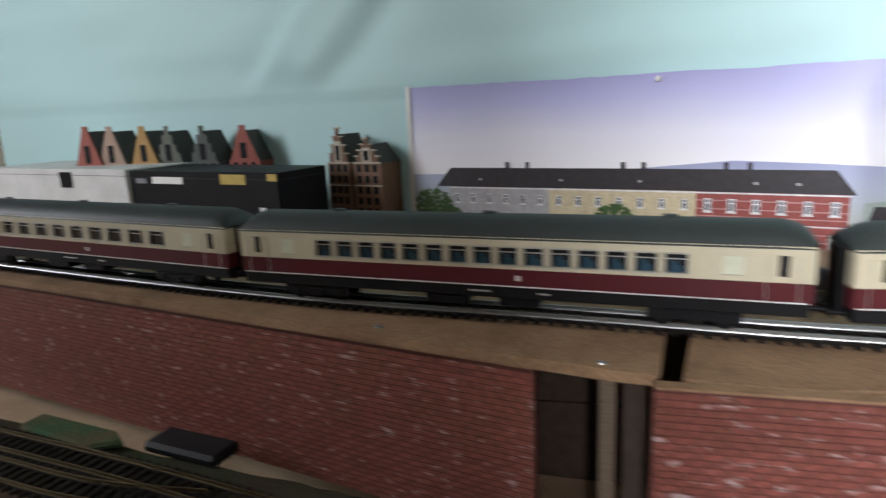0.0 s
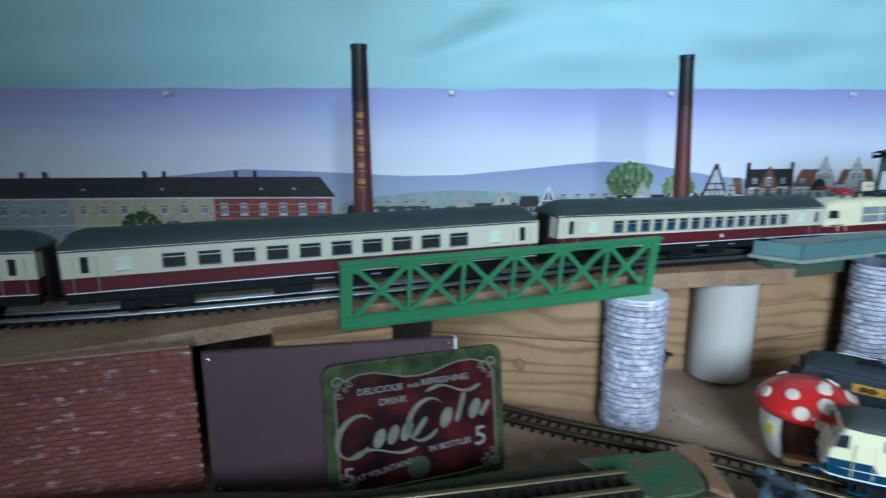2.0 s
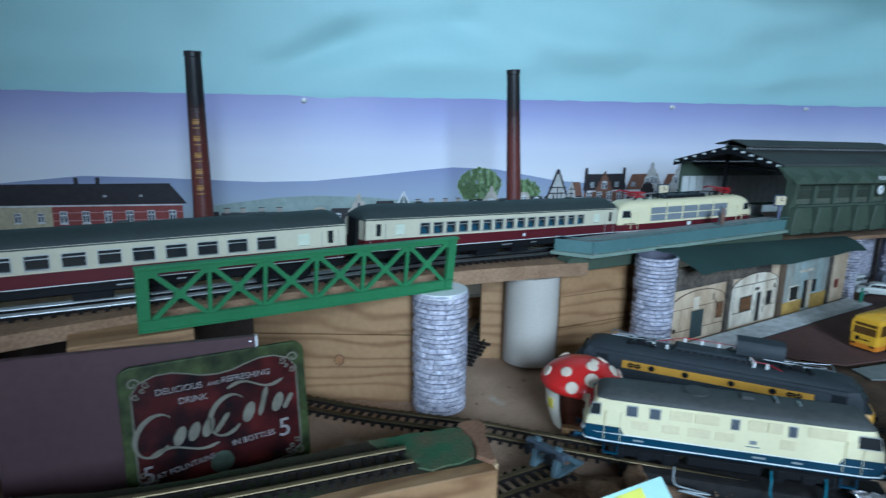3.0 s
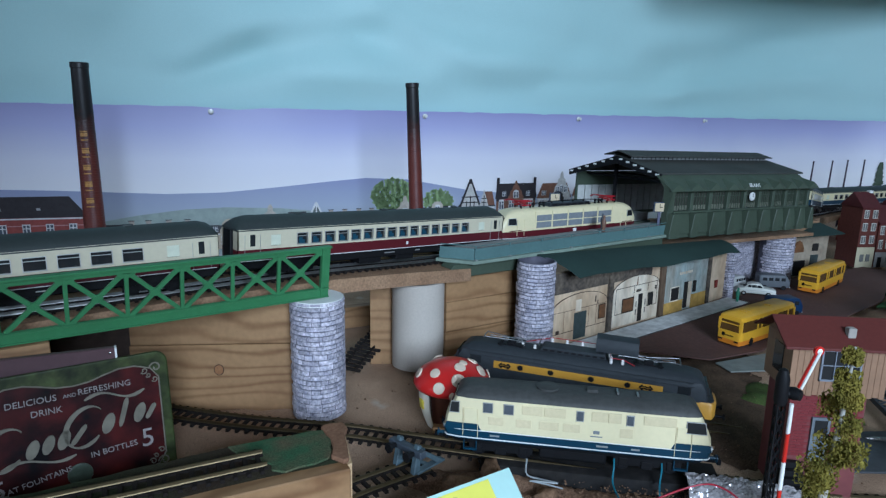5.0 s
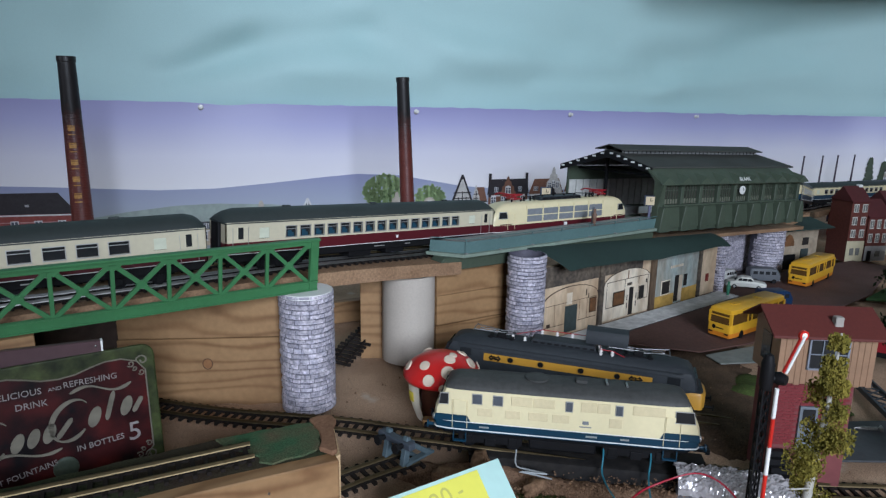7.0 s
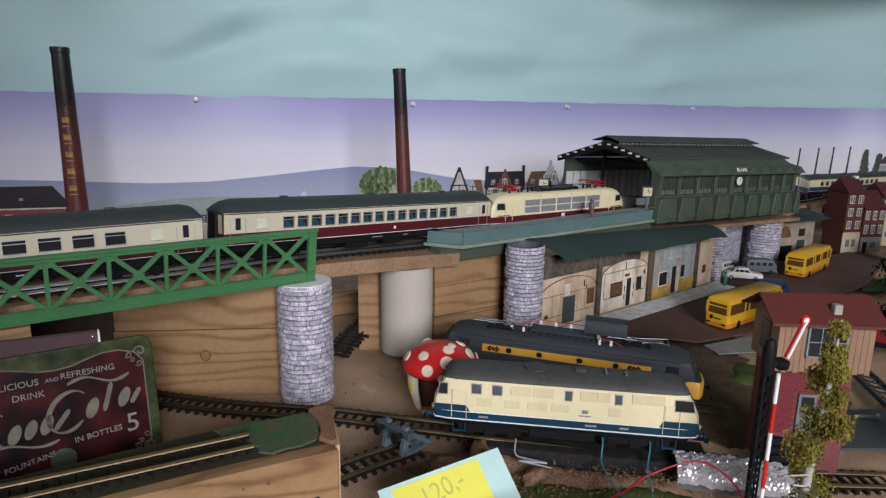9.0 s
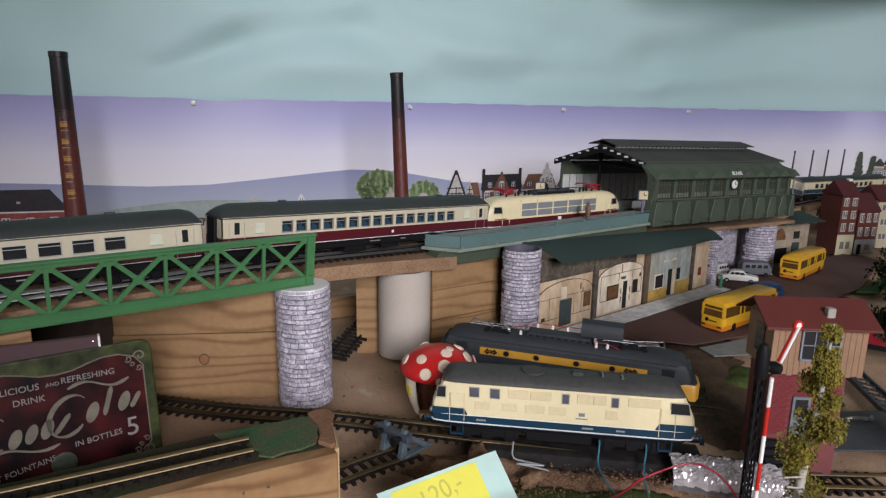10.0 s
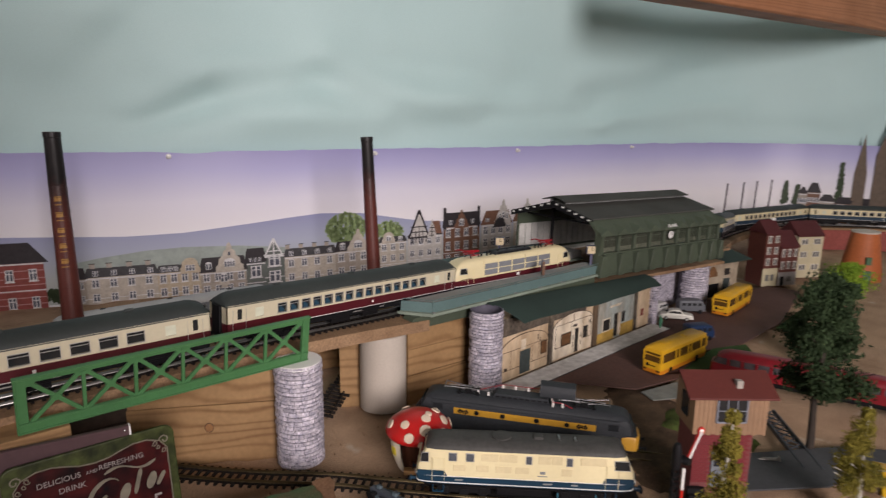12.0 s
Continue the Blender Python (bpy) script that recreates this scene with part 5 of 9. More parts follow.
# ---- the printed panorama pinned to the wall ----
def ramp_paper(name, stops, z0, z1):
    """Paper printed with a colour gradient from bottom to top."""
    m = bpy.data.materials.new(name)
    m.use_nodes = True
    n, link = m.node_tree.nodes, m.node_tree.links.new
    co, sep, mr, cr = n.new("ShaderNodeTexCoord"), n.new("ShaderNodeSeparateXYZ"), n.new("ShaderNodeMapRange"), n.new("ShaderNodeValToRGB")
    no = n.new("ShaderNodeTexNoise")
    no.inputs["Scale"].default_value = 6
    link(co.outputs["Object"], sep.inputs[0])
    link(co.outputs["Object"], no.inputs[0])
    ad = n.new("ShaderNodeMath")
    ad.operation = "MULTIPLY_ADD"
    link(no.outputs["Fac"], ad.inputs[0])
    ad.inputs[1].default_value = 0.02
    link(sep.outputs["Z"], ad.inputs[2])
    link(ad.outputs[0], mr.inputs["Value"])
    mr.inputs["From Min"].default_value, mr.inputs["From Max"].default_value = z0 + .01, z1 + .01
    link(mr.outputs[0], cr.inputs["Fac"])
    while len(cr.color_ramp.elements) < len(stops):
        cr.color_ramp.elements.new(0.5)
    for e, (p, c) in zip(cr.color_ramp.elements, stops):
        e.position, e.color = p, (*c, 1)
    b = n["Principled BSDF"]
    link(cr.outputs[0], b.inputs["Base Color"])
    b.inputs["Roughness"].default_value = 0.42
    return m


PAPER_SKY = ramp_paper("printed_sky", [(0, (0.74, 0.76, 0.76)), (0.45, (0.84, 0.82, 0.85)), (0.66, (0.73, 0.72, 0.83)), (0.88, (0.45, 0.45, 0.7)), (1, (0.35, 0.34, 0.59))], 0.0, .275)
PAPER_HILL = ramp_paper("printed_hills", [(0, (0.42, 0.46, 0.45)), (0.5, (0.38, 0.42, 0.53)), (1, (0.29, 0.31, 0.49))], 0.04, .14)
PRINTLEN = 4.05


def printed(name, polys, off, material, parent, label="", n=None):
    """Flat printed shapes, polygons of (u, z), laid off metres proud of the paper."""
    g = Geo()
    for poly in polys:
        us = [p[0] for p in poly]
        if max(us) - min(us) > .06 and len(poly) == 4:
            (u0, a0), (u1, a1), (u2, a2), (u3, a3) = poly
            k = max(2, int((max(us) - min(us)) / .03))
            for i in range(k):
                s, t = i / k, (i + 1) / k
                q = [(u0 + (u1 - u0) * s, a0 + (a1 - a0) * s), (u0 + (u1 - u0) * t, a0 + (a1 - a0) * t), (u3 + (u2 - u3) * t, a3 + (a2 - a3) * t), (u3 + (u2 - u3) * s, a3 + (a2 - a3) * s)]
                g.add([back(u, z, off) for u, z in q], [(0, 1, 2, 3)])
        else:
            g.add([back(u, z, off) for u, z in poly], [tuple(range(len(poly)))])
    return part(name, g, material, parent, label)


def rect(u0, u1, z0, z1):
    return [(u0, z0), (u1, z0), (u1, z1), (u0, z1)]


def panorama():
    rnd = random.Random(11)
    ob = thing("printed_backdrop", (0, 0, 0), 0, "printed paper town panorama pinned to the wall", "backdrop", kind="structure")
    v, f = [], []
    us = [PRINTLEN * i / 200 for i in range(201)]
    for i, u in enumerate(us):
        edge = .277 + .0022 * noise.noise(Vector((u * 9, 0, 5))) + .0012 * noise.noise(Vector((u * 31, 0, 2))) - .004 * math.exp(-((u - 1.03) / .05) ** 2) - .0035 * abs(noise.noise(Vector((u * 17, 3, 8))))
        for k in range(9):
            z = -.04 + (edge + .04) * k / 8
            bow = .0022 * noise.noise(Vector((u * 6, z * 9, 2))) * (k / 8) + (.0045 * max(0, noise.noise(Vector((u * 11, 1, 4)))) if k == 8 else 0)
            v.append(back(u, z, .003 + max(-.001, bow)))
        if i:
            f += [((i - 1) * 9 + k, i * 9 + k, i * 9 + k + 1, (i - 1) * 9 + k + 1) for k in range(8)]
    part("paper_sheet", Geo().add(v, f), PAPER_SKY, ob, "paper sheet with a violet evening sky", smooth=60)
    part("white_margin", Geo().add([back(u, z, .0066) for u in (-.004, .006) for z in (.02, .279)], [(0, 1, 3, 2)]), WHITE, ob)
    # hills
    hill = [(-.0, .105), (.2, .108), (.4, .115), (.6, .133), (.72, .129), (.9, .12), (1.0, .121), (1.1, .129), (1.2, .138), (1.27, .143), (1.36, .138), (1.5, .112), (1.62, .1), (1.9, .09), (2.3, .085)]
    hp = []
    for (a, b), (c, d) in zip(hill, hill[1:]):
        n = max(1, int((c - a) / .03))
        for k in range(n):
            s, t = k / n, (k + 1) / n
            hp.append([(a + (c - a) * s, 0), (a + (c - a) * t, 0), (a + (c - a) * t, b + (d - b) * t), (a + (c - a) * s, b + (d - b) * s)])
    printed("hill_print", hp, .0056, PAPER_HILL, ob)
    near = [(.78, .07), (.85, .082), (.93, .091), (1.0, .093), (1.1, .088), (1.2, .076)]
    printed("near_hill_print", [[(a, 0), (c, 0), (c, d), (a, b)] for (a, b), (c, d) in zip(near, near[1:])], .0059, mat("print_hill_green", (0.33, 0.39, 0.36), 0.5, stain=30), ob)
    flat = lambda n, c, s=None: mat("print_" + n, c, 0.5, vary=0.14, grain=260, bump=0, second=s, stain=90, mix=0.6)
    ROOFK, STONE, STONE2, SLATE = flat("dark_roof", (0.035, 0.03, 0.034)), flat("stone", (0.52, 0.47, 0.4)), flat("stone_dark", (0.4, 0.35, 0.3)), flat("slate", (0.06, 0.06, 0.065))
    REDF, PINK, YEL, GREYF = flat("red_facade", (0.27, 0.065, 0.055)), flat("pink_facade", (0.46, 0.25, 0.24)), flat("ochre_facade", (0.55, 0.47, 0.31)), flat("grey_facade", (0.4, 0.39, 0.4))
    WIN, GLASS, GARDEN, LEAFP = flat("window_white", (0.7, 0.7, 0.7)), flat("window_dark", (0.09, 0.1, 0.13)), flat("garden", (0.035, 0.06, 0.025), (0.015, 0.025, 0.01)), flat("leaves", (0.3, 0.4, 0.19), (0.17, 0.27, 0.09))
    LEAFD = flat("leaves_shade", (0.13, 0.21, 0.08), (0.08, 0.14, 0.05))
    STREET, SLATEGREEN, BRICKP, TIMB = flat("street", (0.2, 0.2, 0.2)), flat("green_grey_facade", (0.13, 0.15, 0.14)), flat("brick_facade", (0.2, 0.1, 0.065)), flat("timber_white", (0.55, 0.53, 0.5))
    def house(u0, u1, z0, z1, roof, facade, rmat, wins, rows, ww=.011, wh=.018, trim=WIN, name="house_print", roof_in=.01, zr=None):
        h = printed(name, [rect(u0, u1, z0, z1)], .0062, facade, ob)
        if roof:
            printed("roof_print", [[(u0 - .003, z1), (u1 + .003, z1), (u1 - roof_in, z1 + roof), (u0 + roof_in, z1 + roof)]], .0063, rmat, h)
        step = (u1 - u0) / wins
        frames, panes, sills = [], [], []
        for r in range(rows):
            zc = z0 + (z1 - z0) * (r + .55) / rows
            for k in range(wins):
                c = u0 + step * (k + .5)
                frames.append(rect(c - ww / 2, c + ww / 2, zc - wh / 2, zc + wh / 2))
                for sx in (-1, 1):
                    panes.append(rect(c + sx * ww * .23 - ww * .16, c + sx * ww * .23 + ww * .16, zc - wh * .4, zc + wh * .12))
                    panes.append(rect(c + sx * ww * .23 - ww * .16, c + sx * ww * .23 + ww * .16, zc + wh * .2, zc + wh * .42))
                sills.append(rect(c - ww * .62, c + ww * .62, zc - wh * .58, zc - wh * .5))
        w = printed("window_print", frames, .0066, trim, h)
        printed("pane_print", panes, .007, GLASS, w)
        printed("sill_print", sills, .0069, trim, h)
        printed("cornice_print", [rect(u0, u1, z1 - .004, z1 - .0015), rect(u0, u1, (z0 + z1) / 2 - .001, (z0 + z1) / 2 + .0006)], .0067, trim, h)
        return h
    # the long barracks-like row, then its red end
    row = house(.085, .29, -.02, .083, 0, GREYF, ROOFK, 6, 2)
    house(.29, .545, -.02, .083, 0, YEL, ROOFK, 7, 2)
    red = house(.545, .762, -.02, .083, 0, REDF, ROOFK, 6, 2, .0125, .022)
    printed("band_print", [rect(.545, .762, z, z + .0018) for z in (.005, .017, .029, .041, .053, .067)], .0065, PINK, red)
    printed("long_roof_print", [[(.058, .082), (.77, .082), (.742, .119), (.09, .119)]], .0064, ROOFK, row)
    printed("chimney_print", [rect(u, u + .007, .119, .13) for u in (.205, .245, .42, .455, .585, .62)], .0065, ROOFK, row)
    printed("dormer_print", [rect(u, u + .006, .095, .099) for u in (.15, .31, .45, .63, .69)], .0068, GREYF, row)
    # small dark house, stone rows and gabled houses
    def gable(parent, c, w, z0, z1, m, style="curved", off=.0068):
        shapes = {"curved": [(.5, 0), (.5, .2), (.4, .28), (.37, .46), (.24, .56), (.2, .72), (.1, .78), (.08, .92), (.03, 1)],
                  "round": [(.5, 0), (.5, .35), (.42, .45), (.38, .75), (.22, .95), (.06, 1)],
                  "point": [(.5, 0), (.04, 1)]}[style]
        pts = [(c + w * x, z0 + (z1 - z0) * y) for x, y in shapes]
        pts += [(c - w * x, z0 + (z1 - z0) * y) for x, y in reversed(shapes)]
        return printed("gable_print", [pts], off, m, parent)
    def lights(parent, spots, trim=None, off=.0071):
        """Single windows at (u, z, width, height), arched where a fifth value says so."""
        frames, panes = [], []
        for u, z, w, h, *arch in spots:
            up = [(u + w / 2 * math.cos(radians(q)), z + h / 2 + w * .3 * math.sin(radians(q))) for q in range(0, 181, 30)] if arch else [(u + w / 2, z + h / 2), (u - w / 2, z + h / 2)]
            frames.append([(u - w / 2, z - h / 2), (u + w / 2, z - h / 2)] + up)
            k = max(2, round(w / .006))
            for j in range(k):
                x0, x1 = u - w / 2 + w * (j + .16) / k, u - w / 2 + w * (j + .84) / k
                panes += [rect(x0, x1, z - h * .42, z + h * .1), rect(x0, x1, z + h * .18, z + h * .44)]
        q = printed("window_print", frames, off, trim or WIN, parent)
        printed("pane_print", panes, off + .0003, GLASS, q)
    def dormers(parent, us, z, w=.0125, h=.012):
        printed("dormer_print", [rect(u - w * .62, u + w * .62, z - h * .5, z + h * .72) for u in us], .0068, SLATE, parent)
        lights(parent, [(u, z, w * .8, h * .85) for u in us])
    def pots(parent, us, z, w=.009, h=.01):
        printed("chimney_print", [rect(u - w / 2, u + w / 2, z, z + h) for u in us], .0067, STONE2, parent)
        printed("chimney_cap_print", [rect(u - w * .6, u + w * .6, z + h - .0015, z + h) for u in us], .0069, ROOFK, parent)
    TANF = flat("tan_facade", (0.5, 0.42, 0.31), (0.4, 0.33, 0.25))
    B = -.035
    house(.79, .826, B, .044, .022, STONE2, ROOFK, 2, 3, .009, .013, roof_in=.003)
    a = house(.826, .947, B, .046, .018, STONE, SLATE, 4, 3, .0125, .0155, roof_in=.003)
    dormers(a, (.842, .873, .904, .935), .0535)
    pots(a, (.838, .866, .9, .932), .063)
    b = house(.947, 1.024, B, .045, .014, TANF, SLATE, 4, 3, .0115, .017, roof_in=.003)
    dormers(b, (.958, .969, .98), .052, .011, .011)
    gable(b, 1.006, .037, .04, .071, TANF, "round")
    lights(b, [(1.006, .051, .017, .012)])
    c = house(1.024, 1.112, B, .038, .03, STONE2, ROOFK, 4, 3, .0125, .0165, roof_in=.004)
    gable(c, 1.08, .054, .036, .096, STONE)
    lights(c, [(1.08, .052, .021, .012, 1), (1.04, .05, .0115, .012, 1)])
    printed("oculus_print", [rect(1.0775, 1.0825, .07, .077)], .0072, GLASS, c)
    printed("bay_print", [rect(1.058, 1.078, B, .034)], .0069, STONE, c)
    lights(c, [(1.068, .024, .013, .016, 1), (1.068, -.004, .013, .017)], off=.0074)
    d = house(1.112, 1.15, B, .05, .03, SLATEGREEN, ROOFK, 1, 2, .021, .024, roof_in=.002)
    lights(d, [(1.121, .056, .006, .008), (1.13, .056, .006, .008), (1.139, .056, .006, .008)])
    e = house(1.148, 1.19, B, .066, 0, SLATEGREEN, ROOFK, 1, 3, .024, .024)
    gable(e, 1.168, .04, .06, .098, WIN, "point")
    gable(e, 1.168, .03, .064, .09, SLATEGREEN, "point", .0072)
    printed("timber_print", [rect(1.1668, 1.1692, .062, .09), rect(1.156, 1.18, .07, .0722), rect(1.149, 1.189, .058, .0605)], .0075, WIN, e)
    f2 = house(1.19, 1.301, B, .055, .018, STONE, SLATE, 4, 3, .0125, .0165, roof_in=.003)
    dormers(f2, (1.204, 1.232, 1.26, 1.288), .0625)
    pots(f2, (1.197, 1.225, 1.254, 1.281), .072)
    g2 = house(1.301, 1.404, B, .056, .022, STONE2, ROOFK, 4, 3, .0135, .0175, roof_in=.004)
    gable(g2, 1.353, .05, .054, .104, STONE)
    lights(g2, [(1.353, .067, .02, .012, 1), (1.317, .066, .012, .012, 1)])
    h2 = house(1.404, 1.47, B, .067, .013, STONE, SLATE, 3, 4, .012, .0155, roof_in=.003)
    gable(h2, 1.426, .032, .064, .09, STONE, "round")
    lights(h2, [(1.426, .075, .012, .009, 1), (1.455, .072, .01, .009, 1)])
    # crown behind the chimney
    def crown(name, u, z, r, count, material, leaf=.0055, off=.0061):
        polys = []
        for _ in range(count):
            q, w = rnd.uniform(0, 6.28), r * rnd.random() ** .5
            cu, cz, s = u + w * math.cos(q), z + .75 * w * math.sin(q), rnd.uniform(.5, 1.5) * leaf
            polys.append([(cu + s * rnd.uniform(.6, 1.1) * math.cos(t), cz + s * rnd.uniform(.6, 1.1) * math.sin(t)) for t in (0, 1, 2, 3.1, 4.2, 5.2)])
        printed(name, polys, off, material, ob)
    crown("tree_print", 1.327, .106, .046, 900, LEAFP, .003)
    crown("tree_print", 1.33, .096, .038, 140, LEAFD, .003)
    crown("tree_print", 1.428, .09, .034, 420, LEAFP, .003)
    t = house(1.474, 1.563, B, .075, .006, TIMB, ROOFK, 4, 4, .0115, .0155, roof_in=.004)
    gable(t, 1.503, .058, .07, .136, ROOFK, "point")
    gable(t, 1.503, .046, .072, .126, TIMB, "point", .0071)
    printed("timber_print", [rect(1.503 + k * .009 - .0012, 1.503 + k * .009 + .0012, .06, .1 - abs(k) * .012) for k in (-2, -1, 0, 1, 2)] + [rect(1.482, 1.524, z, z + .0024) for z in (.072, .084, .096)], .0074, ROOFK, t)
    printed("red_roof_print", [[(1.528, .078), (1.563, .078), (1.556, .108), (1.536, .108)]], .0069, BRICKP, t)
    gable(t, 1.536, .022, .07, .112, TIMB, "curved", .0072)
    printed("timber_print", [rect(1.53, 1.542, z, z + .002) for z in (.074, .083, .092)] + [rect(1.535, 1.537, .07, .1)], .0075, ROOFK, t)
    r2 = house(1.567, 1.668, B, .09, .034, BRICKP, ROOFK, 4, 4, .013, .02, roof_in=.002)
    gable(r2, 1.616, .04, .086, .13, BRICKP)
    lights(r2, [(1.616, .098, .014, .014, 1), (1.586, .101, .01, .011), (1.647, .101, .01, .011)])
    printed("gable_end_print", [rect(1.567, 1.574, .085, .137), rect(1.661, 1.668, .085, .137)], .0068, ROOFK, r2)
    w2 = house(1.674, 1.765, B, .088, .034, TIMB, BRICKP, 4, 4, .013, .021, roof_in=.012)
    gable(w2, 1.738, .05, .084, .148, TIMB)
    lights(w2, [(1.727, .106, .008, .014, 1), (1.738, .108, .008, .016, 1), (1.749, .106, .008, .014, 1), (1.69, .1, .012, .01)])
    gable(w2, 1.728, .036, .08, .103, ROOFK, "round", .0074)
    w3 = house(1.772, 1.86, B, .09, .03, STONE, BRICKP, 3, 4, .014, .021)
    gable(w3, 1.814, .05, .086, .146, TIMB)
    lights(w3, [(1.806, .106, .009, .015, 1), (1.822, .106, .009, .015, 1)])
    house(1.866, 1.95, B, .085, .03, STONE2, ROOFK, 3, 4, .013, .02)
    for u in [.04, .06, .4, .56, .775, .79] + [0.85, 0.88, 0.94, 1.03, 1.13, 1.19, 1.2, 1.22, 1.24, 1.26, 1.29, 1.33, 1.37, 1.48, 1.49, 1.5, 1.56, 1.6, 1.64]:
        crown("bush_print", u, rnd.uniform(-.03, -.014) + (.045 if u < .8 else 0), rnd.uniform(.012, .022), 22, GARDEN)
    BUSH = flat("bush", (0.07, 0.13, 0.045), (0.03, 0.06, 0.02))
    for u, z, r in ((.41, .028, .036), (.05, .045, .042), (.085, .02, .03)):
        crown("bush_print", u, z, r, 320, BUSH, .0032, .0079)
    printed("street_print", [rect(0.0, 1.95, -.06, -.03)], .0078, STREET, ob)
    # far end: poplars, old town roofs and a church
    for u, z in ((2.789, .164), (2.822, .154), (2.934, .226)):
        for k in range(18):
            crown("tree_print", u + rnd.uniform(-.001, .001), z - .006 - k * (z - .1) / 18, .0035 + .0004 * k, 22, GARDEN, .0034)
    for u0, u1, z1, tip, m in ((2.826, 2.85, .125, .146, STONE2), (2.85, 2.885, .13, .16, BRICKP), (2.885, 2.925, .105, .126, STONE2), (2.925, 3.2, .1, .121, BRICKP)):
        h = house(u0, u1, -.02, z1, tip - z1, m, ROOFK, 3, 3, .01, .014)
    for u, w, z in ((2.982, .016, .31), (3.055, .04, .4)):
        printed("church_print", [rect(u - w, u + w, 0, z * .62), [(u - w, z * .62), (u + w, z * .62), (u, z)]], .0065, flat("church", (0.16, 0.12, 0.09)), ob)
    return ob


panorama()
PIN = mat("clear_pin_plastic", (0.75, 0.74, 0.7), 0.2, vary=0.02)
for u, z in ((0.478, .267), (0.983, .268), (1.395, .267), (1.775, .267), (2.2, .268)):
    p = back(u, z, .006)
    d = (back(u + .01, z) - back(u - .01, z)).normalized()
    m = Matrix.Translation(p) @ Vector((d.y, -d.x, 0)).to_track_quat("Z", "Y").to_matrix().to_4x4()
    ob = solid("push_pin", Geo().lathe([(.0045, 0), (.005, .001), (.0042, .0022), (.002, .003), (.0018, .006), (.0034, .0075), (.0034, .0085), (.0001, .009)], 20), PIN, "white push pin in the paper's top edge", "pin", "pins along the paper", smooth=40)
    ob.matrix_basis = m


def chimney(x, y, r0, r1, z1, letters, label, rx=0.0, ry=0.0):
    ob = thing("factory_chimney", (x, y, -.01), 0, label, "chimney")
    ob.matrix_basis = pose(x, y, -.01, rx, ry, 0)
    z1 += .01
    BR = mat("chimney_red_brown", (0.115, 0.026, 0.018), 0.5, vary=0.2, grain=300, bump=0.3, stain=40)
    if "chimney_sooted" not in MATS:
        MATS["chimney_sooted"] = sooted(BR, .215, .275)
    R = lambda z: r0 + (r1 - r0) * z / z1
    part("base", Geo().lathe([(r0 + .003, 0), (r0 + .003, .02), (r0, .024)], 28), BR, ob, smooth=40)
    prof, z = [], .024
    while z < z1 * .8:
        prof += [(R(z), z), (R(z) - .0005, z + .0016), (R(z) - .0005, z + .002), (R(z), z + .0022)]
        z += .0032
    part("shaft", Geo().lathe(prof, 28), BR, ob, "red-brown ribbed shaft", smooth=25)
    part("sooty_top", Geo().lathe([(R(z) - .0003, z - .0025), (R(z), z - .0008), (R(z1), z1 - .007), (R(z1) + .0007, z1 - .0065), (R(z1) + .0007, z1 - .001), (R(z1) + .0004, z1), (R(z1) - .0022, z1), (R(z1) - .0022, z1 - .02)], 28), BR, ob, "soot-black top", smooth=30)
    if letters:
        gold = mat("faded_gold_paint", (0.42, 0.22, 0.06), 0.5, vary=0.4, grain=500)
        for k in range(5):
            zz = z1 * (.735 - .062 * k)
            g = Geo()
            for a, b in ((0, .0045), (-.005, -.0036), (.0052, .0066)):
                g.lathe([(R(zz) + .0003, zz + a), (R(zz) + .0005, zz + b)], 4, None, -132, -92)
            part("letter_bar", g, gold, ob)
    return ob


chimney(0.731, 0.4115, .0145, .0098, .323, True, "tall red-brown chimney with faded gold letter marks")
chimney(1.154, 0.2815, .0125, .0092, .3145, False, "tall plain red-brown chimney with sooty top", -1.55, -1.8)


# ---- platforms and station hall ----
def platform(name, front, depth, z0, z1, label, rail=True, face=PLATFORM, skew=0.0):
    """A platform along a line in the plan, with a fascia, a lip and a low railing; skew draws its back corner out."""
    a, b = Vector((*front[0], 0)), Vector((*front[1], 0))
    L = (b - a).length
    ob = thing(name, (a.x, a.y, 0), math.degrees(math.atan2(b.y - a.y, b.x - a.x)), label, "railway platform")
    def end(x, y):
        return x - skew * y / depth
    part("slab", Geo().prism([(.0015, .0022), (L, .0022), (L, depth), (end(.0015, depth), depth)], z0 + .002, z1, axis="z"), STONEGREY, ob, bevel=.0006)
    part("fascia", Geo().box(0, L, 0, .002, z0, z1 + .0015), face, ob, bevel=.0004)
    part("end_fascia", Geo().prism([(-.0002, .0021), (.0018, .0021), (end(.0018, depth), depth), (end(-.0002, depth), depth)], z0, z1 + .0015, axis="z"), face, ob, bevel=.0003)
    part("lip", Geo().prism([(-.005, -.0045), (L, -.0045), (L, .001), (0, .001), (end(0, depth), depth), (end(-.005, depth), depth)], z0 - .0025, z0 + .0012, axis="z"), mat("pale_green_lip", (0.2, 0.25, 0.2), 0.55), ob, bevel=.0004)
    if rail:
        n = max(2, int(L / .047))
        part("top_rail", Geo().rod((0, -.0006, z1 + .0046), (L, -.0006, z1 + .0046), .0005, 6).rod((0, -.0006, z1 + .0046), (end(0, depth), depth, z1 + .0046), .0005, 6), face, ob)
        for k in range(n + 1):
            part("rail_post", Geo().box(-.0005, .0005, -.0012, 0, z1, z1 + .0048), face, ob).location.x = k * L / n
            part("lip_bracket", Geo().box(-.0012, .0012, -.0035, .0, z0, z0 + .0022), STONEGREY, ob).location.x = k * L / n
    return ob


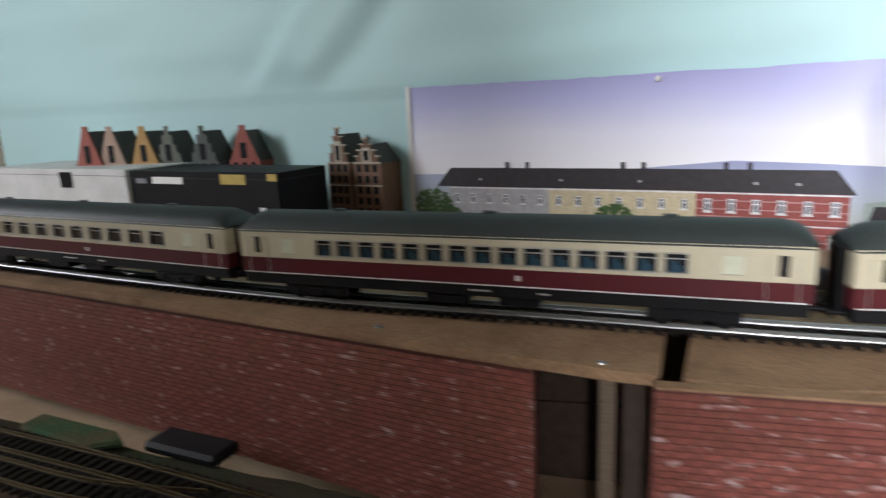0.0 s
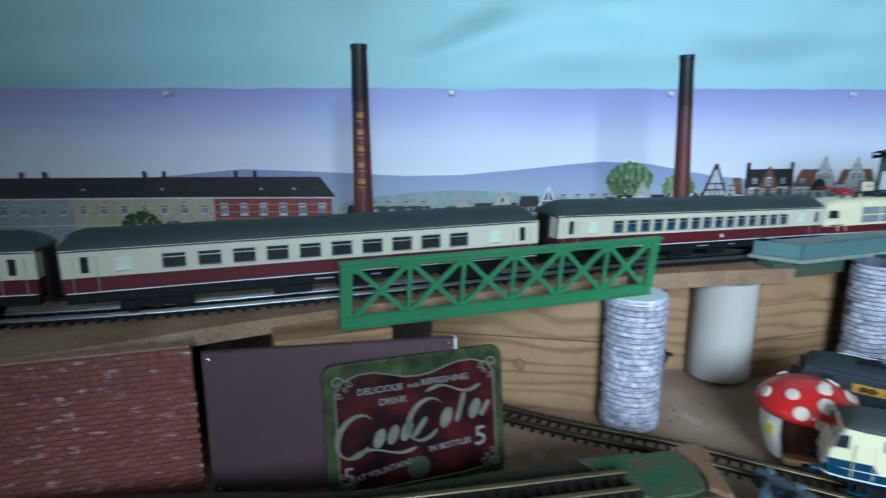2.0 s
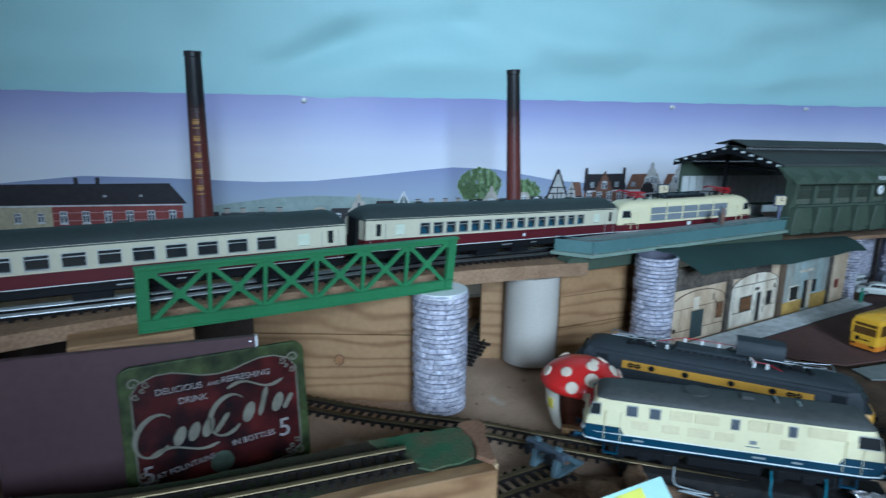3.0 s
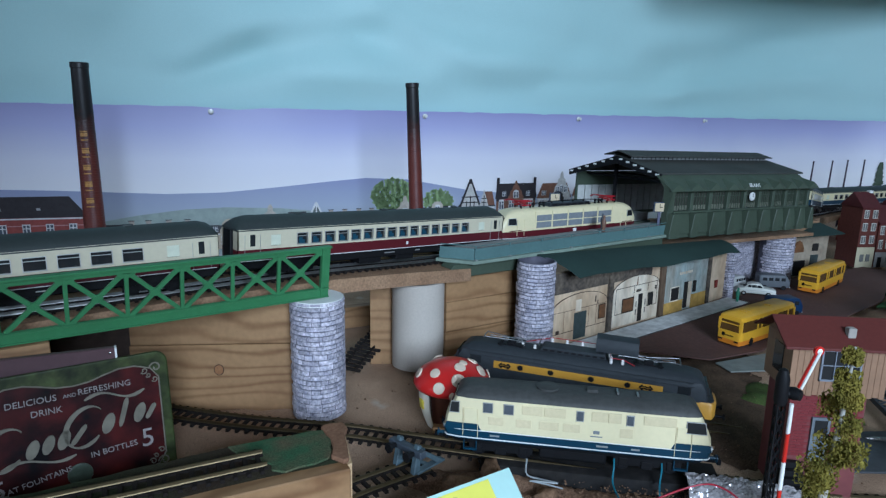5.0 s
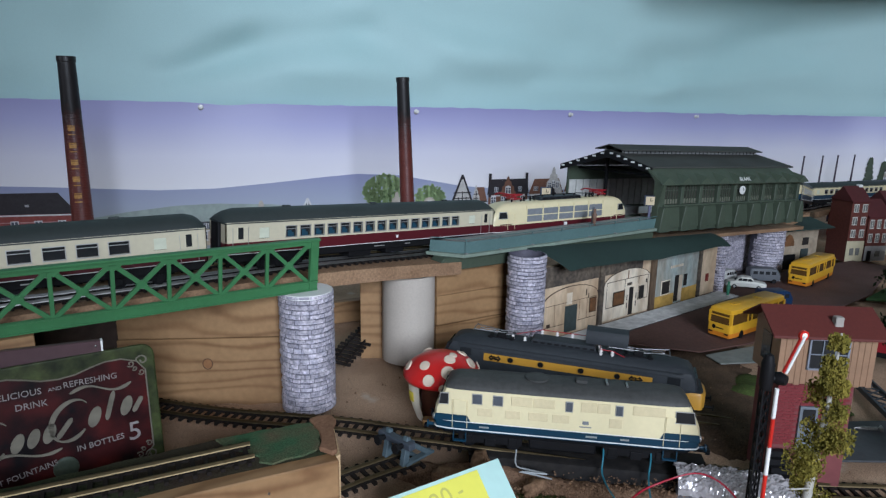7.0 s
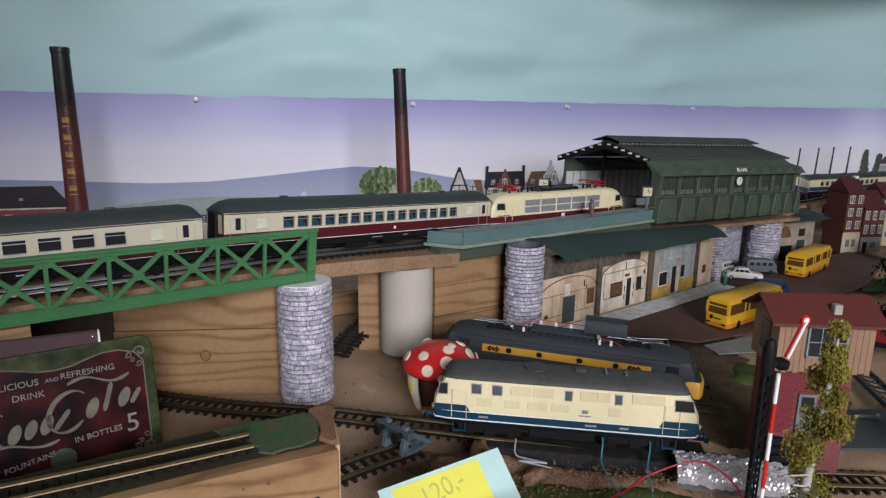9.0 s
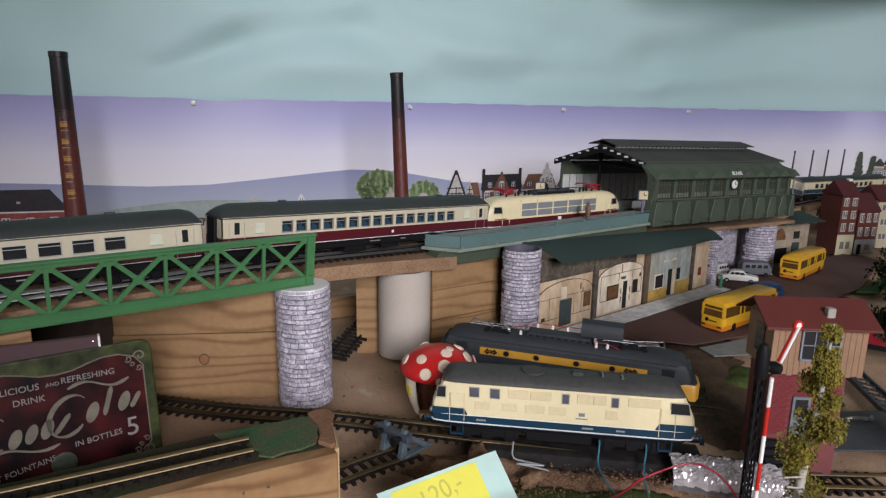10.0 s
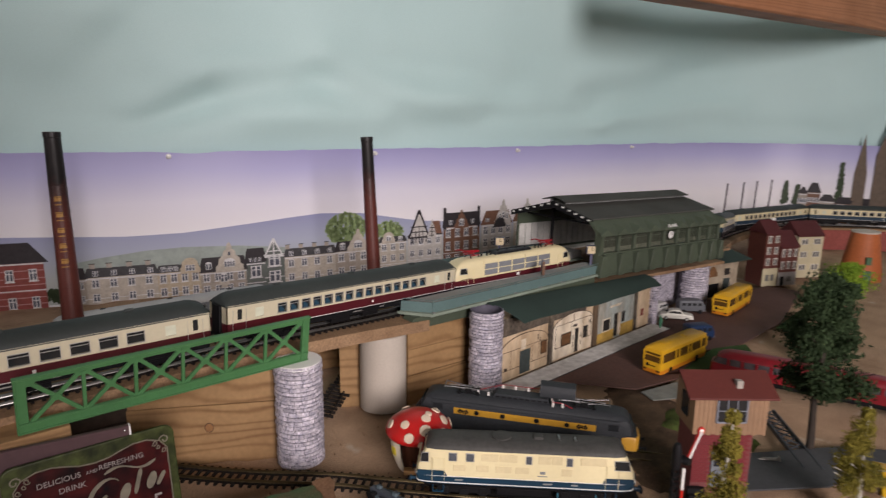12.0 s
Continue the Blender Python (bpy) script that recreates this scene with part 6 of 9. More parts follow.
platform("front_platform", ((1.015, -0.0005), (1.345, -0.0295)), .0325, .1155, .1275, "grey platform with blue-green fascia and low railing", skew=.0245)
platform("rear_platform", ((1.085, 0.0785), (1.40, 0.042)), .045, .1195, .1315, "grey rear platform beyond the through track", False, STONEGREY)
ob = thing("rear_fence", (1.08, 0.118, .1335), -6.2, "blue-green parapet along the rear platform", "parapet")
part("parapet", Geo().box(0, .28, 0, .002, 0, .0105), PLATFORM, ob, bevel=.0004)
part("end_post", Geo().box(-.003, .003, -.002, .004, 0, .0125), PLATFORM, ob, bevel=.0004)
g = Geo().prism([(0, 0), (.345, -.002), (.345, .0145), (0, .0145), (-.004, .011)], 0, .02)
place(solid("platform_girder", g, STATION, "pale green girder under the platform end", "girder", bevel=.0006), (0.992, 0.0065, .0985), -5.2)


def station():
    """An open-ended green train hall with a monitor roof."""
    ob = new("station_hall")
    ob.empty_display_size = .02
    ob.matrix_basis = pose(1.352, -0.026, .112, 0, 1.4, -9.6)
    tagged(ob, "dark green open-ended train hall with grey roof", "station building")
    L, D, E, R = .338, .2, .0725, .101
    GLAZ = mat("dirty_station_glass", (0.05, 0.05, 0.04), 0.2, vary=0.5, grain=40, bump=0)
    DULL = mat("dull_lower_pane", (0.13, 0.135, 0.1), 0.4, vary=0.3, grain=60, bump=0, stain=30)
    edges = [-.0085, .0295, .068, .107, .144, .179, .212, .2435, .2735, .302]
    X0, X1, LR, SILL, FOOT = -.016, .3055, L - .02, .032, .004
    for x, x1 in zip(edges, edges[1:]):
        step = x1 - x
        part("apron_panel", Geo().prism([(-.0115, FOOT), (-.0085, FOOT), (-.001, SILL), (-.004, SILL)], x + .003, x1 - .003, axis="x"), STATION, ob, bevel=.0004)
        part("bay_foot", Geo().prism([(-.0105, FOOT - .0055), (-.002, FOOT - .0055), (.004, FOOT + .003), (.002, FOOT + .008), (-.0065, FOOT + .008)], x + .005, x1 - .005, axis="x"), STATION, ob, bevel=.0006)
        w = part("window_bay", Geo().box(x + .006, x1 - .006, -.0015, -.0005, SILL + .003, .0605), GLAZ, ob, "grimy glazing")
        part("lower_pane", Geo().box(x + .006, x1 - .006, -.0019, -.0013, SILL + .003, SILL + .0095), DULL, w, "dull green lower panes")
        part("window_sill", Geo().box(x, x1, -.0085, .001, SILL, SILL + .0025), STATION, ob, bevel=.0004)
        for j in range(1, 5):
            xx = x + .006 + (step - .012) * j / 5
            part("glazing_bar", Geo().box(xx - .0004, xx + .0004, -.0028, -.001, SILL + .003, .0605), STATION, w)
        part("glazing_bar", Geo().box(x + .006, x1 - .006, -.0026, -.001, .053, .0537), STATION, w)
    part("green_slope", Geo().prism([(-.0125, .0625), (-.0105, .0605), (.021, .0795), (.0195, .082)], X0, X1, axis="x"), STATION, ob, bevel=.0005)
    for k, x in enumerate(edges):
        a = .0075 if k == 0 else .0026
        part("rib_flare", Geo().prism([(x - a, SILL), (x + .0026, SILL), (x + .0078, FOOT + .002), (x + .007, FOOT - .0055), (x - a - .004, FOOT - .0055), (x - a - .0046, FOOT + .002)], -.0148, -.0035), STATION, ob, bevel=.0005)
        part("pier_rib", Geo().prism([(-.0125, FOOT), (.002, FOOT), (.002, .0625), (-.0105, .0632), (-.0055, .058), (-.0055, SILL + .001), (-.0085, FOOT + .004)], x - a - .0006, x + .0032, axis="x"), STATION, ob, bevel=.0005)
        part("rib_cap", Geo().add([(x - .014, -.0126, .0622), (x + .014, -.0126, .0622), (x, .0105, .0768), (x, -.012, .0718)], [(0, 3, 2), (3, 1, 2), (0, 1, 3), (0, 2, 1)]), STATION, ob)
    part("fascia", Geo().box(X0, X1, -.0015, .001, .0595, .0655), STATION, ob)
    part("end_wall", Geo().prism([(-.0135, FOOT), (.004, FOOT), (.004, .066), (.018, .08), (-.0125, .0625), (-.0045, SILL), (-.0085, FOOT + .004)], X0 - .002, X0 + .003, axis="x"), STATION, ob)
    part("back_wall", Geo().box(0, L, D - .003, D, .0, E), STATION, ob)
    for k in range(22):
        part("wall_panel", Geo().box(.003 + k * .0152, .0162 + k * .0152, D - .0046, D - .003, .005, .05), mat("pale_grey_panel", (0.5, 0.5, 0.47), 0.6), ob)
    part("floor", Geo().box(0, L, -.002, D, -.0175, -.0125), CHIP, ob, "brown board floor")
    for s, (y0, y1) in ((1, (.018, D * .5)), (-1, (D + .004, D * .5))):
        z0 = .0815 if s > 0 else E
        part("roof_slope", Geo().prism([(y0, z0), (y1, R), (y1, R + .0022), (y0, z0 + .0024)], -.012, LR, axis="x"), ROOF, ob, bevel=.0003)
    part("end_hip", Geo().add([(LR - .004, .018, .0815), (LR - .004, D, E), (LR - .004, D * .5, R), (LR - .001, .018, .0815), (LR - .001, D, E), (LR - .001, D * .5, R)], [(0, 1, 2), (5, 4, 3), (0, 3, 4, 1), (1, 4, 5, 2), (2, 5, 3, 0)]), STATION, ob)
    cap = part("monitor_roof", Geo().prism([(D * .5 - .028, R + .0015), (D * .5, R + .0085), (D * .5 + .028, R + .0015), (D * .5 + .028, R + .003), (D * .5, R + .01), (D * .5 - .028, R + .003)], -.012, L * .93, axis="x"), ROOF, ob, "raised monitor roof")
    part("monitor_side", Geo().box(-.002, L * .92, D * .5 - .0185, D * .5 - .017, R - .009, R + .004).box(-.002, L * .92, D * .5 + .017, D * .5 + .0185, R - .009, R + .004), mat("monitor_glass", (0.3, 0.31, 0.3), 0.3), cap)
    for k in range(34):
        part("monitor_bar", Geo().box(k * .0092, k * .0092 + .0009, D * .5 - .0192, D * .5 - .0184, R - .009, R + .0035), BLACK, cap)
    # the truss of the open end, with its pale lamps
    for s in (0, 1):
        y0, y1 = (.016, D * .5) if s == 0 else (D + .002, D * .5)
        e = .081 if s == 0 else E
        part("truss", Geo().prism([(y0, e - .006), (y1, R - .009), (y1, R + .002), (y0, e + .002)], -.0135, -.0105, axis="x"), BLACK, ob)
        for k in range(6):
            t = (k + .4) / 6
            y, z = y0 + (y1 - y0) * t, e + (R - e) * t
            part("truss_light", Geo().box(-.0145, -.0133, y - .003, y + .003, z - .002, z + .0004), WHITE, ob)
    for k in range(5):
        x = .02 + k * L / 5
        part("roof_tie", Geo().box(x, x + .002, .002, D - .002, E - .004, E - .001).prism([(.002, E - .002), (.006, E - .002), (D * .5, R - .002), (D * .5 - .004, R - .002)], x, x + .002, axis="x"), BLACK, ob)
    part("column", Geo().box(.012, .016, D * .62, D * .62 + .004, 0, R - .012), BLACK, ob)
    clock = part("clock", Geo().lathe([(.0062, 0), (.0062, .0012), (.0055, .0016), (.0001, .0016)], 28, pose(.1575, -.0062, .0515, 90)), WHITE, ob, "white round clock face", smooth=30)
    part("clock_hand", Geo().box(-.0003, .0003, -.0083, -.0078, 0, .0042).box(0, .003, -.0083, -.0078, -.0003, .0003), BLACK, clock).matrix_basis = pose(.1575, 0, .0515)
    text("BLAAK", .0082, WHITE, ob, pose(.15, -.0152, .0664, 62), "station_name")
    return ob


station()


def platform_clock(x, y, turn, z=.1275):
    ob = thing("platform_clock", (x, y, z), turn, "square platform clock on a blue post", "clock")
    part("post", Geo().box(-.0016, .0016, -.0016, .0016, 0, .0185), mat("violet_grey_post", (0.1, 0.1, 0.16), 0.5), ob, bevel=.0003)
    box = part("case", Geo().box(-.0078, .0078, -.002, .002, .0175, .0315), mat("dark_blue_grey", (0.04, 0.05, 0.075), 0.5), ob, bevel=.0004)
    part("dial", Geo().box(-.0062, .0062, -.0026, -.0021, .0189, .0301), mat("yellowed_dial", (0.55, 0.45, 0.28), 0.5, vary=0.2), box)
    part("hand", Geo().box(-.0004, .0004, -.0031, -.0027, .0245, .0288).box(-.0004, .0036, -.0031, -.0027, .0241, .0249), BLACK, box)
    return ob


platform_clock(1.333, -0.017, -42)
platform_clock(1.262, 0.106, -36, .1315)


def figurine(x, y, z, colour, label, turn=0, lean=0):
    """A tiny painted figure as one plain shape."""
    g = Geo().lathe([(.0018, 0), (.0021, .004), (.0026, .009), (.003, .0135), (.0018, .0158), (.0016, .0175), (.0019, .019), (.0012, .0208), (.0001, .0212)], 12)
    ob = solid("figurine", g, colour, label, "figurine", smooth=60)
    ob.matrix_basis = pose(x, y, z, lean, 0, turn)
    return ob


figurine(1.225, -0.008, .1278, mat("figure_brown", (0.16, 0.09, 0.06), 0.5, vary=0.4, grain=600), "tiny painted figure standing on the platform")
figurine(1.236, 0.002, .1278, mat("figure_grey", (0.1, 0.11, 0.13), 0.5, vary=0.4, grain=600), "tiny painted figure standing on the platform")
figurine(1.4715, -0.0715, .0085, mat("figure_green", (0.05, 0.2, 0.12), 0.5, vary=0.4, grain=600), "tiny green figure standing by the arches")
g = Geo().box(-.006, .006, -.003, .003, 0, .004)
place(solid("luggage_cart", g, mat("figure_orange", (0.4, 0.12, 0.04), 0.5, vary=0.5, grain=400), "small orange luggage pile on the platform", "luggage", bevel=.001), (1.215, .098, .1335), 20)


# ---- arches under the station ----
def arches():
    """A row of printed arched workshops under a sloping green awning."""
    a, b = Vector((1.098, -0.0265, 0)), Vector((1.488, -0.041, 0))
    L = (b - a).length
    ob = thing("arched_workshops", (a.x, a.y, .004), math.degrees(math.atan2(b.y - a.y, b.x - a.x)), "weathered cream workshop fronts with arches", "building")
    PL = mat("weathered_cream_plaster", (0.6, 0.47, 0.32), 0.85, vary=0.2, grain=160, bump=0.2, second=(0.3, 0.19, 0.1), mix=0.75, stain=30, stretch=(1, 1, .4))
    WH = mat("weathered_white_plaster", (0.74, 0.66, 0.52), 0.85, vary=0.2, grain=160, bump=0.2, second=(0.34, 0.23, 0.13), mix=0.8, stain=42, stretch=(1, 1, .35))
    BLU = mat("faded_blue_plaster", (0.36, 0.42, 0.4), 0.85, vary=0.25, grain=160, second=(0.24, 0.18, 0.11), mix=0.8, stain=34, stretch=(1, 1, .5))
    DK = mat("workshop_dark_door", (0.045, 0.06, 0.058), 0.6, vary=0.2)
    OPEN = mat("workshop_opening", (0.018, 0.015, 0.013), 0.7)
    BROWN = mat("rusty_board", (0.16, 0.075, 0.03), 0.7, vary=0.4)
    DARKMOTTLE = mat("dark_mottled_band", (0.055, 0.045, 0.038), 0.9, vary=0.4, grain=200, second=(0.2, 0.16, 0.11), mix=0.6, stain=50)
    LINE_M = mat("dark_print_line", (0.045, 0.028, 0.018), 0.8, vary=0.3)
    YELO = mat("ochre_plinth", (0.48, 0.3, 0.07), 0.8, vary=0.25)
    part("wall", Geo().box(0, L, 0, .006, 0, .088), PL, ob)
    # Dark band with paler mottling along the top of the left half.
    part("frieze", Geo().box(0, L * .52, -.0008, 0, .063, .088), DARKMOTTLE, ob, "dark mottled top band")
    def arch(x0, x1, z0, z1, m, name="arch_front"):
        c, r = (x0 + x1) / 2, (x1 - x0) / 2
        rise = r * .36
        pts = [(x0, z0), (x1, z0)] + [(c + r * math.cos(radians(t)), z1 - rise + rise * math.sin(radians(t))) for t in range(0, 181, 15)]
        o = part(name, Geo().prism(pts, -.0012, .0), m, ob)
        part("arch_trim", Geo().tube([(c + (r + .0006) * math.cos(radians(t)), -.0012, z1 - rise + rise * math.sin(radians(t))) for t in range(0, 181, 15)], .0005, 4), LINE_M, o)
        return o
    def rec(o, name, x0, x1, z0, z1, m, d=.0004):
        part(name, Geo().box(x0, x1, -.0012 - d, -.001, z0, z1), m, o, bevel=.0001)
    o = arch(.014, .112, .003, .06, PL)
    rec(o, "door", .052, .074, .003, .036, DK)
    rec(o, "shop_window", .0965, .1095, .0205, .0395, LINE_M)
    rec(o, "shop_window_board", .0975, .1085, .0215, .0385, BROWN, .0007)
    rec(o, "seam", .016, .0515, .0145, .0151, LINE_M)
    rec(o, "seam", .0745, .11, .0145, .0151, LINE_M)
    rec(o, "seam", .016, .11, .0405, .0409, LINE_M)
    rec(o, "notice", .054, .064, .0375, .052, WH)
    for x in (.034, .078, .092):
        rec(o, "panel_joint", x, x + .0003, .0155, .0402, BROWN)
    for x0, z0, w, h in ((.021, .015, .006, .004), (.089, .044, .002, .008), (.0935, .04, .0015, .006)):
        rec(o, "paint_smear", x0, x0 + w, z0, z0 + h, LINE_M, .0002)
    part("pillar", Geo().box(.113, .121, -.004, .001, 0, .088), DARKMOTTLE, ob, bevel=.0006)
    o = arch(.124, .22, .003, .066, WH)
    rec(o, "shop_window", .1425, .1665, .0195, .0385, LINE_M)
    rec(o, "shop_window_board", .144, .165, .021, .037, BROWN, .0007)
    rec(o, "doorway", .176, .185, .003, .041, OPEN)
    for x0 in (.167, .1862):
        rec(o, "door_leaf", x0, x0 + .0085, .003, .04, WH, .0008)
        rec(o, "leaf_slit", x0 + .0035, x0 + .005, .013, .0205, OPEN, .001)
        rec(o, "leaf_slit", x0 + .0035, x0 + .005, .024, .0315, OPEN, .001)
    rec(o, "lintel", .165, .197, .0405, .0425, WH, .001)
    rec(o, "shop_window", .1975, .2085, .0215, .039, OPEN)
    rec(o, "vent", .2115, .2145, .042, .047, OPEN)
    rec(o, "name_board", .171, .181, .0435, .047, DARKMOTTLE)
    for x0, x1, z in ((.129, .166, .019), (.196, .216, .0205), (.129, .216, .0525)):
        rec(o, "seam", x0, x1, z, z + .0007, LINE_M)
    for x in (.129, .1662, .1955, .216):
        rec(o, "frame_line", x, x + .0005, .019 if x < .17 else .0205, .0525, LINE_M)
    rec(o, "rust_streak", .1715, .1735, .053, .064, BROWN, .0002)
    part("pillar", Geo().box(.2215, .232, -.004, .001, 0, .088), mat("grimy_brown_pillar", (0.13, 0.085, 0.05), 0.9, vary=0.4, grain=200, second=(0.05, 0.036, 0.026), mix=0.8, stain=60, stretch=(1, 1, .4)), ob, bevel=.0006)
    o = part("blue_front", Geo().box(.233, .338, -.0012, 0, .0, .088), BLU, ob)
    rec(o, "plinth", .234, .28, .0, .0165, YELO)
    rec(o, "plinth", .3, .338, .0, .02, YELO)
    rec(o, "window_frame", .2485, .2695, .0165, .0375, WH)
    rec(o, "shop_window", .25, .268, .018, .036, OPEN, .0008)
    rec(o, "doorway", .281, .29, .003, .041, OPEN, .0008)
    rec(o, "door_leaf", .2905, .299, .003, .04, WH, .0008)
    rec(o, "shop_window", .303, .311, .023, .04, OPEN, .0008)
    for k in range(7):
        rec(o, "sign_stroke", .268 + k * .0046, .271 + k * .0046, .053, .0565, WH, .0006)
    part("pillar", Geo().box(.339, .345, -.004, .001, 0, .088), DARKMOTTLE, ob, bevel=.0006)
    rec(o, "notice", .362, .37, .02, .032, mat("red_notice", (0.2, 0.03, 0.02), 0.6))
    return ob


arches()
# the awning: a bent sheet of dark green card
g, v = Geo(), []
top = [Vector((1.098, -0.012, .115)), Vector((1.448, -0.048, .1))]
low = [Vector((1.119, -0.0595, .0945)), Vector((1.455, -0.076, .085))]
for k in range(25):
    t = k / 24
    p, q = top[0].lerp(top[1], t), low[0].lerp(low[1], t)
    wob = .0016 * math.sin(t * 9) + .0008 * math.sin(t * 23)
    for j in range(7):
        s = j / 6
        c = p.lerp(q, s)
        v.append((c.x, c.y, c.z + .0035 * math.sin(s * math.pi) + wob * s))
f = [(k * 7 + j, (k + 1) * 7 + j, (k + 1) * 7 + j + 1, k * 7 + j + 1) for k in range(24) for j in range(6)]
n = len(v)
v += [(x, y, z - .0009) for x, y, z in v]
f += [tuple(i + n for i in q)[::-1] for q in f]
rim = list(range(0, 7)) + [7 * k + 6 for k in range(1, 25)] + [7 * 24 + j for j in range(5, -1, -1)] + [7 * k for k in range(23, 0, -1)]
f += [(rim[i], rim[(i + 1) % len(rim)], rim[(i + 1) % len(rim)] + n, rim[i] + n) for i in range(len(rim))]
solid("awning", g.add(v, f), CANOPY, "dark green card awning sagging over the arches", "awning", smooth=40)

# paving strip before the arches, of parallel ribs
ob = thing("ribbed_pavement", (1.088, -0.0685, .0058), -2.3, "pale grey ribbed pavement strip", "pavement")
RIB = mat("pale_grey_rib", (0.58, 0.58, 0.56), 0.7, vary=0.25, stain=40, second=(0.33, 0.32, 0.3), mix=0.6)
part("base", Geo().box(0, .392, 0, .0325, 0, .0022), mat("rib_gap", (0.05, 0.05, 0.05), 0.8), ob)
for k in range(13):
    part("rib", Geo().box(0, .392, k * .0025 + .0002, k * .0025 + .0019, .0022, .003), RIB, ob)


def stone_wall(p, q, z1, label):
    rnd = random.Random(5)
    p, q = Vector((*p, 0)), Vector((*q, 0))
    L = (q - p).length
    ob = thing("stone_wall", (p.x, p.y, 0), math.degrees(math.atan2(q.y - p.y, q.x - p.x)), label, "stone wall")
    part("core", Geo().box(0, L, .0004, .006, 0, z1), STONEJOINT, ob)
    z = 0.0
    while z < z1 - .002:
        h, x = rnd.uniform(.0038, .0052), -rnd.uniform(0, .008)
        while x < L:
            w = rnd.uniform(.007, .015)
            a, b = max(0, x), min(L, x + w - .0004)
            if b - a > .001:
                part("stone", Geo().box(a, b, -rnd.uniform(.0, .0006), .0006, z + .0002, min(z1, z + h) - .0002), STONEPAPER, ob)
            x += w
        z += h
    return ob


stone_wall((1.501, -0.0188), (1.665, -0.0105), .096, "stone-papered wall with a barred window under the station")

# workshop beyond the last pier
ob = thing("corner_workshop", (1.70, -0.045, .003), -16, "grey-cream corner workshop with a dark awning", "building")
# Stained plaster, its colour also darkened for the shade under the awning.
part("wall", Geo().box(0, .095, 0, .05, 0, .082), mat("awning_shaded_plaster", (0.36, 0.3, 0.22), 0.85, vary=0.25, grain=160, bump=0.2, second=(0.2, 0.15, 0.1), mix=0.8, stain=40), ob)
part("blind", Geo().box(.002, .04, -.002, 0, .004, .03), BLACK, ob)
part("arch_panel", Geo().prism([(.008, .045), (.034, .045), (.034, .052), (.028, .062), (.021, .066), (.014, .062), (.008, .052)], -.0015, 0), mat("rusty_board", (0, 0, 0)), ob)
part("doorway", Geo().box(.054, .072, -.0015, 0, .003, .038), mat("workshop_dark_door", (0, 0, 0)), ob)
part("window", Geo().box(.056, .07, -.0015, 0, .045, .058), mat("workshop_opening", (0, 0, 0)), ob)
part("awning_roof", Geo().prism([(-.022, .076), (.05, .092), (.05, .0935), (-.022, .0775)], -.012, .105, axis="x"), CANOPY, ob)
g = Geo().box(-.03, .03, -.03, .03, 0, .004)
place(solid("deck_board", g, CHIP, "bare brown board beyond the station hall", "viaduct deck", bevel=.0006), (1.735, -0.03, .0985), -12)


# ---- streets, vehicles, houses ----
ROADM = mat("brown_road_card", (0.1, 0.05, 0.04), 0.75, vary=0.2, grain=300, bump=0.2, second=(0.07, 0.035, 0.03), stain=18)
for pts, z, lab in (([(1.165, -.073), (1.30, -.078), (1.44, -.082), (1.455, -.135), (1.42, -.165), (1.30, -.187), (1.222, -.164)], .0062, "dark brown road card, curling at its corner"),
                    ([(1.44, -.06), (1.68, -.052), (1.9, -.098), (1.9, -.16), (1.66, -.2), (1.5, -.195), (1.43, -.168)], .0056, "dark brown road card on the station square")):
    g = Geo().prism(pts, z, z + .0016, axis="z")
    solid("road", g, ROADM, lab, "road", kind="structure", bevel=.0005)
g = Geo().prism([(1.225, -.169), (1.30, -.19), (1.262, -.222), (1.214, -.192)], .0035, .0052, axis="z")
solid("grey_card", g, mat("grey_green_card", (0.2, 0.21, 0.19), 0.8), "loose grey-green card under the road edge", "card", bevel=.0004)
for pts in ([(1.33, -.175), (1.44, -.17), (1.5, -.2), (1.45, -.235), (1.36, -.225)], [(1.62, -.203), (1.75, -.2), (1.76, -.222), (1.64, -.226)]):
    g = Geo().prism(pts, .004, .0085, axis="z")
    solid("grass_mat", g, mat("dark_grass_flock", (0.045, 0.085, 0.03), 0.95, vary=0.4, grain=700, bump=0.9, second=(0.02, 0.05, 0.02), mix=0.8, stain=60, spec=0.1), "patch of dark green grass flock", "grass mat", bevel=.002)

BUSY = mat("bus_yellow_plastic", (0.68, 0.37, 0.02), 0.35, vary=0.05, grain=300, bump=0.03, stain=20)
BUSO = mat("bus_orange_skirt", (0.6, 0.2, 0.015), 0.4, vary=0.08)
AMBER = mat("amber_bus_glass", (0.09, 0.045, 0.012), 0.12, vary=0.2, bump=0)


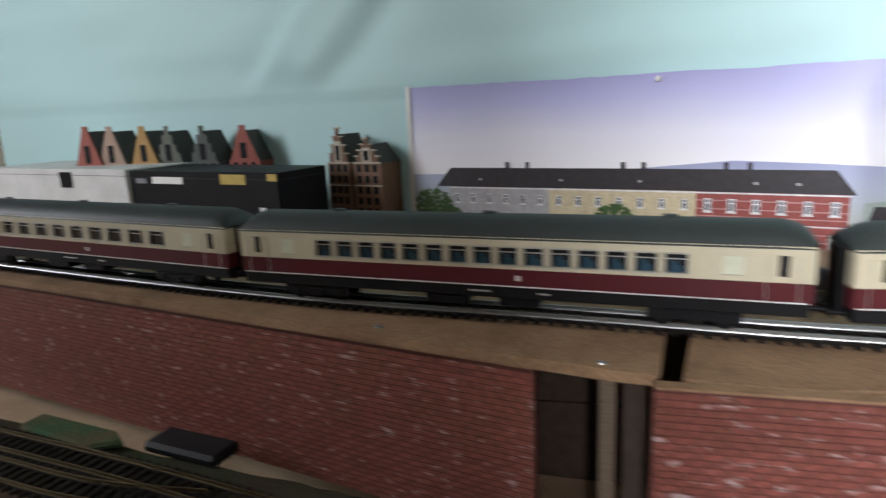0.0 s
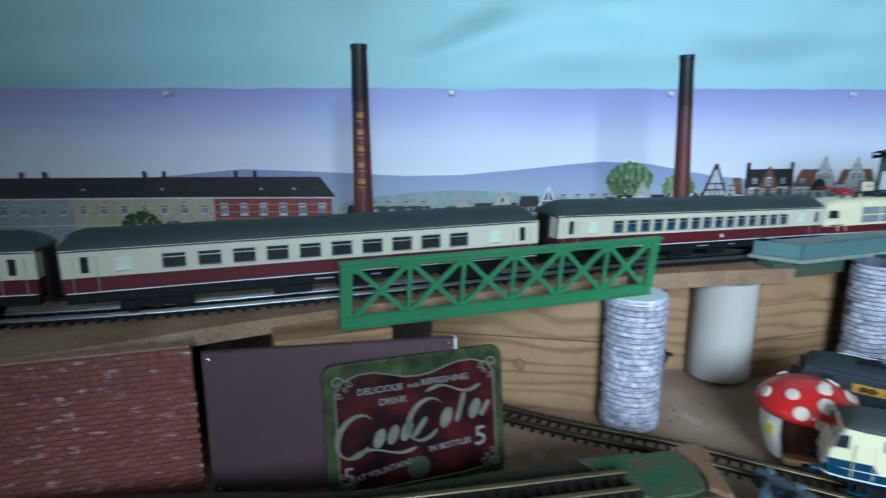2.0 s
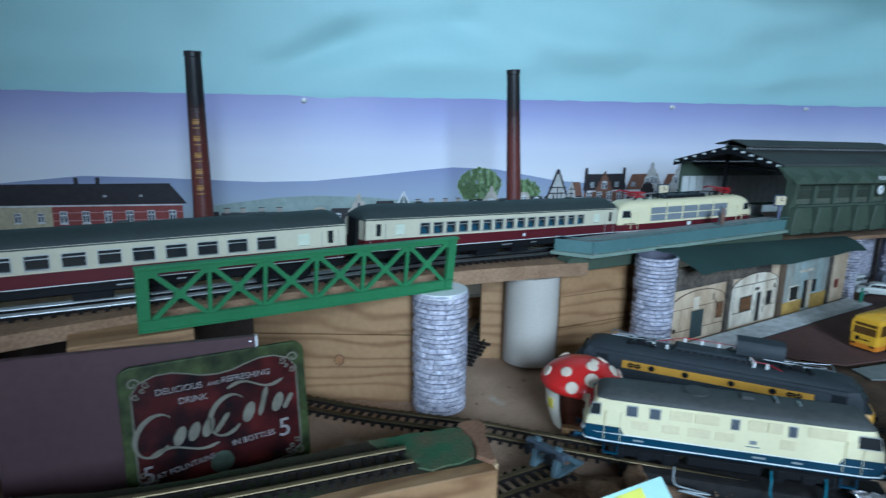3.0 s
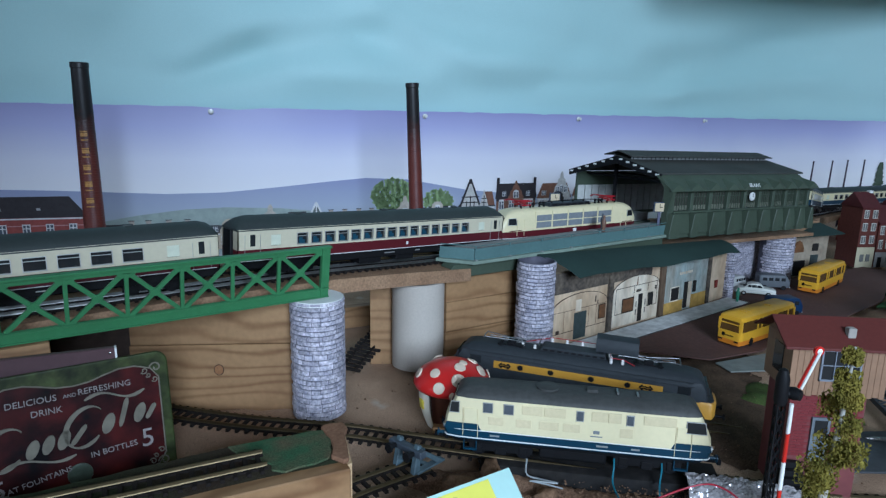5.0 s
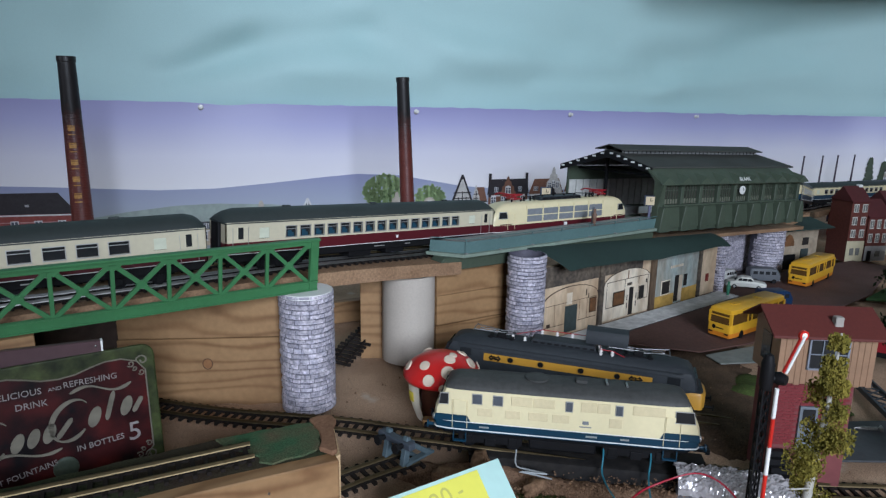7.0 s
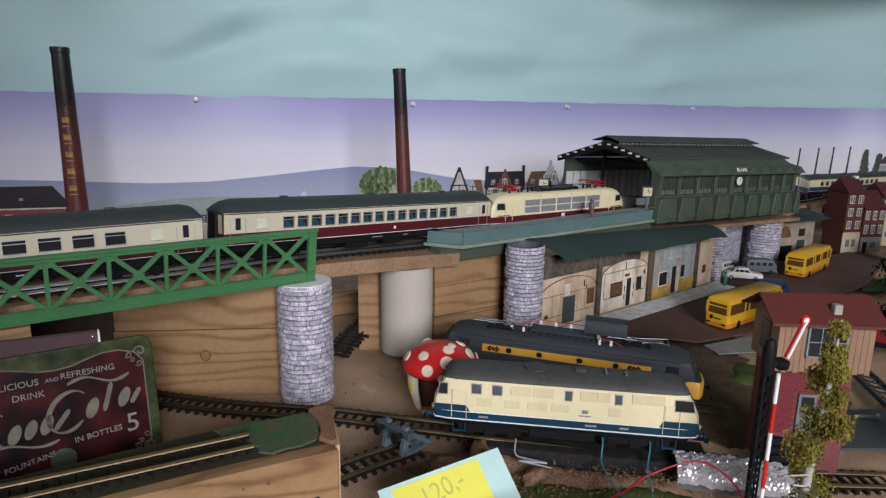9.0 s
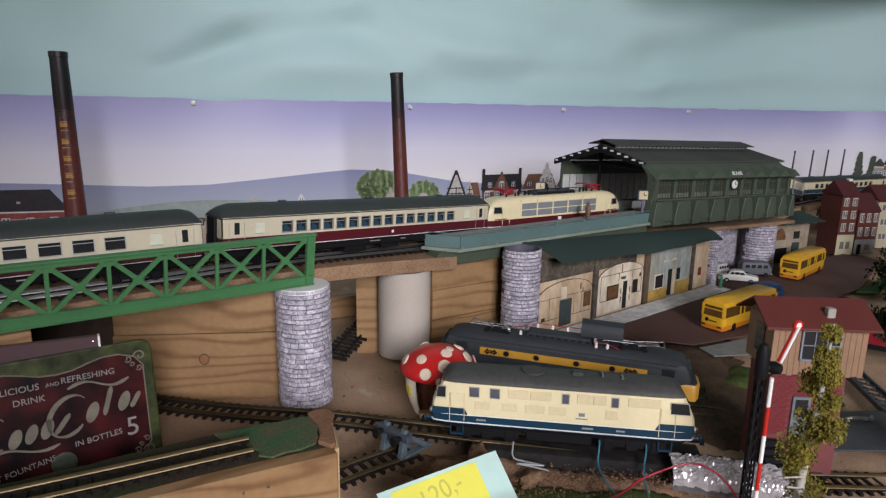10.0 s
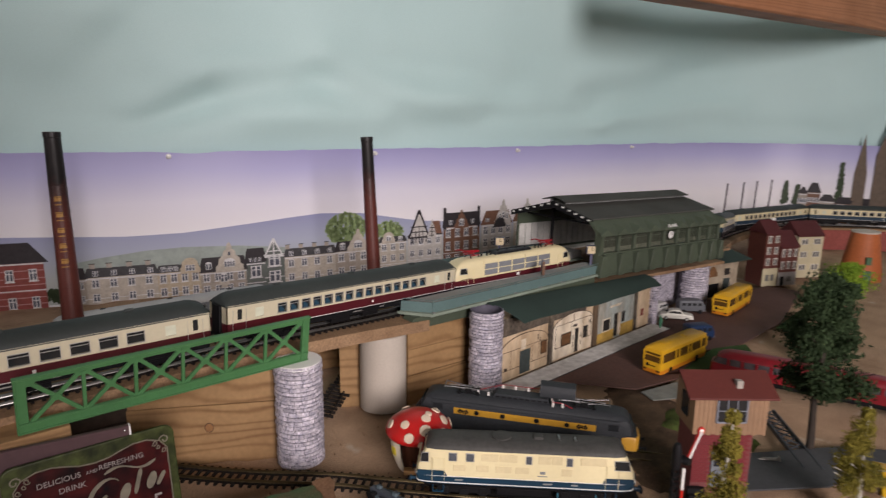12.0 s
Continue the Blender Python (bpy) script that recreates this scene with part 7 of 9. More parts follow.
def bus(x, y, turn, label):
    ob = thing("toy_bus", (x, y, .0072), turn, label, "toy bus", "yellow toy buses")
    h, w = .063, .0145
    part("skirt", rings([(.0028, h - .0005, w - .0003, 18), (.0075, h, w, 18)]), BUSO, ob)
    part("lower_body", rings([(.0075, h, w, 18), (.016, h, w, 18)]), BUSY, ob)
    part("glazing", rings([(.016, h - .0006, w - .0006, 18), (.027, h - .0016, w - .001, 18)]), AMBER, ob, "amber-tinted windows")
    body = part("roof", rings([(.0265, h - .0008, w - .0004, 18), (.0305, h - .001, w - .0006, 16), (.0318, h - .003, w - .0024, 12)]), BUSY, ob, smooth=40)
    for sy in (-1, 1):
        for xx in (-.0605, -.0255, -.0165, .008, .0165, .0445, .0605):
            part("window_pillar", Geo().box(xx - .0013, xx + .0013, sy * (w - .0007) - .0005, sy * (w - .0007) + .0005, .0155, .0275), BUSY, ob)
        for xx in (-.038, .034):
            m = Matrix.Translation((xx, sy * (w - .0016), .0045)) @ Matrix.Rotation(radians(90), 4, "X")
            part("wheel", Geo().lathe([(.0005, -.0018), (.0042, -.0018), (.0045, -.001), (.0045, .001), (.0042, .0018), (.0005, .0018)], 18, m), BLACK, ob, smooth=30)
    for sx in (-1, 1):
        for sy in (-1, 1):
            part("corner_pillar", Geo().box(sx * (h - .0022) - .0012, sx * (h - .0022) + .0012, sy * (w - .0022) - .0012, sy * (w - .0022) + .0012, .0155, .0275), BUSY, ob)
    part("emblem", Geo().lathe([(.0021, 0), (.0021, .0004), (.0012, .0004), (.0012, 0)], 16, pose(-h - .0001, .006, .0118, 0, -90)), BLACK, ob, "black ring emblem")
    part("emblem_bar", Geo().box(-h - .0005, -h + .0001, -.006, .0035, .0108, .0118), BLACK, ob)
    for sx in (-1, 1):
        part("destination_frame", Geo().box(sx * (h - .0012) - .0006, sx * (h - .0012) + .0006, -w + .002, w - .002, .0228, .0238), BUSY, ob)
        for q in (-1, 1):
            part("lamp", Geo().box(sx * h - .0005, sx * h + .0005, q * .0095 - .0022, q * .0095 + .0022, .0058, .0072), BLACK, ob)
    for xx in (-.035, -.028, .02):
        part("roof_hatch", Geo().box(xx - .0025, xx + .0025, -.004, .004, .0316, .0326), BUSY, body, bevel=.0003)
    ob.scale = (.97, 1.03, 1.2)
    return ob


bus(1.3412, -0.1588, -4.6, "yellow toy bus with amber windows, parked on the road")
bus(1.6702, -0.1107, 2.3, "yellow toy bus with amber windows, parked near the station")


def car(x, y, turn, paint, label, scale=1.0):
    ob = thing("toy_car", (x, y, .0072), turn, label, "toy car")
    g = Geo().prism([(-.029, .0035), (.029, .0035), (.0298, .008), (.0275, .0115), (.0125, .0134), (-.0145, .013), (-.026, .0108), (-.0296, .0072)], -.0098, .0098)
    part("body", g, paint, ob, bevel=.0024, segments=3, smooth=50)
    part("cabin", Geo().prism([(-.0172, .0122), (.0132, .0126), (.0082, .0184), (.0035, .0199), (-.006, .0197), (-.0118, .0178)], -.0083, .0083), paint, ob, bevel=.0016, segments=3, smooth=50)
    for sy in (-1, 1):
        for a, b, c, d in ((-.0128, -.0068, -.0105, -.0068), (-.006, .001, -.006, .001), (.0018, .0098, .0018, .0064)):
            part("side_window", Geo().prism([(a, .0135), (b, .0135), (d, .0176), (c, .0174)], sy * .0083 - .0003, sy * .0083 + .0003), WINDOWGLASS, ob)
        part("trim_strip", Geo().box(-.024, .025, sy * .0098 - .0002, sy * .0098 + .0003, .0086, .0092), SILVER, ob)
        part("headlight", Geo().lathe([(.0017, -.001), (.0016, .0006), (.0001, .0011)], 12, Matrix.Translation((.0288, sy * .0068, .0092)) @ Matrix.Rotation(radians(90), 4, "Y")), SILVER, ob, smooth=40)
        for xx in (-.0175, .0185):
            m = Matrix.Translation((xx, sy * .0092, .0038)) @ Matrix.Rotation(radians(90), 4, "X")
            q = part("wheel", Geo().lathe([(.0004, -.0014), (.0036, -.0014), (.0038, 0), (.0036, .0014), (.0004, .0014)], 16, m), BLACK, ob, smooth=30)
            part("hubcap", Geo().lathe([(.0019, -.0016), (.0019, .0016), (.0019, -.0016)], 12, m).lathe([(.0001, -.0019), (.0019, -.0015)], 12, m).lathe([(.0019, .0015), (.0001, .0019)], 12, m), SILVER, q, smooth=30)
    part("windscreen", Geo().prism([(.0124, .0136), (.0128, .0136), (.0088, .0177), (.0084, .0177)], -.0066, .0066), WINDOWGLASS, ob)
    part("rear_window", Geo().prism([(-.0166, .0134), (-.0162, .0134), (-.0124, .017), (-.0128, .017)], -.006, .006), WINDOWGLASS, ob)
    part("grille", Geo().box(.0285, .0302, -.003, .003, .0055, .0105), SILVER, ob, bevel=.0004)
    part("bumper", Geo().box(.0283, .0308, -.0096, .0096, .0042, .0056), SILVER, ob, bevel=.0005)
    part("bumper", Geo().box(-.0308, -.0283, -.0096, .0096, .0042, .0056), SILVER, ob, bevel=.0005)
    ob.scale = (scale,) * 3
    return ob


car(1.5362, -0.0668, -57, mat("white_toy_paint", (0.62, 0.62, 0.55), 0.3, vary=0.05), "cream-white toy saloon car of rounded old shape beside the pier", .95)


def toy_van(x, y, turn, paint, label, long=.048, tall=.026, wide=.0105):
    """A boxy delivery van with a short sloping nose."""
    ob = thing("toy_van", (x, y, .0072), turn, label, "toy van")
    h = long / 2
    part("body", Geo().prism([(-h, .004), (h, .004), (h + .0006, tall * .55), (h - .005, tall * .95), (h - .009, tall), (-h + .002, tall), (-h - .0003, tall * .9)], -wide, wide), paint, ob, bevel=.0018, segments=2, smooth=50)
    for sy in (-1, 1):
        for k in range(4):
            a = -h + .005 + k * long * .2
            part("side_window", Geo().box(a, a + long * .14, sy * wide - .0003, sy * wide + .0003, tall * .62, tall * .83), WINDOWGLASS, ob)
        part("gutter", Geo().box(-h + .002, h - .009, sy * wide - .0003, sy * wide + .0005, tall * .9, tall * .93), paint, ob)
        for xx in (-h * .62, h * .62):
            part("wheel", Geo().lathe([(.0004, -.0014), (.0036, -.0014), (.0038, 0), (.0036, .0014), (.0004, .0014)], 16, Matrix.Translation((xx, sy * (wide - .001), .0038)) @ Matrix.Rotation(radians(90), 4, "X")), BLACK, ob, smooth=30)
    part("windscreen", Geo().prism([(h - .0012, tall * .6), (h - .0004, tall * .6), (h - .0048, tall * .92), (h - .0056, tall * .92)], -wide + .002, wide - .002), WINDOWGLASS, ob)
    part("bumper", Geo().box(h - .0005, h + .0014, -wide + .0006, wide - .0006, .0042, .0058), SILVER, ob, bevel=.0003)
    return ob


toy_van(1.468, -0.1365, -32, mat("blue_toy_paint", (0.008, 0.028, 0.08), 0.4, vary=0.08), "dark blue toy van behind the yellow bus", .044, .025)
toy_van(1.597, -0.0655, -47, mat("grey_toy_paint", (0.1, 0.108, 0.12), 0.5, vary=0.1), "grey toy van standing before the broad pier", .046, .0235)
toy_van(1.547, -0.0315, -8, mat("white_van_paint", (0.5, 0.5, 0.48), 0.4, vary=0.08), "off-white toy van behind the slim corner pier", .03, .022, .0075)


def signal_hut():
    ob = thing("signal_hut", (1.0243, -0.3189, .0), -44.2, "two-storey signal hut, red brick below tan boards", "model building")
    W, D, R = .0643, .04, .02
    TAN = mat("tan_boarding", (0.26, 0.155, 0.09), 0.6, vary=0.1, grain=200)
    RB = mat("hut_red_brick", (0.15, 0.018, 0.022), 0.5, vary=0.2, grain=300)
    part("brick_core", Geo().box(.004, W - .009, .003, D - .002, 0, .082), mat("hut_brick_joint", (0.16, 0.045, 0.045), 0.7), ob)
    rnd = random.Random(2)
    me = Geo().box(0, .0052, 0, .0006, 0, .0018).mesh("brick", RB)
    half = Geo().box(0, .0024, 0, .0006, 0, .0018).mesh("brick", RB)
    for r in range(14, 37):
        x = .004
        if r % 2:
            part("brick", half, None, ob).location = (x, .0027, .0004 + r * .0022)
            x += .0028
        while x < W - .0145:
            if not (.016 < x < .031 and r < 28):
                part("brick", me, None, ob).location = (x, .0027 + rnd.uniform(-.0001, .0001), .0004 + r * .0022)
            x += .0056
    part("door", Geo().box(.0205, .033, .0012, .0032, .028, .062), mat("hut_grey_door", (0.14, 0.16, 0.18), 0.5), ob)
    part("door_pane", Geo().box(.0225, .031, .0008, .0014, .048, .06), WINDOWGLASS, ob)
    for k in range(16):
        part("board", Geo().box(k * W / 16 + .00006, (k + 1) * W / 16 - .00006, -.0006, .0012, .0798 - .0008 * (k % 2), .1175), TAN, ob, bevel=.0002)
    part("upper_wall", Geo().box(0, W, .001, D, .081, .1175), TAN, ob)
    part("gable", Geo().prism([(0, .1175), (D, .1175), (R, .129)], .0004, W - .0004, axis="x"), TAN, ob)
    win = part("window", Geo().box(.02, .045, -.0014, -.0006, .092, .113), WINDOWGLASS, ob)
    for a, b, c, d in ((.019, .046, .091, .0922), (.019, .046, .1128, .114), (.019, .0202, .091, .114), (.0448, .046, .091, .114), (.0279, .0285, .091, .114), (.0363, .0369, .091, .114), (.019, .046, .1022, .1028)):
        part("glazing_bar", Geo().box(a, b, -.0022, -.0008, c, d), mat("hut_grey_frame", (0.2, 0.22, 0.26), 0.5), win)
    part("side_opening", Geo().box(-.0008, .0004, .012, .026, .09, .111), WINDOWGLASS, ob)
    RR = mat("hut_red_roof", (0.1, 0.021, 0.016), 0.65, vary=0.1, grain=400)
    for y0, z0, y1, z1 in ((-.0075, .1148, R, .1298), (D + .008, .1148, R, .1298)):
        part("roof_slope", Geo().prism([(y0, z0), (y1, z1), (y1, z1 + .0018), (y0, z0 + .0018)], -.008, W + .005, axis="x"), RR, ob, bevel=.0003)
    part("chimney", Geo().box(.036, .0415, .002, .0075, .117, .1285), mat("pale_chimney", (0.36, 0.33, 0.29), 0.7), ob, bevel=.0005)
    for k in range(5):
        part("step", Geo().box(-.001, .014, -.0055 - k * .0042, -.0015 - k * .0042, .006, .03 - k * .0042), BLACK, ob)
    return ob


signal_hut()


def semaphore():
    ob = thing("semaphore_signal", (0.8508, -0.3747, 0), 0, "black lattice semaphore signal with red and white arm", "railway signal")
    right = Vector((.76, -.65, 0))
    p = lambda a, z, d=0.0: Vector((right.x * a + .65 * d, right.y * a + .76 * d, z))
    g = Geo()
    for a in (.0042, .0074):
        for d in (-.0014, .0014):
            g.rod(p(a, 0, d), p(a, .156, d), .0005, 5)
    for k in range(22):
        z = .004 + k * .0066
        g.rod(p(.0042, z, -.0014), p(.0074, z + .0066, -.0014), .0005, 4)
        g.rod(p(.0074, z, -.0014), p(.0042, z + .0066, -.0014), .0005, 4)
        g.rod(p(.0042, z, -.0014), p(.0042, z + .0066, .0014), .0005, 4)
        g.rod(p(.0074, z, .0014), p(.0042, z + .0066, .0014), .0005, 4)
    part("lattice_mast", g, BLACK, ob)
    part("lamp_case", Geo().lathe([(.0024, .144), (.0029, .146), (.0029, .156), (.0018, .16), (.0001, .161)], 14, Matrix.Translation(p(.0056, 0))), BLACK, ob, smooth=40)
    part("lamp_case", Geo().lathe([(.0022, -.003), (.0031, 0), (.0022, .003)], 14, Matrix.Translation(p(.0112, .149)) @ Matrix.Rotation(radians(90), 4, "X")), BLACK, ob, smooth=40)
    part("spectacle", Geo().rod(p(.004, .15), p(.0135, .148), .0016, 8), BLACK, ob)
    RED = mat("signal_red", (0.5, 0.02, 0.012), 0.35, vary=0.05)
    for k in range(11):
        z0, z1 = .146 - k * .0138, .146 - (k + 1) * .0138
        part("pole_band", Geo().rod(p(.0086, max(.001, z1 - .0004), -.004), p(.0086, z0, -.004), .0009, 10), WHITE if k % 2 == 0 else RED, ob)
    a, b = p(.0108, .1535, -.004), p(.0168, .1705, -.004)
    arm = part("signal_arm", Geo().rod(a, b, .0011, 8), RED, ob, "red arm with white centre")
    part("arm_stripe", Geo().rod(a + Vector((-.0005, -.0009, 0)), b + Vector((-.0005, -.0009, 0)), .00065, 8), WHITE, arm)
    part("arm_disc", Geo().lathe([(.0022, -.0006), (.0022, .0006), (.0001, .0008)], 20, Matrix.Translation(b) @ Matrix.Rotation(radians(90), 4, "X") @ Matrix.Rotation(radians(-30), 4, "Y")), RED, arm)
    part("disc_centre", Geo().lathe([(.0013, .0008), (.0001, .0014)], 20, Matrix.Translation(b) @ Matrix.Rotation(radians(90), 4, "X") @ Matrix.Rotation(radians(-30), 4, "Y")), mat("bright_white", (0.85, 0.82, 0.75), 0.4), arm)
    return ob


semaphore()


def model_tree(x, y, height, spread, leaf, trunk, label, seed, count, base=.3, leafsize=.0035, clump=0.0, clumps=80, taper=0.0):
    """A model tree: tapered trunk, limbs and a ragged crown of small leaf clumps."""
    rnd = random.Random(seed)
    ob = thing("model_tree", (x, y, 0), rnd.uniform(0, 360), label, "model tree")
    top = Vector((rnd.uniform(-.006, .006), rnd.uniform(-.006, .006), height * .94))
    g = Geo()
    pts = [Vector((0, 0, 0)), top * .35 + Vector((.002, -.001, 0)), top * .7 + Vector((-.001, .002, 0)), top]
    for k, (a, b) in enumerate(zip(pts, pts[1:])):
        m = Matrix.Translation(a) @ (b - a).to_track_quat("Z", "Y").to_matrix().to_4x4()
        r = height * .022
        g.lathe([(r * (1 - k * .3), 0), (r * (1 - (k + 1) * .3) + .0002, (b - a).length)], 8, m)
    ends = []
    for k in range(26):
        t = base + (1 - base) * rnd.random()
        a = top * t
        q = rnd.uniform(0, 6.283)
        reach = spread * (1 - abs(t - base - .25) * .9) * rnd.uniform(.45, 1) * (1 - taper * max(0, t - .5) / .5)
        b = a + Vector((math.cos(q) * reach, math.sin(q) * reach, reach * rnd.uniform(.0, .7)))
        g.rod(a, b, .0006, 4)
        ends.append((a, b))
    part("trunk", g, trunk, ob, smooth=50)
    lf = Geo()
    tufts = []
    for k in range(clumps):
        a, b = rnd.choice(ends)
        tufts.append((a.lerp(b, rnd.uniform(.25, 1.05)), rnd.uniform(.5, 1.25) * (1 - taper * .75 * max(0, a.z / height - .5) / .5)))
    for k in range(count):
        a, b = rnd.choice(ends)
        c = a.lerp(b, rnd.uniform(.35, 1.08)) + Vector([rnd.gauss(0, spread * .13) for _ in range(3)])
        if clump:
            c, k2 = rnd.choice(tufts)
            c = c + Vector([max(-1.35, min(1.35, rnd.gauss(0, 1))) * clump * k2 for _ in range(3)])
        if c.z < height * .04:
            c.z = height * rnd.uniform(.06, .2)
        s = leafsize * rnd.uniform(.5, 1.4)
        m = Matrix.Translation(c) @ Euler([rnd.uniform(0, 6.28) for _ in range(3)]).to_matrix().to_4x4()
        lf.add([m @ Vector(p) for p in ((-s, 0, 0), (0, -s * .6, s * .25), (s, 0, 0), (0, s * .6, s * .25), (0, 0, -s * .35))], [(0, 1, 2, 3), (0, 4, 1), (1, 4, 2), (2, 4, 3), (3, 4, 0)])
    tagged(part("crown", lf, leaf, ob), kind="stuff")
    return ob


def leafmat(name, a, b):
    return mat(name, a, 0.8, vary=0.4, grain=300, bump=0.2, second=b, mix=0.9, stain=70, spec=0.2)


OLIVE = leafmat("olive_moss", (0.22, 0.18, 0.03), (0.075, 0.075, 0.012))
DARKLEAF = leafmat("dark_green_foliage", (0.03, 0.055, 0.022), (0.012, 0.025, 0.01))
LIME = leafmat("lime_foliage", (0.2, 0.32, 0.03), (0.1, 0.2, 0.02))
BARK = mat("dark_bark", (0.035, 0.026, 0.02), 0.9, vary=0.3)
PALEBARK = mat("pale_twig", (0.4, 0.38, 0.33), 0.7, vary=0.3)
model_tree(0.95, -0.3715, .158, .02, OLIVE, PALEBARK, "small olive moss tree with pale bare twigs", 4, 20000, .05, .001, .0048, 26, .85)
model_tree(1.228, -0.3645, .19, .056, DARKLEAF, BARK, "tall dark green model tree", 9, 14000, .3, .0022, .0085, 80)
model_tree(1.12, -0.431, .12, .03, OLIVE, PALEBARK, "olive moss tree beside the near track", 14, 18000, .06, .001, .005, 30, .5)
model_tree(1.82, -0.252, .085, .05, LIME, BARK, "bright lime-green bushy tree", 21, 9000, .2, .0022, .009, 60)
model_tree(1.6, -0.3, .06, .035, DARKLEAF, BARK, "dark green bush behind the hut", 25, 1000, .2, .004)
model_tree(1.5, -0.31, .07, .04, DARKLEAF, BARK, "dark green bush behind the railcar", 27, 1000, .2, .004)


def railcar():
    ob = thing("red_railcar", (1.372, -0.345, .008), -76, "crimson railcar with white window strip", "model railcar")
    RED = mat("crimson_paint", (0.2, 0.01, 0.016), 0.4, vary=0.12)
    h, w = .14, .0165
    part("skirt", rings([(.006, h - .006, w - .001, 8), (.012, h - .002, w, 8)]), BLACK, ob)
    part("lower_body", rings([(.012, h - .001, w, 7), (.024, h - .002, w, 7)]), RED, ob, smooth=40)
    part("window_strip", rings([(.024, h - .004, w - .0004, 7), (.0325, h - .009, w - .0008, 7)]), mat("grey_white_glazing", (0.07, 0.06, 0.065), 0.25, vary=0.3), ob)
    part("roof", rings([(.0325, h - .0085, w - .0006, 7), (.036, h - .012, w - .0014, 6), (.0395, h - .02, w - .005, 5), (.0405, h - .03, w - .01, 5)]), RED, ob, smooth=50)
    for sy in (-1, 1):
        for k in range(15):
            part("window_pillar", Geo().box(-.118 + k * .0168, -.1145 + k * .0168, sy * (w - .0005) - .0006, sy * (w - .0005) + .0006, .0238, .033), RED, ob)
    for sx in (-1, 1):
        bogie(ob, sx * .1, .028, 0)
    return ob


railcar()


def town_house(name, x, y, turn, w, d, h, roof_h, wall, roofm, cols, rows, label, base=None, z=.005, low=.34):
    ob = thing(name, (x, y, z), turn, label, "model house")
    part("wall", Geo().box(0, w, 0, d, 0, h), wall, ob)
    part("roof", Geo().prism([(-.003, h - .001), (d + .003, h - .001), (d * .5, h + roof_h)], -.002, w + .002, axis="x"), roofm, ob, bevel=.0005)
    FR = mat("house_window_white", (0.6, 0.58, 0.52), 0.5)
    if base:
        part("ground_floor", Geo().box(-.0004, w + .0004, -.0006, .0, 0, h * low), base, ob)
    for r in range(rows):
        for c in range(cols):
            cx, cz = w * (c + .5) / cols, h * (low + .02 if base else .1) + h * (.97 - low if base else .9) * (r + .5) / rows
            ww, hh = w / cols * .27, h / rows * .2
            q = part("window", Geo().box(cx - ww, cx + ww, -.0012, .0, cz - hh, cz + hh), FR, ob)
            for s in (-1, 1):
                part("pane", Geo().box(cx + s * ww * .48 - ww * .36, cx + s * ww * .48 + ww * .36, -.0015, -.0011, cz - hh * .85, cz + hh * .85), mat("house_pane", (0.16, 0.16, 0.15), 0.2), q)
    if base:
        for a in ((.2, .55) if base is HC else (.5,)):
            part("ground_window", Geo().box(w * a, w * (a + .22), -.0014, -.0004, h * low * .3, h * low * .65), mat("house_pane", (0, 0, 0)), ob)
        if base is not HC:
            part("door", Geo().box(w * .12, w * .3, -.0014, -.0004, 0, h * low * .68), BLACK, ob)
    part("eaves_board", Geo().box(-.001, w + .001, -.0018, .0004, h - .0035, h - .001), roofm, ob)
    return ob


HB, HR = mat("house_brick_red", (0.105, 0.03, 0.022), 0.6, vary=0.2, grain=250), mat("house_red_roof", (0.075, 0.014, 0.015), 0.6, vary=0.15, grain=250)
HC = mat("house_cream", (0.5, 0.45, 0.3), 0.6, vary=0.1)
town_house("gabled_house", 1.888, -0.088, -30, .036, .05, .113, .026, HB, HR, 2, 3, "narrow dark red brick town house", HC)
town_house("low_house", 1.9215, -0.1082, -30, .045, .055, .084, .03, HB, HR, 3, 2, "lower red brick house with dark red roof", mat("house_grey_base", (0.3, 0.29, 0.28), 0.7))
town_house("cream_house", 2.02, -0.1116, -33, .064, .06, .096, .028, HC, HR, 2, 3, "cream three-storey house with red hipped roof")
ob = thing("chimney_pot", (1.93, -0.082, .128), -30, "pale chimney on the red roof", "chimney pot")
part("pot", Geo().box(-.004, .004, -.004, .004, 0, .018), WHITE, ob, bevel=.0006)


def windmill():
    ob = thing("windmill_stump", (2.13, -0.212, .004), 0, "orange brick windmill stump without sails", "windmill")
    OB = mat("orange_brick", (0.4, 0.11, 0.035), 0.6, vary=0.15, grain=250)
    part("tower", Geo().lathe([(.042, 0), (.041, .02), (.027, .105)], 24), OB, ob, smooth=20)
    part("cap", Geo().lathe([(.028, .105), (.028, .108), (.0001, .113)], 24), mat("pale_cap", (0.45, 0.4, 0.34), 0.7), ob, smooth=20)
    for z0, z1, w in ((0, .026, .008), (.04, .056, .005)):
        part("green_door", Geo().box(-w, w, -.003, .003, z0, z1), mat("mill_green", (0.05, 0.12, 0.06), 0.6), ob).matrix_basis = pose(-.034, -.02, 0, 0, 0, -60)
    return ob


windmill()
pts = [p for p in spline(TRACK_FRONT, 0.02) if p.x > 2.2]
solid("retaining_wall", Geo().sweep([(.034, 0), (.034, .052), (.031, .054), (.031, 0)], pts), mat("brick_red_wash", (0.3, 0.075, 0.06), 0.7, vary=0.2, grain=160, stain=20), "dull red retaining wall below the far track", "wall")
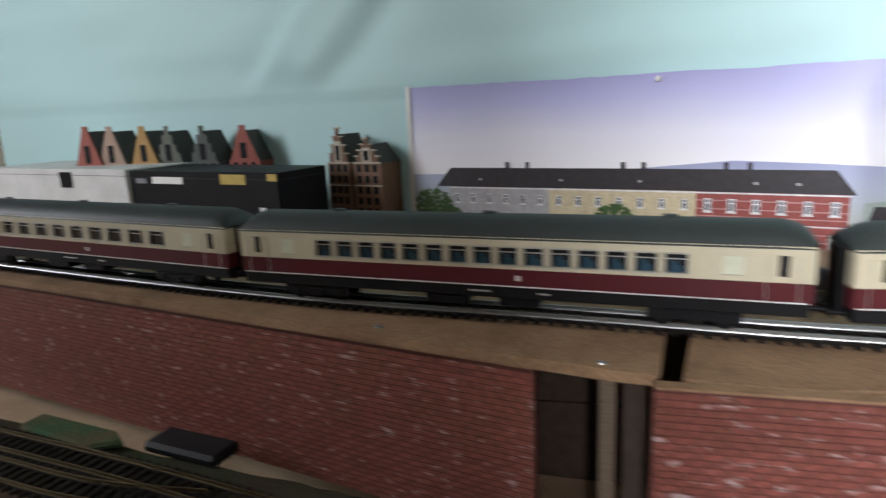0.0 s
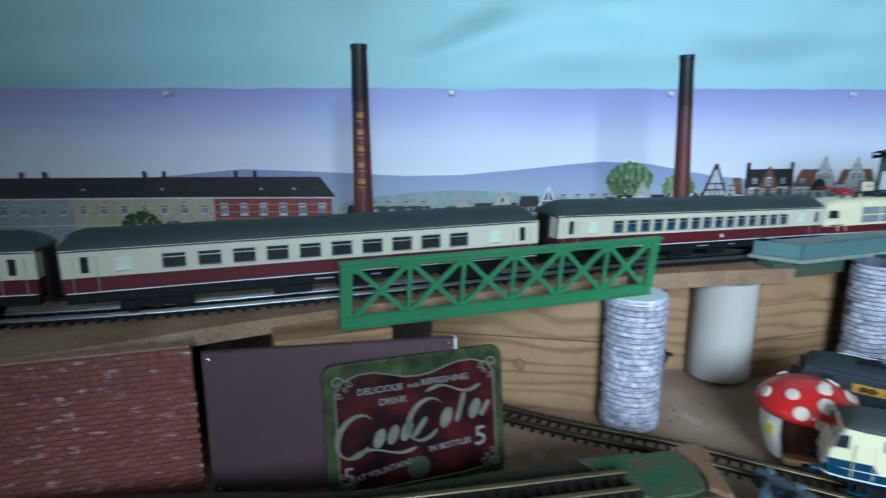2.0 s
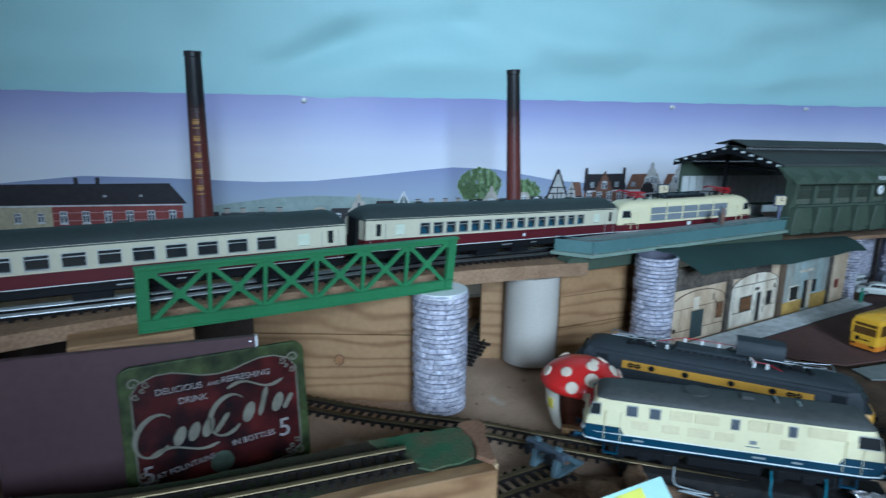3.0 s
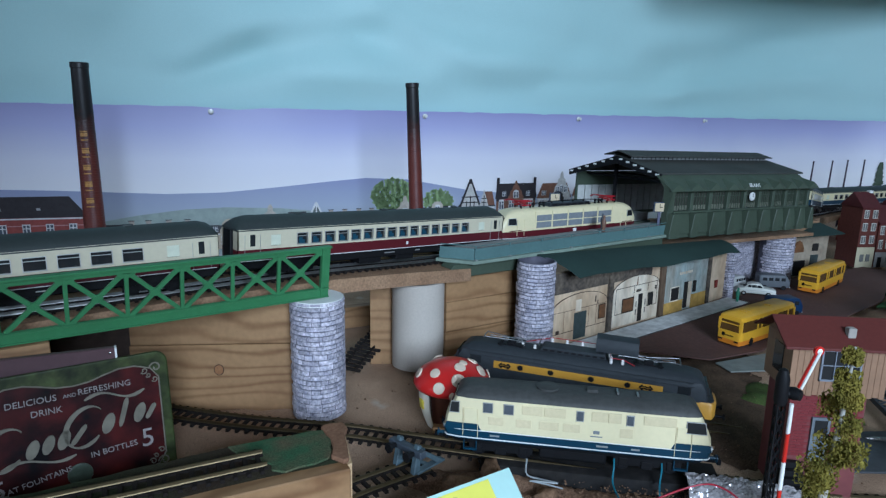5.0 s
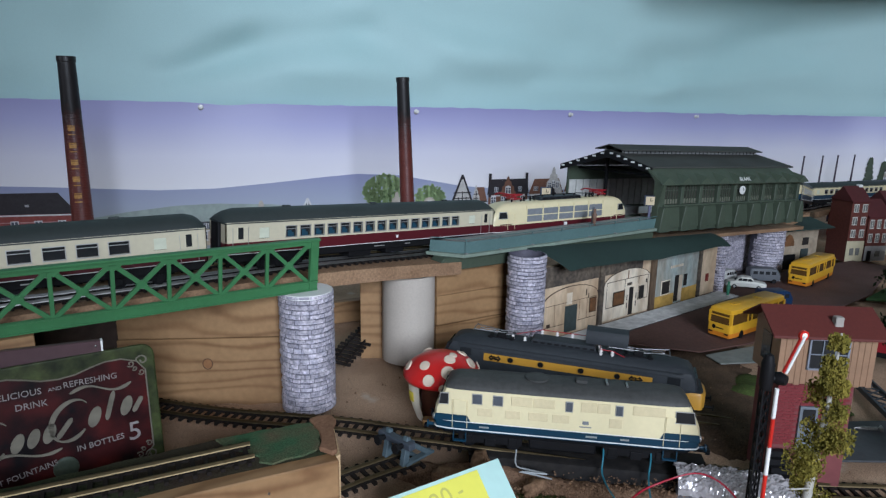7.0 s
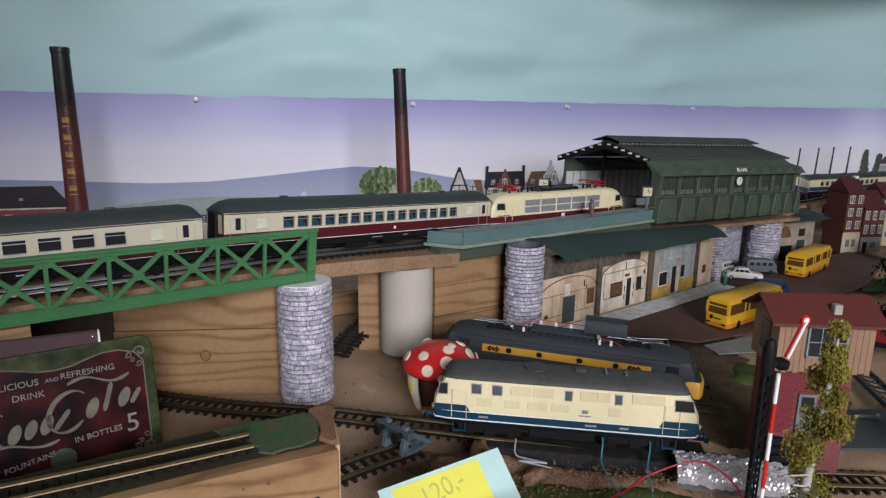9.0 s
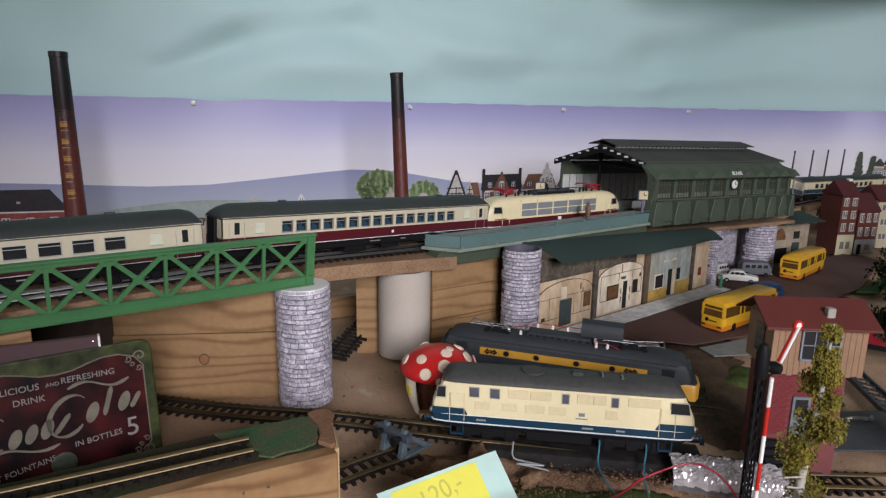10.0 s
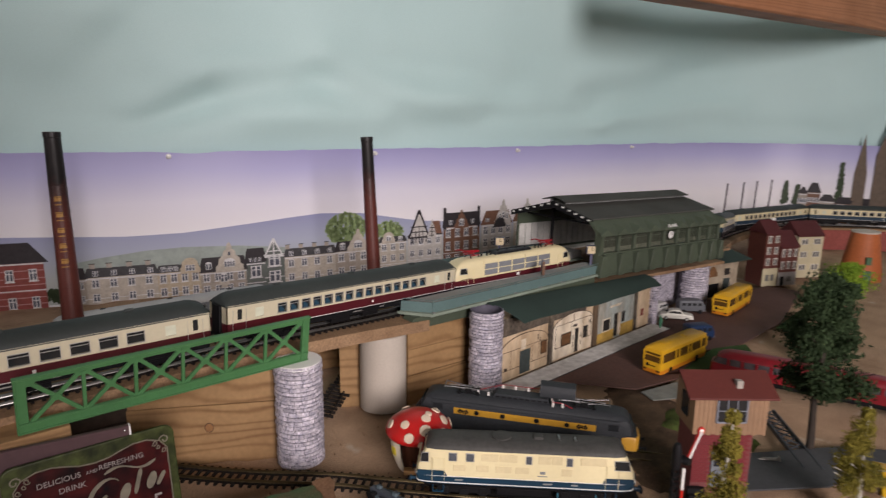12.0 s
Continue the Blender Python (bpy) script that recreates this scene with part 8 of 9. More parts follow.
# far deck under the curve, and its row of masts
pts = [p for p in spline(TRACK_FRONT, 0.02) if p.x > 1.68]
solid("far_deck", Geo().sweep([(.03, .104), (.03, .1165), (-.045, .1165), (-.045, .104)], [(p.x, p.y, fall(p.x)) for p in pts]), CHIP, "plain brown deck carrying the far curve", "viaduct deck")
for k, (x, y) in enumerate(((2.283, .155), (2.359, .139), (2.427, .127), (2.505, .113))):
    ob = thing("mast", (x, y, .108), 0, "slim dark purple mast beside the far track", "mast", "row of masts")
    part("shaft", Geo().lathe([(.0024, -.108), (.0022, 0), (.0017, .062), (.0021, .063), (.0021, .067)], 10, pose(0, 0, 0, 0, 5, 0)), mat("mast_purple", (0.05, 0.03, 0.05), 0.5), ob, smooth=40)
# varnished beam under the ceiling
L = 1.02
g = Geo().box(0, L, 0, .07, 0, .1)
ob = solid("ceiling_beam", g, wood("brown_beam", (0.4, 0.17, 0.08), (0.2, 0.08, 0.035), 30, (.05, 1, 1)), "varnished brown beam below the ceiling", "beam", bevel=.004)
ob.matrix_basis = pose(1.72, 0.101, .583, 0, 0, -13.2)


def lattice_girder(p, q):
    """A flat lattice strip lying on the ground."""
    p, q = Vector(p), Vector(q)
    L = (q - p).length
    ob = thing("lattice_girder", p, math.degrees(math.atan2(q.y - p.y, q.x - p.x)), "dark grey plastic lattice girder lying on the ground", "girder")
    GREY = mat("dark_grey_plastic", (0.05, 0.058, 0.066), 0.5)
    for y in (-.009, .009):
        part("flange", Geo().box(0, L, y - .0012, y + .0012, 0, .005), GREY, ob, bevel=.0003)
    n = int(L / .012)
    for k in range(n):
        x = L * k / n
        part("lattice_bar", Geo().rod((x, -.008, .0025), (x + L / n, .008, .0025), .0009, 5), GREY, ob)
        part("lattice_bar", Geo().rod((x, .008, .0025), (x + L / n, -.008, .0025), .0009, 5), GREY, ob)
    return ob


lattice_girder((1.288, -.2993, .002), (1.184, -.38, .002))
m = Matrix.Translation((1.1629, -.3373, .0075)) @ Vector((.0115, -.0118, 0)).to_track_quat("Z", "Y").to_matrix().to_4x4()
SCREWSTEEL = mat("worn_screw_steel", (0.3, 0.29, 0.27), 0.45, 0.7, vary=0.3)
ob = thing("loose_screw", (0, 0, 0), 0, "steel screw lying beside the signal hut", "screw")
part("shank", Geo().lathe([(.0001, -.004), (.0014, .001)] + [(.0019 if k % 2 else .0013, .002 + k * .0008) for k in range(17)], 10, m), SCREWSTEEL, ob)
part("head", Geo().lathe([(.0014, .0156), (.0034, .018), (.0001, .0185)], 14, m), SCREWSTEEL, ob)
car(1.196, -0.4395, 20, mat("yellow_toy_paint", (0.62, 0.36, 0.02), 0.3, vary=0.05), "yellow toy car beside the moss tree")


# ---- tracks and clutter in the foreground ----
T1 = [(0.69, 0.085), (0.7165, 0.043), (0.76, -0.012), (0.816, -0.072), (0.854, -0.12), (0.9296, -0.209), (1.0, -0.289), (1.08, -0.385)]
track("ground_track", T1, .0155, RAILMETAL, label="brass rails on black sleepers across the sandy ground", x1=1.05)
bed = [(p.x, p.y, 0) for p in spline(T1, .006) if .884 < p.x < 1.0]
solid("black_trackbed", Geo().sweep([(.0195, -.004), (.0172, .0098), (.0155, .0106), (-.0155, .0106), (-.0172, .0098), (-.0195, -.004)], bed), mat("black_bed_board", (0.012, 0.0115, 0.0115), 0.75, spec=0.15, vary=0.3, grain=200, bump=0.2, second=(0.03, 0.026, 0.022), mix=0.6, stain=80), "black painted track bed under the diesel locomotive", "track bed", smooth=30)
T3 = [(0.9, 0.02), (0.955, -0.06), (1.02, -0.147), (1.09, -0.242), (1.17, -0.35)]
track("ground_track", T3, .015, RAILMETAL, label="brass-railed track under the grey locomotive", x0=.94, x1=1.16)
track("stub_track", [(0.74, -0.1465), (0.78, -0.1435), (0.84, -0.148)], .0145, RAILMETAL, label="short stub track ending at the buffer stop")
track("near_track", [(1.05, -0.352), (1.12, -0.405), (1.25, -0.5)], .0145, RAILMETAL, label="brass-railed track beside the olive tree")
# loose dark sleepers under the bridge
ob = thing("spare_track", (0.925, 0.075, .003), 28, "heap of spare black track panels under the bridge", "spare track")
for k in range(12):
    part("sleeper", Geo().box(-.0015, .0015, -.015, .015, 0, .003), SLEEPER, ob).matrix_basis = pose(-.04 + k * .0072, .001 * (k % 3), .002 + .0012 * k, 4, 12, 6)
for s in (-1, 1):
    part("rail", Geo().box(-.045, .045, s * .008 - .0006, s * .008 + .0006, .005, .0075), SLEEPER, ob).matrix_basis = pose(0, 0, .006, 0, -9, 6)
ob = board("rear_plank", (0.86, 0.205), (1.03, 0.165), .0, .028, .012, PINE, "reddish plank lying behind the piers")


def buffer_stop():
    ob = thing("buffer_stop", (0.822, -0.1455, .0135), 8, "blue-grey plastic buffer stop on the stub track", "buffer stop")
    ob.scale = (1.25, 1.15, 1.3)
    BG = mat("blue_grey_plastic", (0.075, 0.105, 0.12), 0.5, vary=0.2, grain=300)
    for s in (-1, 1):
        part("upright", Geo().prism([(-.004, 0), (.001, 0), (.0025, .016), (-.0005, .017)], s * .008 - .002, s * .008 + .002), BG, ob, bevel=.0005)
        part("strut", Geo().prism([(.016, 0), (.021, .0005), (.0035, .013), (.0005, .012)], s * .009 - .0025, s * .009 + .0025), BG, ob, bevel=.0005)
        part("buffer", Geo().lathe([(.0015, 0), (.0015, .004), (.003, .0045), (.003, .006)], 12, pose(-.003, s * .008, .0125, 0, -90)), BLACK, ob, smooth=30)
    part("cross_beam", Geo().box(-.003, .002, -.0145, .0145, .0105, .0145), mat("dark_blue_grey_plastic", (0.05, 0.06, 0.075), 0.5), ob, bevel=.0005)
    part("foot", Geo().box(-.002, .021, -.0115, -.0065, 0, .0016).box(-.002, .021, .0065, .0115, 0, .0016).box(.008, .011, -.0065, .0065, 0, .0013), BG, ob, bevel=.0004)
    return ob


buffer_stop()


def mushroom():
    ob = thing("toadstool_house", (0.9025, -0.0985, .006), 0, "red toadstool house with white spots and pale stem", "toy toadstool")
    RED = mat("toadstool_red", (0.52, 0.018, 0.016), 0.3, vary=0.06, grain=200, bump=0.03)
    SPOT = mat("toadstool_spot", (0.68, 0.55, 0.42), 0.5, vary=0.05)
    prof = [(r, .0335 + (z - .025) * .74) for r, z in [(.0001, .025), (.023, .0255), (.0318, .0275), (.0332, .0315), (.0318, .037), (.0268, .0445), (.019, .051), (.01, .055), (.0001, .0565)]]
    cap = part("cap", Geo().lathe(prof, 40), RED, ob, "glossy red cap", smooth=60)
    for az, el, r in ((-150, 20, .0042), (-118, 38, .005), (-82, 18, .0048), (-52, 40, .0045), (-30, 14, .0046), (-100, 66, .0042), (-170, 48, .0038), (-15, 55, .004), (10, 25, .004), (150, 30, .004), (80, 40, .004), (-60, 72, .003), (-128, 4, .003)):
        a, e = radians(az), radians(el)
        p = Vector((.0332 * math.cos(e) * math.cos(a), .0332 * math.cos(e) * math.sin(a), .0365 + .0205 * math.sin(e)))
        n = Vector((math.cos(e) * math.cos(a), math.cos(e) * math.sin(a), math.sin(e) * 1.1)).normalized()
        r *= 1.2
        part("spot", Geo().lathe([(r, -.0008), (r * .92, .0004), (r * .5, .0007), (.0001, .0008)], 18, Matrix.Translation(p) @ n.to_track_quat("Z", "Y").to_matrix().to_4x4()), SPOT, cap, smooth=60)
    STEM = mat("toadstool_stem", (0.78, 0.71, 0.58), 0.55, vary=0.08)
    part("stem", Geo().lathe([(.0215, 0), (.0245, .008), (.0275, .018), (.0288, .035)], 30, None, -90, 185).lathe([(.0195, 0), (.0225, .008), (.0255, .018), (.0268, .035)], 30, None, -90, 185), STEM, ob, smooth=60)
    part("doorway", Geo().lathe([(.0165, 0), (.0185, .034)], 20), mat("toadstool_inside", (0.12, 0.04, 0.02), 0.7), ob)
    part("door_sill", Geo().box(-.012, .012, -.004, .004, 0, .005), mat("toadstool_tan", (0.4, 0.22, 0.09), 0.5), ob, bevel=.0005).matrix_basis = pose(-.0145, -.0125, 0, 0, 0, -45)
    part("door_leaf", Geo().box(-.006, .006, -.001, .001, .012, .016), mat("toadstool_brown", (0.13, 0.04, 0.02), 0.5), ob, bevel=.0004).matrix_basis = pose(-.0175, -.0155, 0, 0, 0, -45)
    part("yellow_plate", Geo().box(-.0032, .0032, -.0005, .0005, 0, .0085), mat("toadstool_yellow", (0.62, 0.5, 0.04), 0.4), ob, "small yellow door plate", bevel=.0004).matrix_basis = pose(-.0277, .0052, .0185, 6, 0, -100)
    return ob


mushroom()
# price note on card
ob = new("price_note")
ob.empty_display_size = .01
ob.matrix_basis = pose(0.8146, -0.23, .0104, 43.9, 2.4, -2.9)
tagged(ob, "yellow price note stuck on mint card", "note")
part("card", Geo().box(-.052, .044, -.014, .031, 0, .0006), mat("mint_card", (0.5, 0.72, 0.66), 0.7, vary=0.03), ob, "mint green card")
part("sticky_note", Geo().box(-.0435, .0238, -.0135, .0287, .0007, .0009), mat("yellow_note", (0.8, 0.76, 0.11), 0.7, vary=0.03), ob, "bright yellow note")
text("120,-", .017, mat("pencil_grey", (0.56, 0.53, 0.12), 0.6), ob, pose(-.009, .0135, .00092, 0, 0, 8), "price", .00005)
g = Geo().lathe([(.0085, -.05), (.0095, -.05), (.0095, .05), (.0085, .05), (.0085, -.05)], 28)
ob = solid("paper_roll", g, mat("white_roll", (0.7, 0.68, 0.68), 0.7, vary=0.03), "white paper roll lying beside the price note", "paper roll", smooth=40)
ob.matrix_basis = pose(0.853, -0.297, .018, 90, 0, 60)


def foil():
    v, f, nx, ny = [], [], 90, 34
    for i in range(nx):
        for j in range(ny):
            u, w = i / (nx - 1) - .5, j / (ny - 1) - .5
            crease = abs(noise.noise(Vector((u * 9, w * 9, 1)))) * .0034 + abs(noise.noise(Vector((u * 24, w * 22, 6)))) * .0021 + abs(noise.noise(Vector((u * 60, w * 52, 9)))) * .0007
            v.append((u * .078, w * .034, .013 * (1 - (2 * w) ** 2) ** .5 * (1 - .25 * abs(u)) + crease))
    f = [(i * ny + j, (i + 1) * ny + j, (i + 1) * ny + j + 1, i * ny + j + 1) for i in range(nx - 1) for j in range(ny - 1)]
    n = len(v)
    v += [(x, y, -.002) for x, y, z in v]
    f += [tuple(k + n for k in q)[::-1] for q in f]
    ob = solid("crinkled_foil", Geo().add(v, f), mat("crinkled_clear_foil", (0.33, 0.31, 0.31), 0.14, 0.1, vary=0.3, grain=150, bump=0.6, spec=0.9), "crinkled silvery foil bundle looped by a red wire", "foil")
    return place(ob, (0.991, -0.3135, .005), -52)


foil()
# loose wires
def wire(pts, m, label):
    cu = spline(pts, .003)
    return solid("loose_wire", Geo().tube(cu, .00065, 6), m, label, "wire", smooth=60)


WB, WR, WG = mat("blue_wire", (0.025, 0.14, 0.19), 0.4), mat("red_wire", (0.35, 0.01, 0.03), 0.35), mat("grey_wire", (0.33, 0.35, 0.35), 0.4)
wire([(0.944, -0.2365, .028), (0.936, -0.243, .02), (0.93, -0.247, .011), (0.921, -0.258, .009), (0.913, -0.272, .008), (0.905, -0.289, .008)], WB, "blue wire hanging from the diesel locomotive")
wire([(0.966, -0.262, .028), (0.958, -0.268, .02), (0.95, -0.272, .012), (0.938, -0.281, .008), (0.924, -0.293, .008)], WB, "blue wire hanging from the diesel locomotive")
wire([(0.89, -0.2, .022), (0.887, -0.203, .012), (0.893, -0.209, .009), (0.9, -0.222, .009), (0.884, -0.209, .011), (0.891, -0.215, .009), (0.9, -0.23, .008)], WG, "grey loops of wire beside the rails")
wire([(0.895, -0.276, .009), (0.915, -0.279, .011), (0.935, -0.281, .014), (0.958, -0.298, .024), (0.965, -0.311, .024), (0.966, -0.325, .018), (0.958, -0.34, .01)], WR, "red wire looping over the foil")
# crumbled cork and clods
def clods():
    rnd = random.Random(31)
    g = Geo()
    for k in range(2400):
        t = rnd.random()
        if k < 1500:
            x, y = 0.80 + t * .2 + rnd.gauss(0, .012), -0.18 - t * .13 + rnd.gauss(0, .008)
        else:
            x, y = rnd.uniform(.72, 1.25), rnd.uniform(-.36, .12)
        s = rnd.choice((.0002, .00025, .0003, .0004, .0006)) * rnd.uniform(.6, 1.2)
        m = Matrix.Translation((x, y, .0055 * min(1, max(0, (-.03 - y) / .06)) + s * .3)) @ Euler([rnd.uniform(0, 6) for _ in range(3)]).to_matrix().to_4x4()
        g.add([m @ Vector((a * s * rnd.uniform(.6, 1.3), b * s * rnd.uniform(.6, 1.3), c * s * rnd.uniform(.6, 1.3))) for a in (-1, 1) for b in (-1, 1) for c in (-1, 1)], [(0, 1, 3, 2), (4, 6, 7, 5), (0, 4, 5, 1), (2, 3, 7, 6), (0, 2, 6, 4), (1, 5, 7, 3)])
    solid("cork_crumbs", g, mat("cork_crumb", (0.19, 0.115, 0.068), 0.95, vary=0.4, grain=500, spec=0.1), "scattered brown cork crumbs along the tracks", "crumbs", kind="stuff")


clods()
def rock(x, y, s, h, seed, label):
    bm = bmesh.new()
    bmesh.ops.create_icosphere(bm, subdivisions=3, radius=1)
    for q in bm.verts:
        k = 1 + .35 * noise.noise(q.co * 1.7 + Vector((seed, 0, 0))) + .18 * noise.noise(q.co * 5 + Vector((seed, 3, 0)))
        q.co = Vector((q.co.x * s * k, q.co.y * s * .6 * k, q.co.z * h * k))
    me = bpy.data.meshes.new("clod")
    bm.to_mesh(me)
    bm.free()
    me.shade_smooth()
    me.materials.append(mat("cork_crumb", (0, 0, 0)))
    return place(tagged(new("clod", me), label, "cork clod"), (x, y, .006), seed * 37)


rock(0.868, -0.1865, .012, .016, 2, "pointed brown cork clod beside the rails")
rock(0.884, -0.2245, .011, .005, 5, "grey-brown cork clod beside the note")
rock(0.845, -0.178, .014, .007, 8, "flat brown cork clod beside the rails")


# ---- left side: town front on boxes, goods train behind the viaduct ----
def carton(name, x, y, turn, w, d, h, m, label, marks=()):
    ob = thing(name, (x, y, 0), turn, label, "cardboard box")
    part("body", Geo().box(0, w, 0, d, 0, h), m, ob, bevel=.0015)
    part("lid_seam", Geo().box(-.0006, w + .0006, -.0006, d + .0006, h - .014, h - .0132), BLACK if m is not BLACK else ANTHRACITE, ob)
    for a, b, c, e, mm in marks:
        part("label_print", Geo().box(a, b, -.0012, -.0002, c, e), mm, ob)
    return ob


WHITECARD, GOLD = mat("white_carton", (0.6, 0.6, 0.58), 0.6, vary=0.06), mat("gold_label", (0.5, 0.36, 0.09), 0.5, vary=0.15)
carton("white_carton", -1.03, 1.19, -21, .53, .2, .137, WHITECARD, "white cardboard carton with an opened flap", ((.3, .345, .095, .13, BLACK),))
carton("black_carton", -0.532, 1.01, -21, .41, .14, .1335, BLACK, "black cardboard carton with gold and white labels", ((.07, .16, .108, .122, WHITE), (.265, .33, .11, .129, GOLD), (.385, .408, .118, .131, GOLD), (.36, .375, .06, .068, WHITE), (.02, .05, .108, .118, mat("grey_print", (0.2, 0.2, 0.22), 0.5))))


def gable_house(x, y, turn, w, h, tip, m, label, stepped=False):
    ob = thing("gabled_town_house", (x, y, 0), turn, label, "model house", "row of gabled houses")
    if stepped:
        pts, n = [(-w / 2, 0), (w / 2, 0), (w / 2, h)], 4
        for k in range(n):
            a = w / 2 * (1 - (k + 1) / (n + .6))
            pts += [(a, h + (tip - h) * k / n), (a, h + (tip - h) * (k + 1) / n)]
        for k in range(n - 1, -1, -1):
            a = w / 2 * (1 - (k + 1) / (n + .6))
            pts += [(-a, h + (tip - h) * (k + 1) / n), (-a, h + (tip - h) * k / n)]
        pts.append((-w / 2, h))
    else:
        pts = [(-w / 2, 0), (w / 2, 0), (w / 2, h), (w * .44, h + .004), (w * .09, tip - .008), (w * .1, tip), (-w * .1, tip), (-w * .09, tip - .008), (-w * .44, h + .004), (-w / 2, h)]
    part("front_wall", Geo().prism(pts, 0, .004), m, ob)
    if stepped and h < .136:
        TRIM = mat("gable_stone_trim", (0.5, 0.44, 0.35), 0.7, vary=0.2)
        for k in range(4):
            a, z = w / 2 * (1 - (k + 1) / 4.6), h + (tip - h) * (k + 1) / 4
            for q in (-1, 1):
                part("coping", Geo().box(q * a - .004, q * a + .004, -.0015, .0055, z - .0005, z + .0022), TRIM, ob)
        for z in (h - .002, h - .048):
            part("string_course", Geo().box(-w / 2 - .0005, w / 2 + .0005, -.0016, .0, z, z + .0028), TRIM, ob)
        part("hatch_surround", Geo().box(-w * .16, w * .16, -.0009, .0, h + .002, h + (tip - h) * .62), TRIM, ob)
    part("roof", Geo().prism([(-w * .47, h - .004), (w * .47, h - .004), (0, tip - .012)], .004, .08), ROOF, ob)
    part("body", Geo().box(-w * .46, w * .46, .004, .08, 0, h - .002), m, ob)
    part("hatch", Geo().box(-w * .1, w * .1, -.001, .0005, h + .004, h + (tip - h) * .5), BLACK, ob)
    for zz in [h - .022 * k - .012 for k in range(5)]:
        for s in (-1, 0, 1):
            part("window", Geo().box(s * w * .29 - .005, s * w * .29 + .005, -.001, .0005, zz - .007, zz + .007), WINDOWGLASS, ob)
    return ob


def housemat(n, c):
    return mat("gable_" + n, c, 0.6, vary=0.15, grain=250)


for k, (x, n, c) in enumerate(((-0.722, "red", (0.33, 0.09, 0.065)), (-0.662, "pink", (0.4, 0.27, 0.2)), (-0.581, "ochre", (0.42, 0.24, 0.08)), (-0.520, "grey_green", (0.12, 0.125, 0.1)), (-0.436, "dark_grey", (0.09, 0.1, 0.09)), (-0.338, "red", (0.33, 0.075, 0.055)))):
    gable_house(x, 1.15, -8, .078, .138, .2275 - .0022 * k, housemat(n, c), n.replace("_", " ") + " gabled town house standing behind the boxes", k in (3, 4))
gable_house(-0.083, 1.03, -21, .055, .135, .2035, housemat("brown", (0.17, 0.095, 0.06)), "brown brick step-gabled town house", True)
gable_house(-0.018, 1.005, -21, .066, .135, .182, housemat("brown", (0.17, 0.095, 0.06)), "brown brick bell-gabled town house", True)

ob = track("rear_track", [(0.1, 0.6), (0.4, 0.495), (0.7, 0.468), (1.0, 0.43), (1.2, 0.4)], .0145, RAILMETAL, label="ground-level track behind the viaduct")


def wagon(x, turn_y, kind, m, length, label, h=.04):
    ob = thing("goods_wagon", (x, turn_y, .0145), -7, label, "model wagon", "goods wagons behind the viaduct")
    l = length / 2
    if kind == "tank":
        part("tank", Geo().lathe([(.0001, -l), (.011, -l + .001), (.0135, -l + .004), (.0135, l - .004), (.011, l - .001), (.0001, l)], 24, pose(0, 0, .026, 0, 90)), m, ob, smooth=50)
        part("dome", Geo().lathe([(.005, .037), (.005, .043), (.001, .044)], 16), m, ob, smooth=40)
        part("sole_bar", Geo().box(-l, l, -.012, .012, .009, .0125), WINERED, ob, bevel=.0004)
    else:
        part("body", Geo().box(-l, l, -.0155, .0155, .011, h), m, ob, bevel=.0008)
        part("roof", Geo().prism([(-.0162, h), (.0162, h), (.012, h + .0045), (0, h + .006), (-.012, h + .0045)], -l - .0006, l + .0006, axis="x"), ROOFGREY if kind != "box" else m, ob, smooth=40)
        for k in range(9):
            part("rib", Geo().box(-.0006, .0006, -.0163, -.0154, .012, h), m, ob).location.x = -l + .004 + k * (length - .008) / 8
        part("sole_bar", Geo().box(-l, l, -.012, .012, .0085, .0115), BLACK, ob)
    for s in (-1, 1):
        bogie(ob, s * (l - .016), .018, 0, .005)
    return ob


ORANGE = mat("orange_container", (0.62, 0.11, 0.025), 0.45, vary=0.05)
wagon(0.452, .472, "box", ORANGE, .075, "orange box container wagon", .062)
wagon(0.521, .462, "van", mat("navy_wagon", (0.02, 0.04, 0.1), 0.5, vary=0.2), .055, "navy blue van wagon with grey roof", .044)
wagon(0.588, .456, "tank", BLACK, .07, "black tank wagon on a red frame")
wagon(0.672, .45, "van", mat("brown_wagon", (0.13, 0.055, 0.05), 0.6, vary=0.2), .085, "red-brown van wagon with grey roof", .036)
wc = coach("white_roofed_coach", "grey coach with a pale silver roof behind the viaduct", ANTHRACITE, GRILLE, 12, .011, group="coaches behind the viaduct", seats=None)
wc.matrix_basis = pose(0.875, .4475, .0145, 0, 0, -7)
for o in wc.children:
    if o.name.startswith("roof"):
        o.data.materials[0] = mat("pale_silver_roof", (0.5, 0.51, 0.5), 0.5, vary=0.06)

g = Geo().prism([(1.075, -.33), (1.16, -.40), (1.3, -.45), (1.26, -.39), (1.15, -.31)], .0045, .0062, axis="z")
solid("grey_yard", g, mat("dark_grey_yard_card", (0.055, 0.058, 0.062), 0.6, vary=0.15, grain=200), "dark grey yard card beside the hut", "yard card", bevel=.0004)


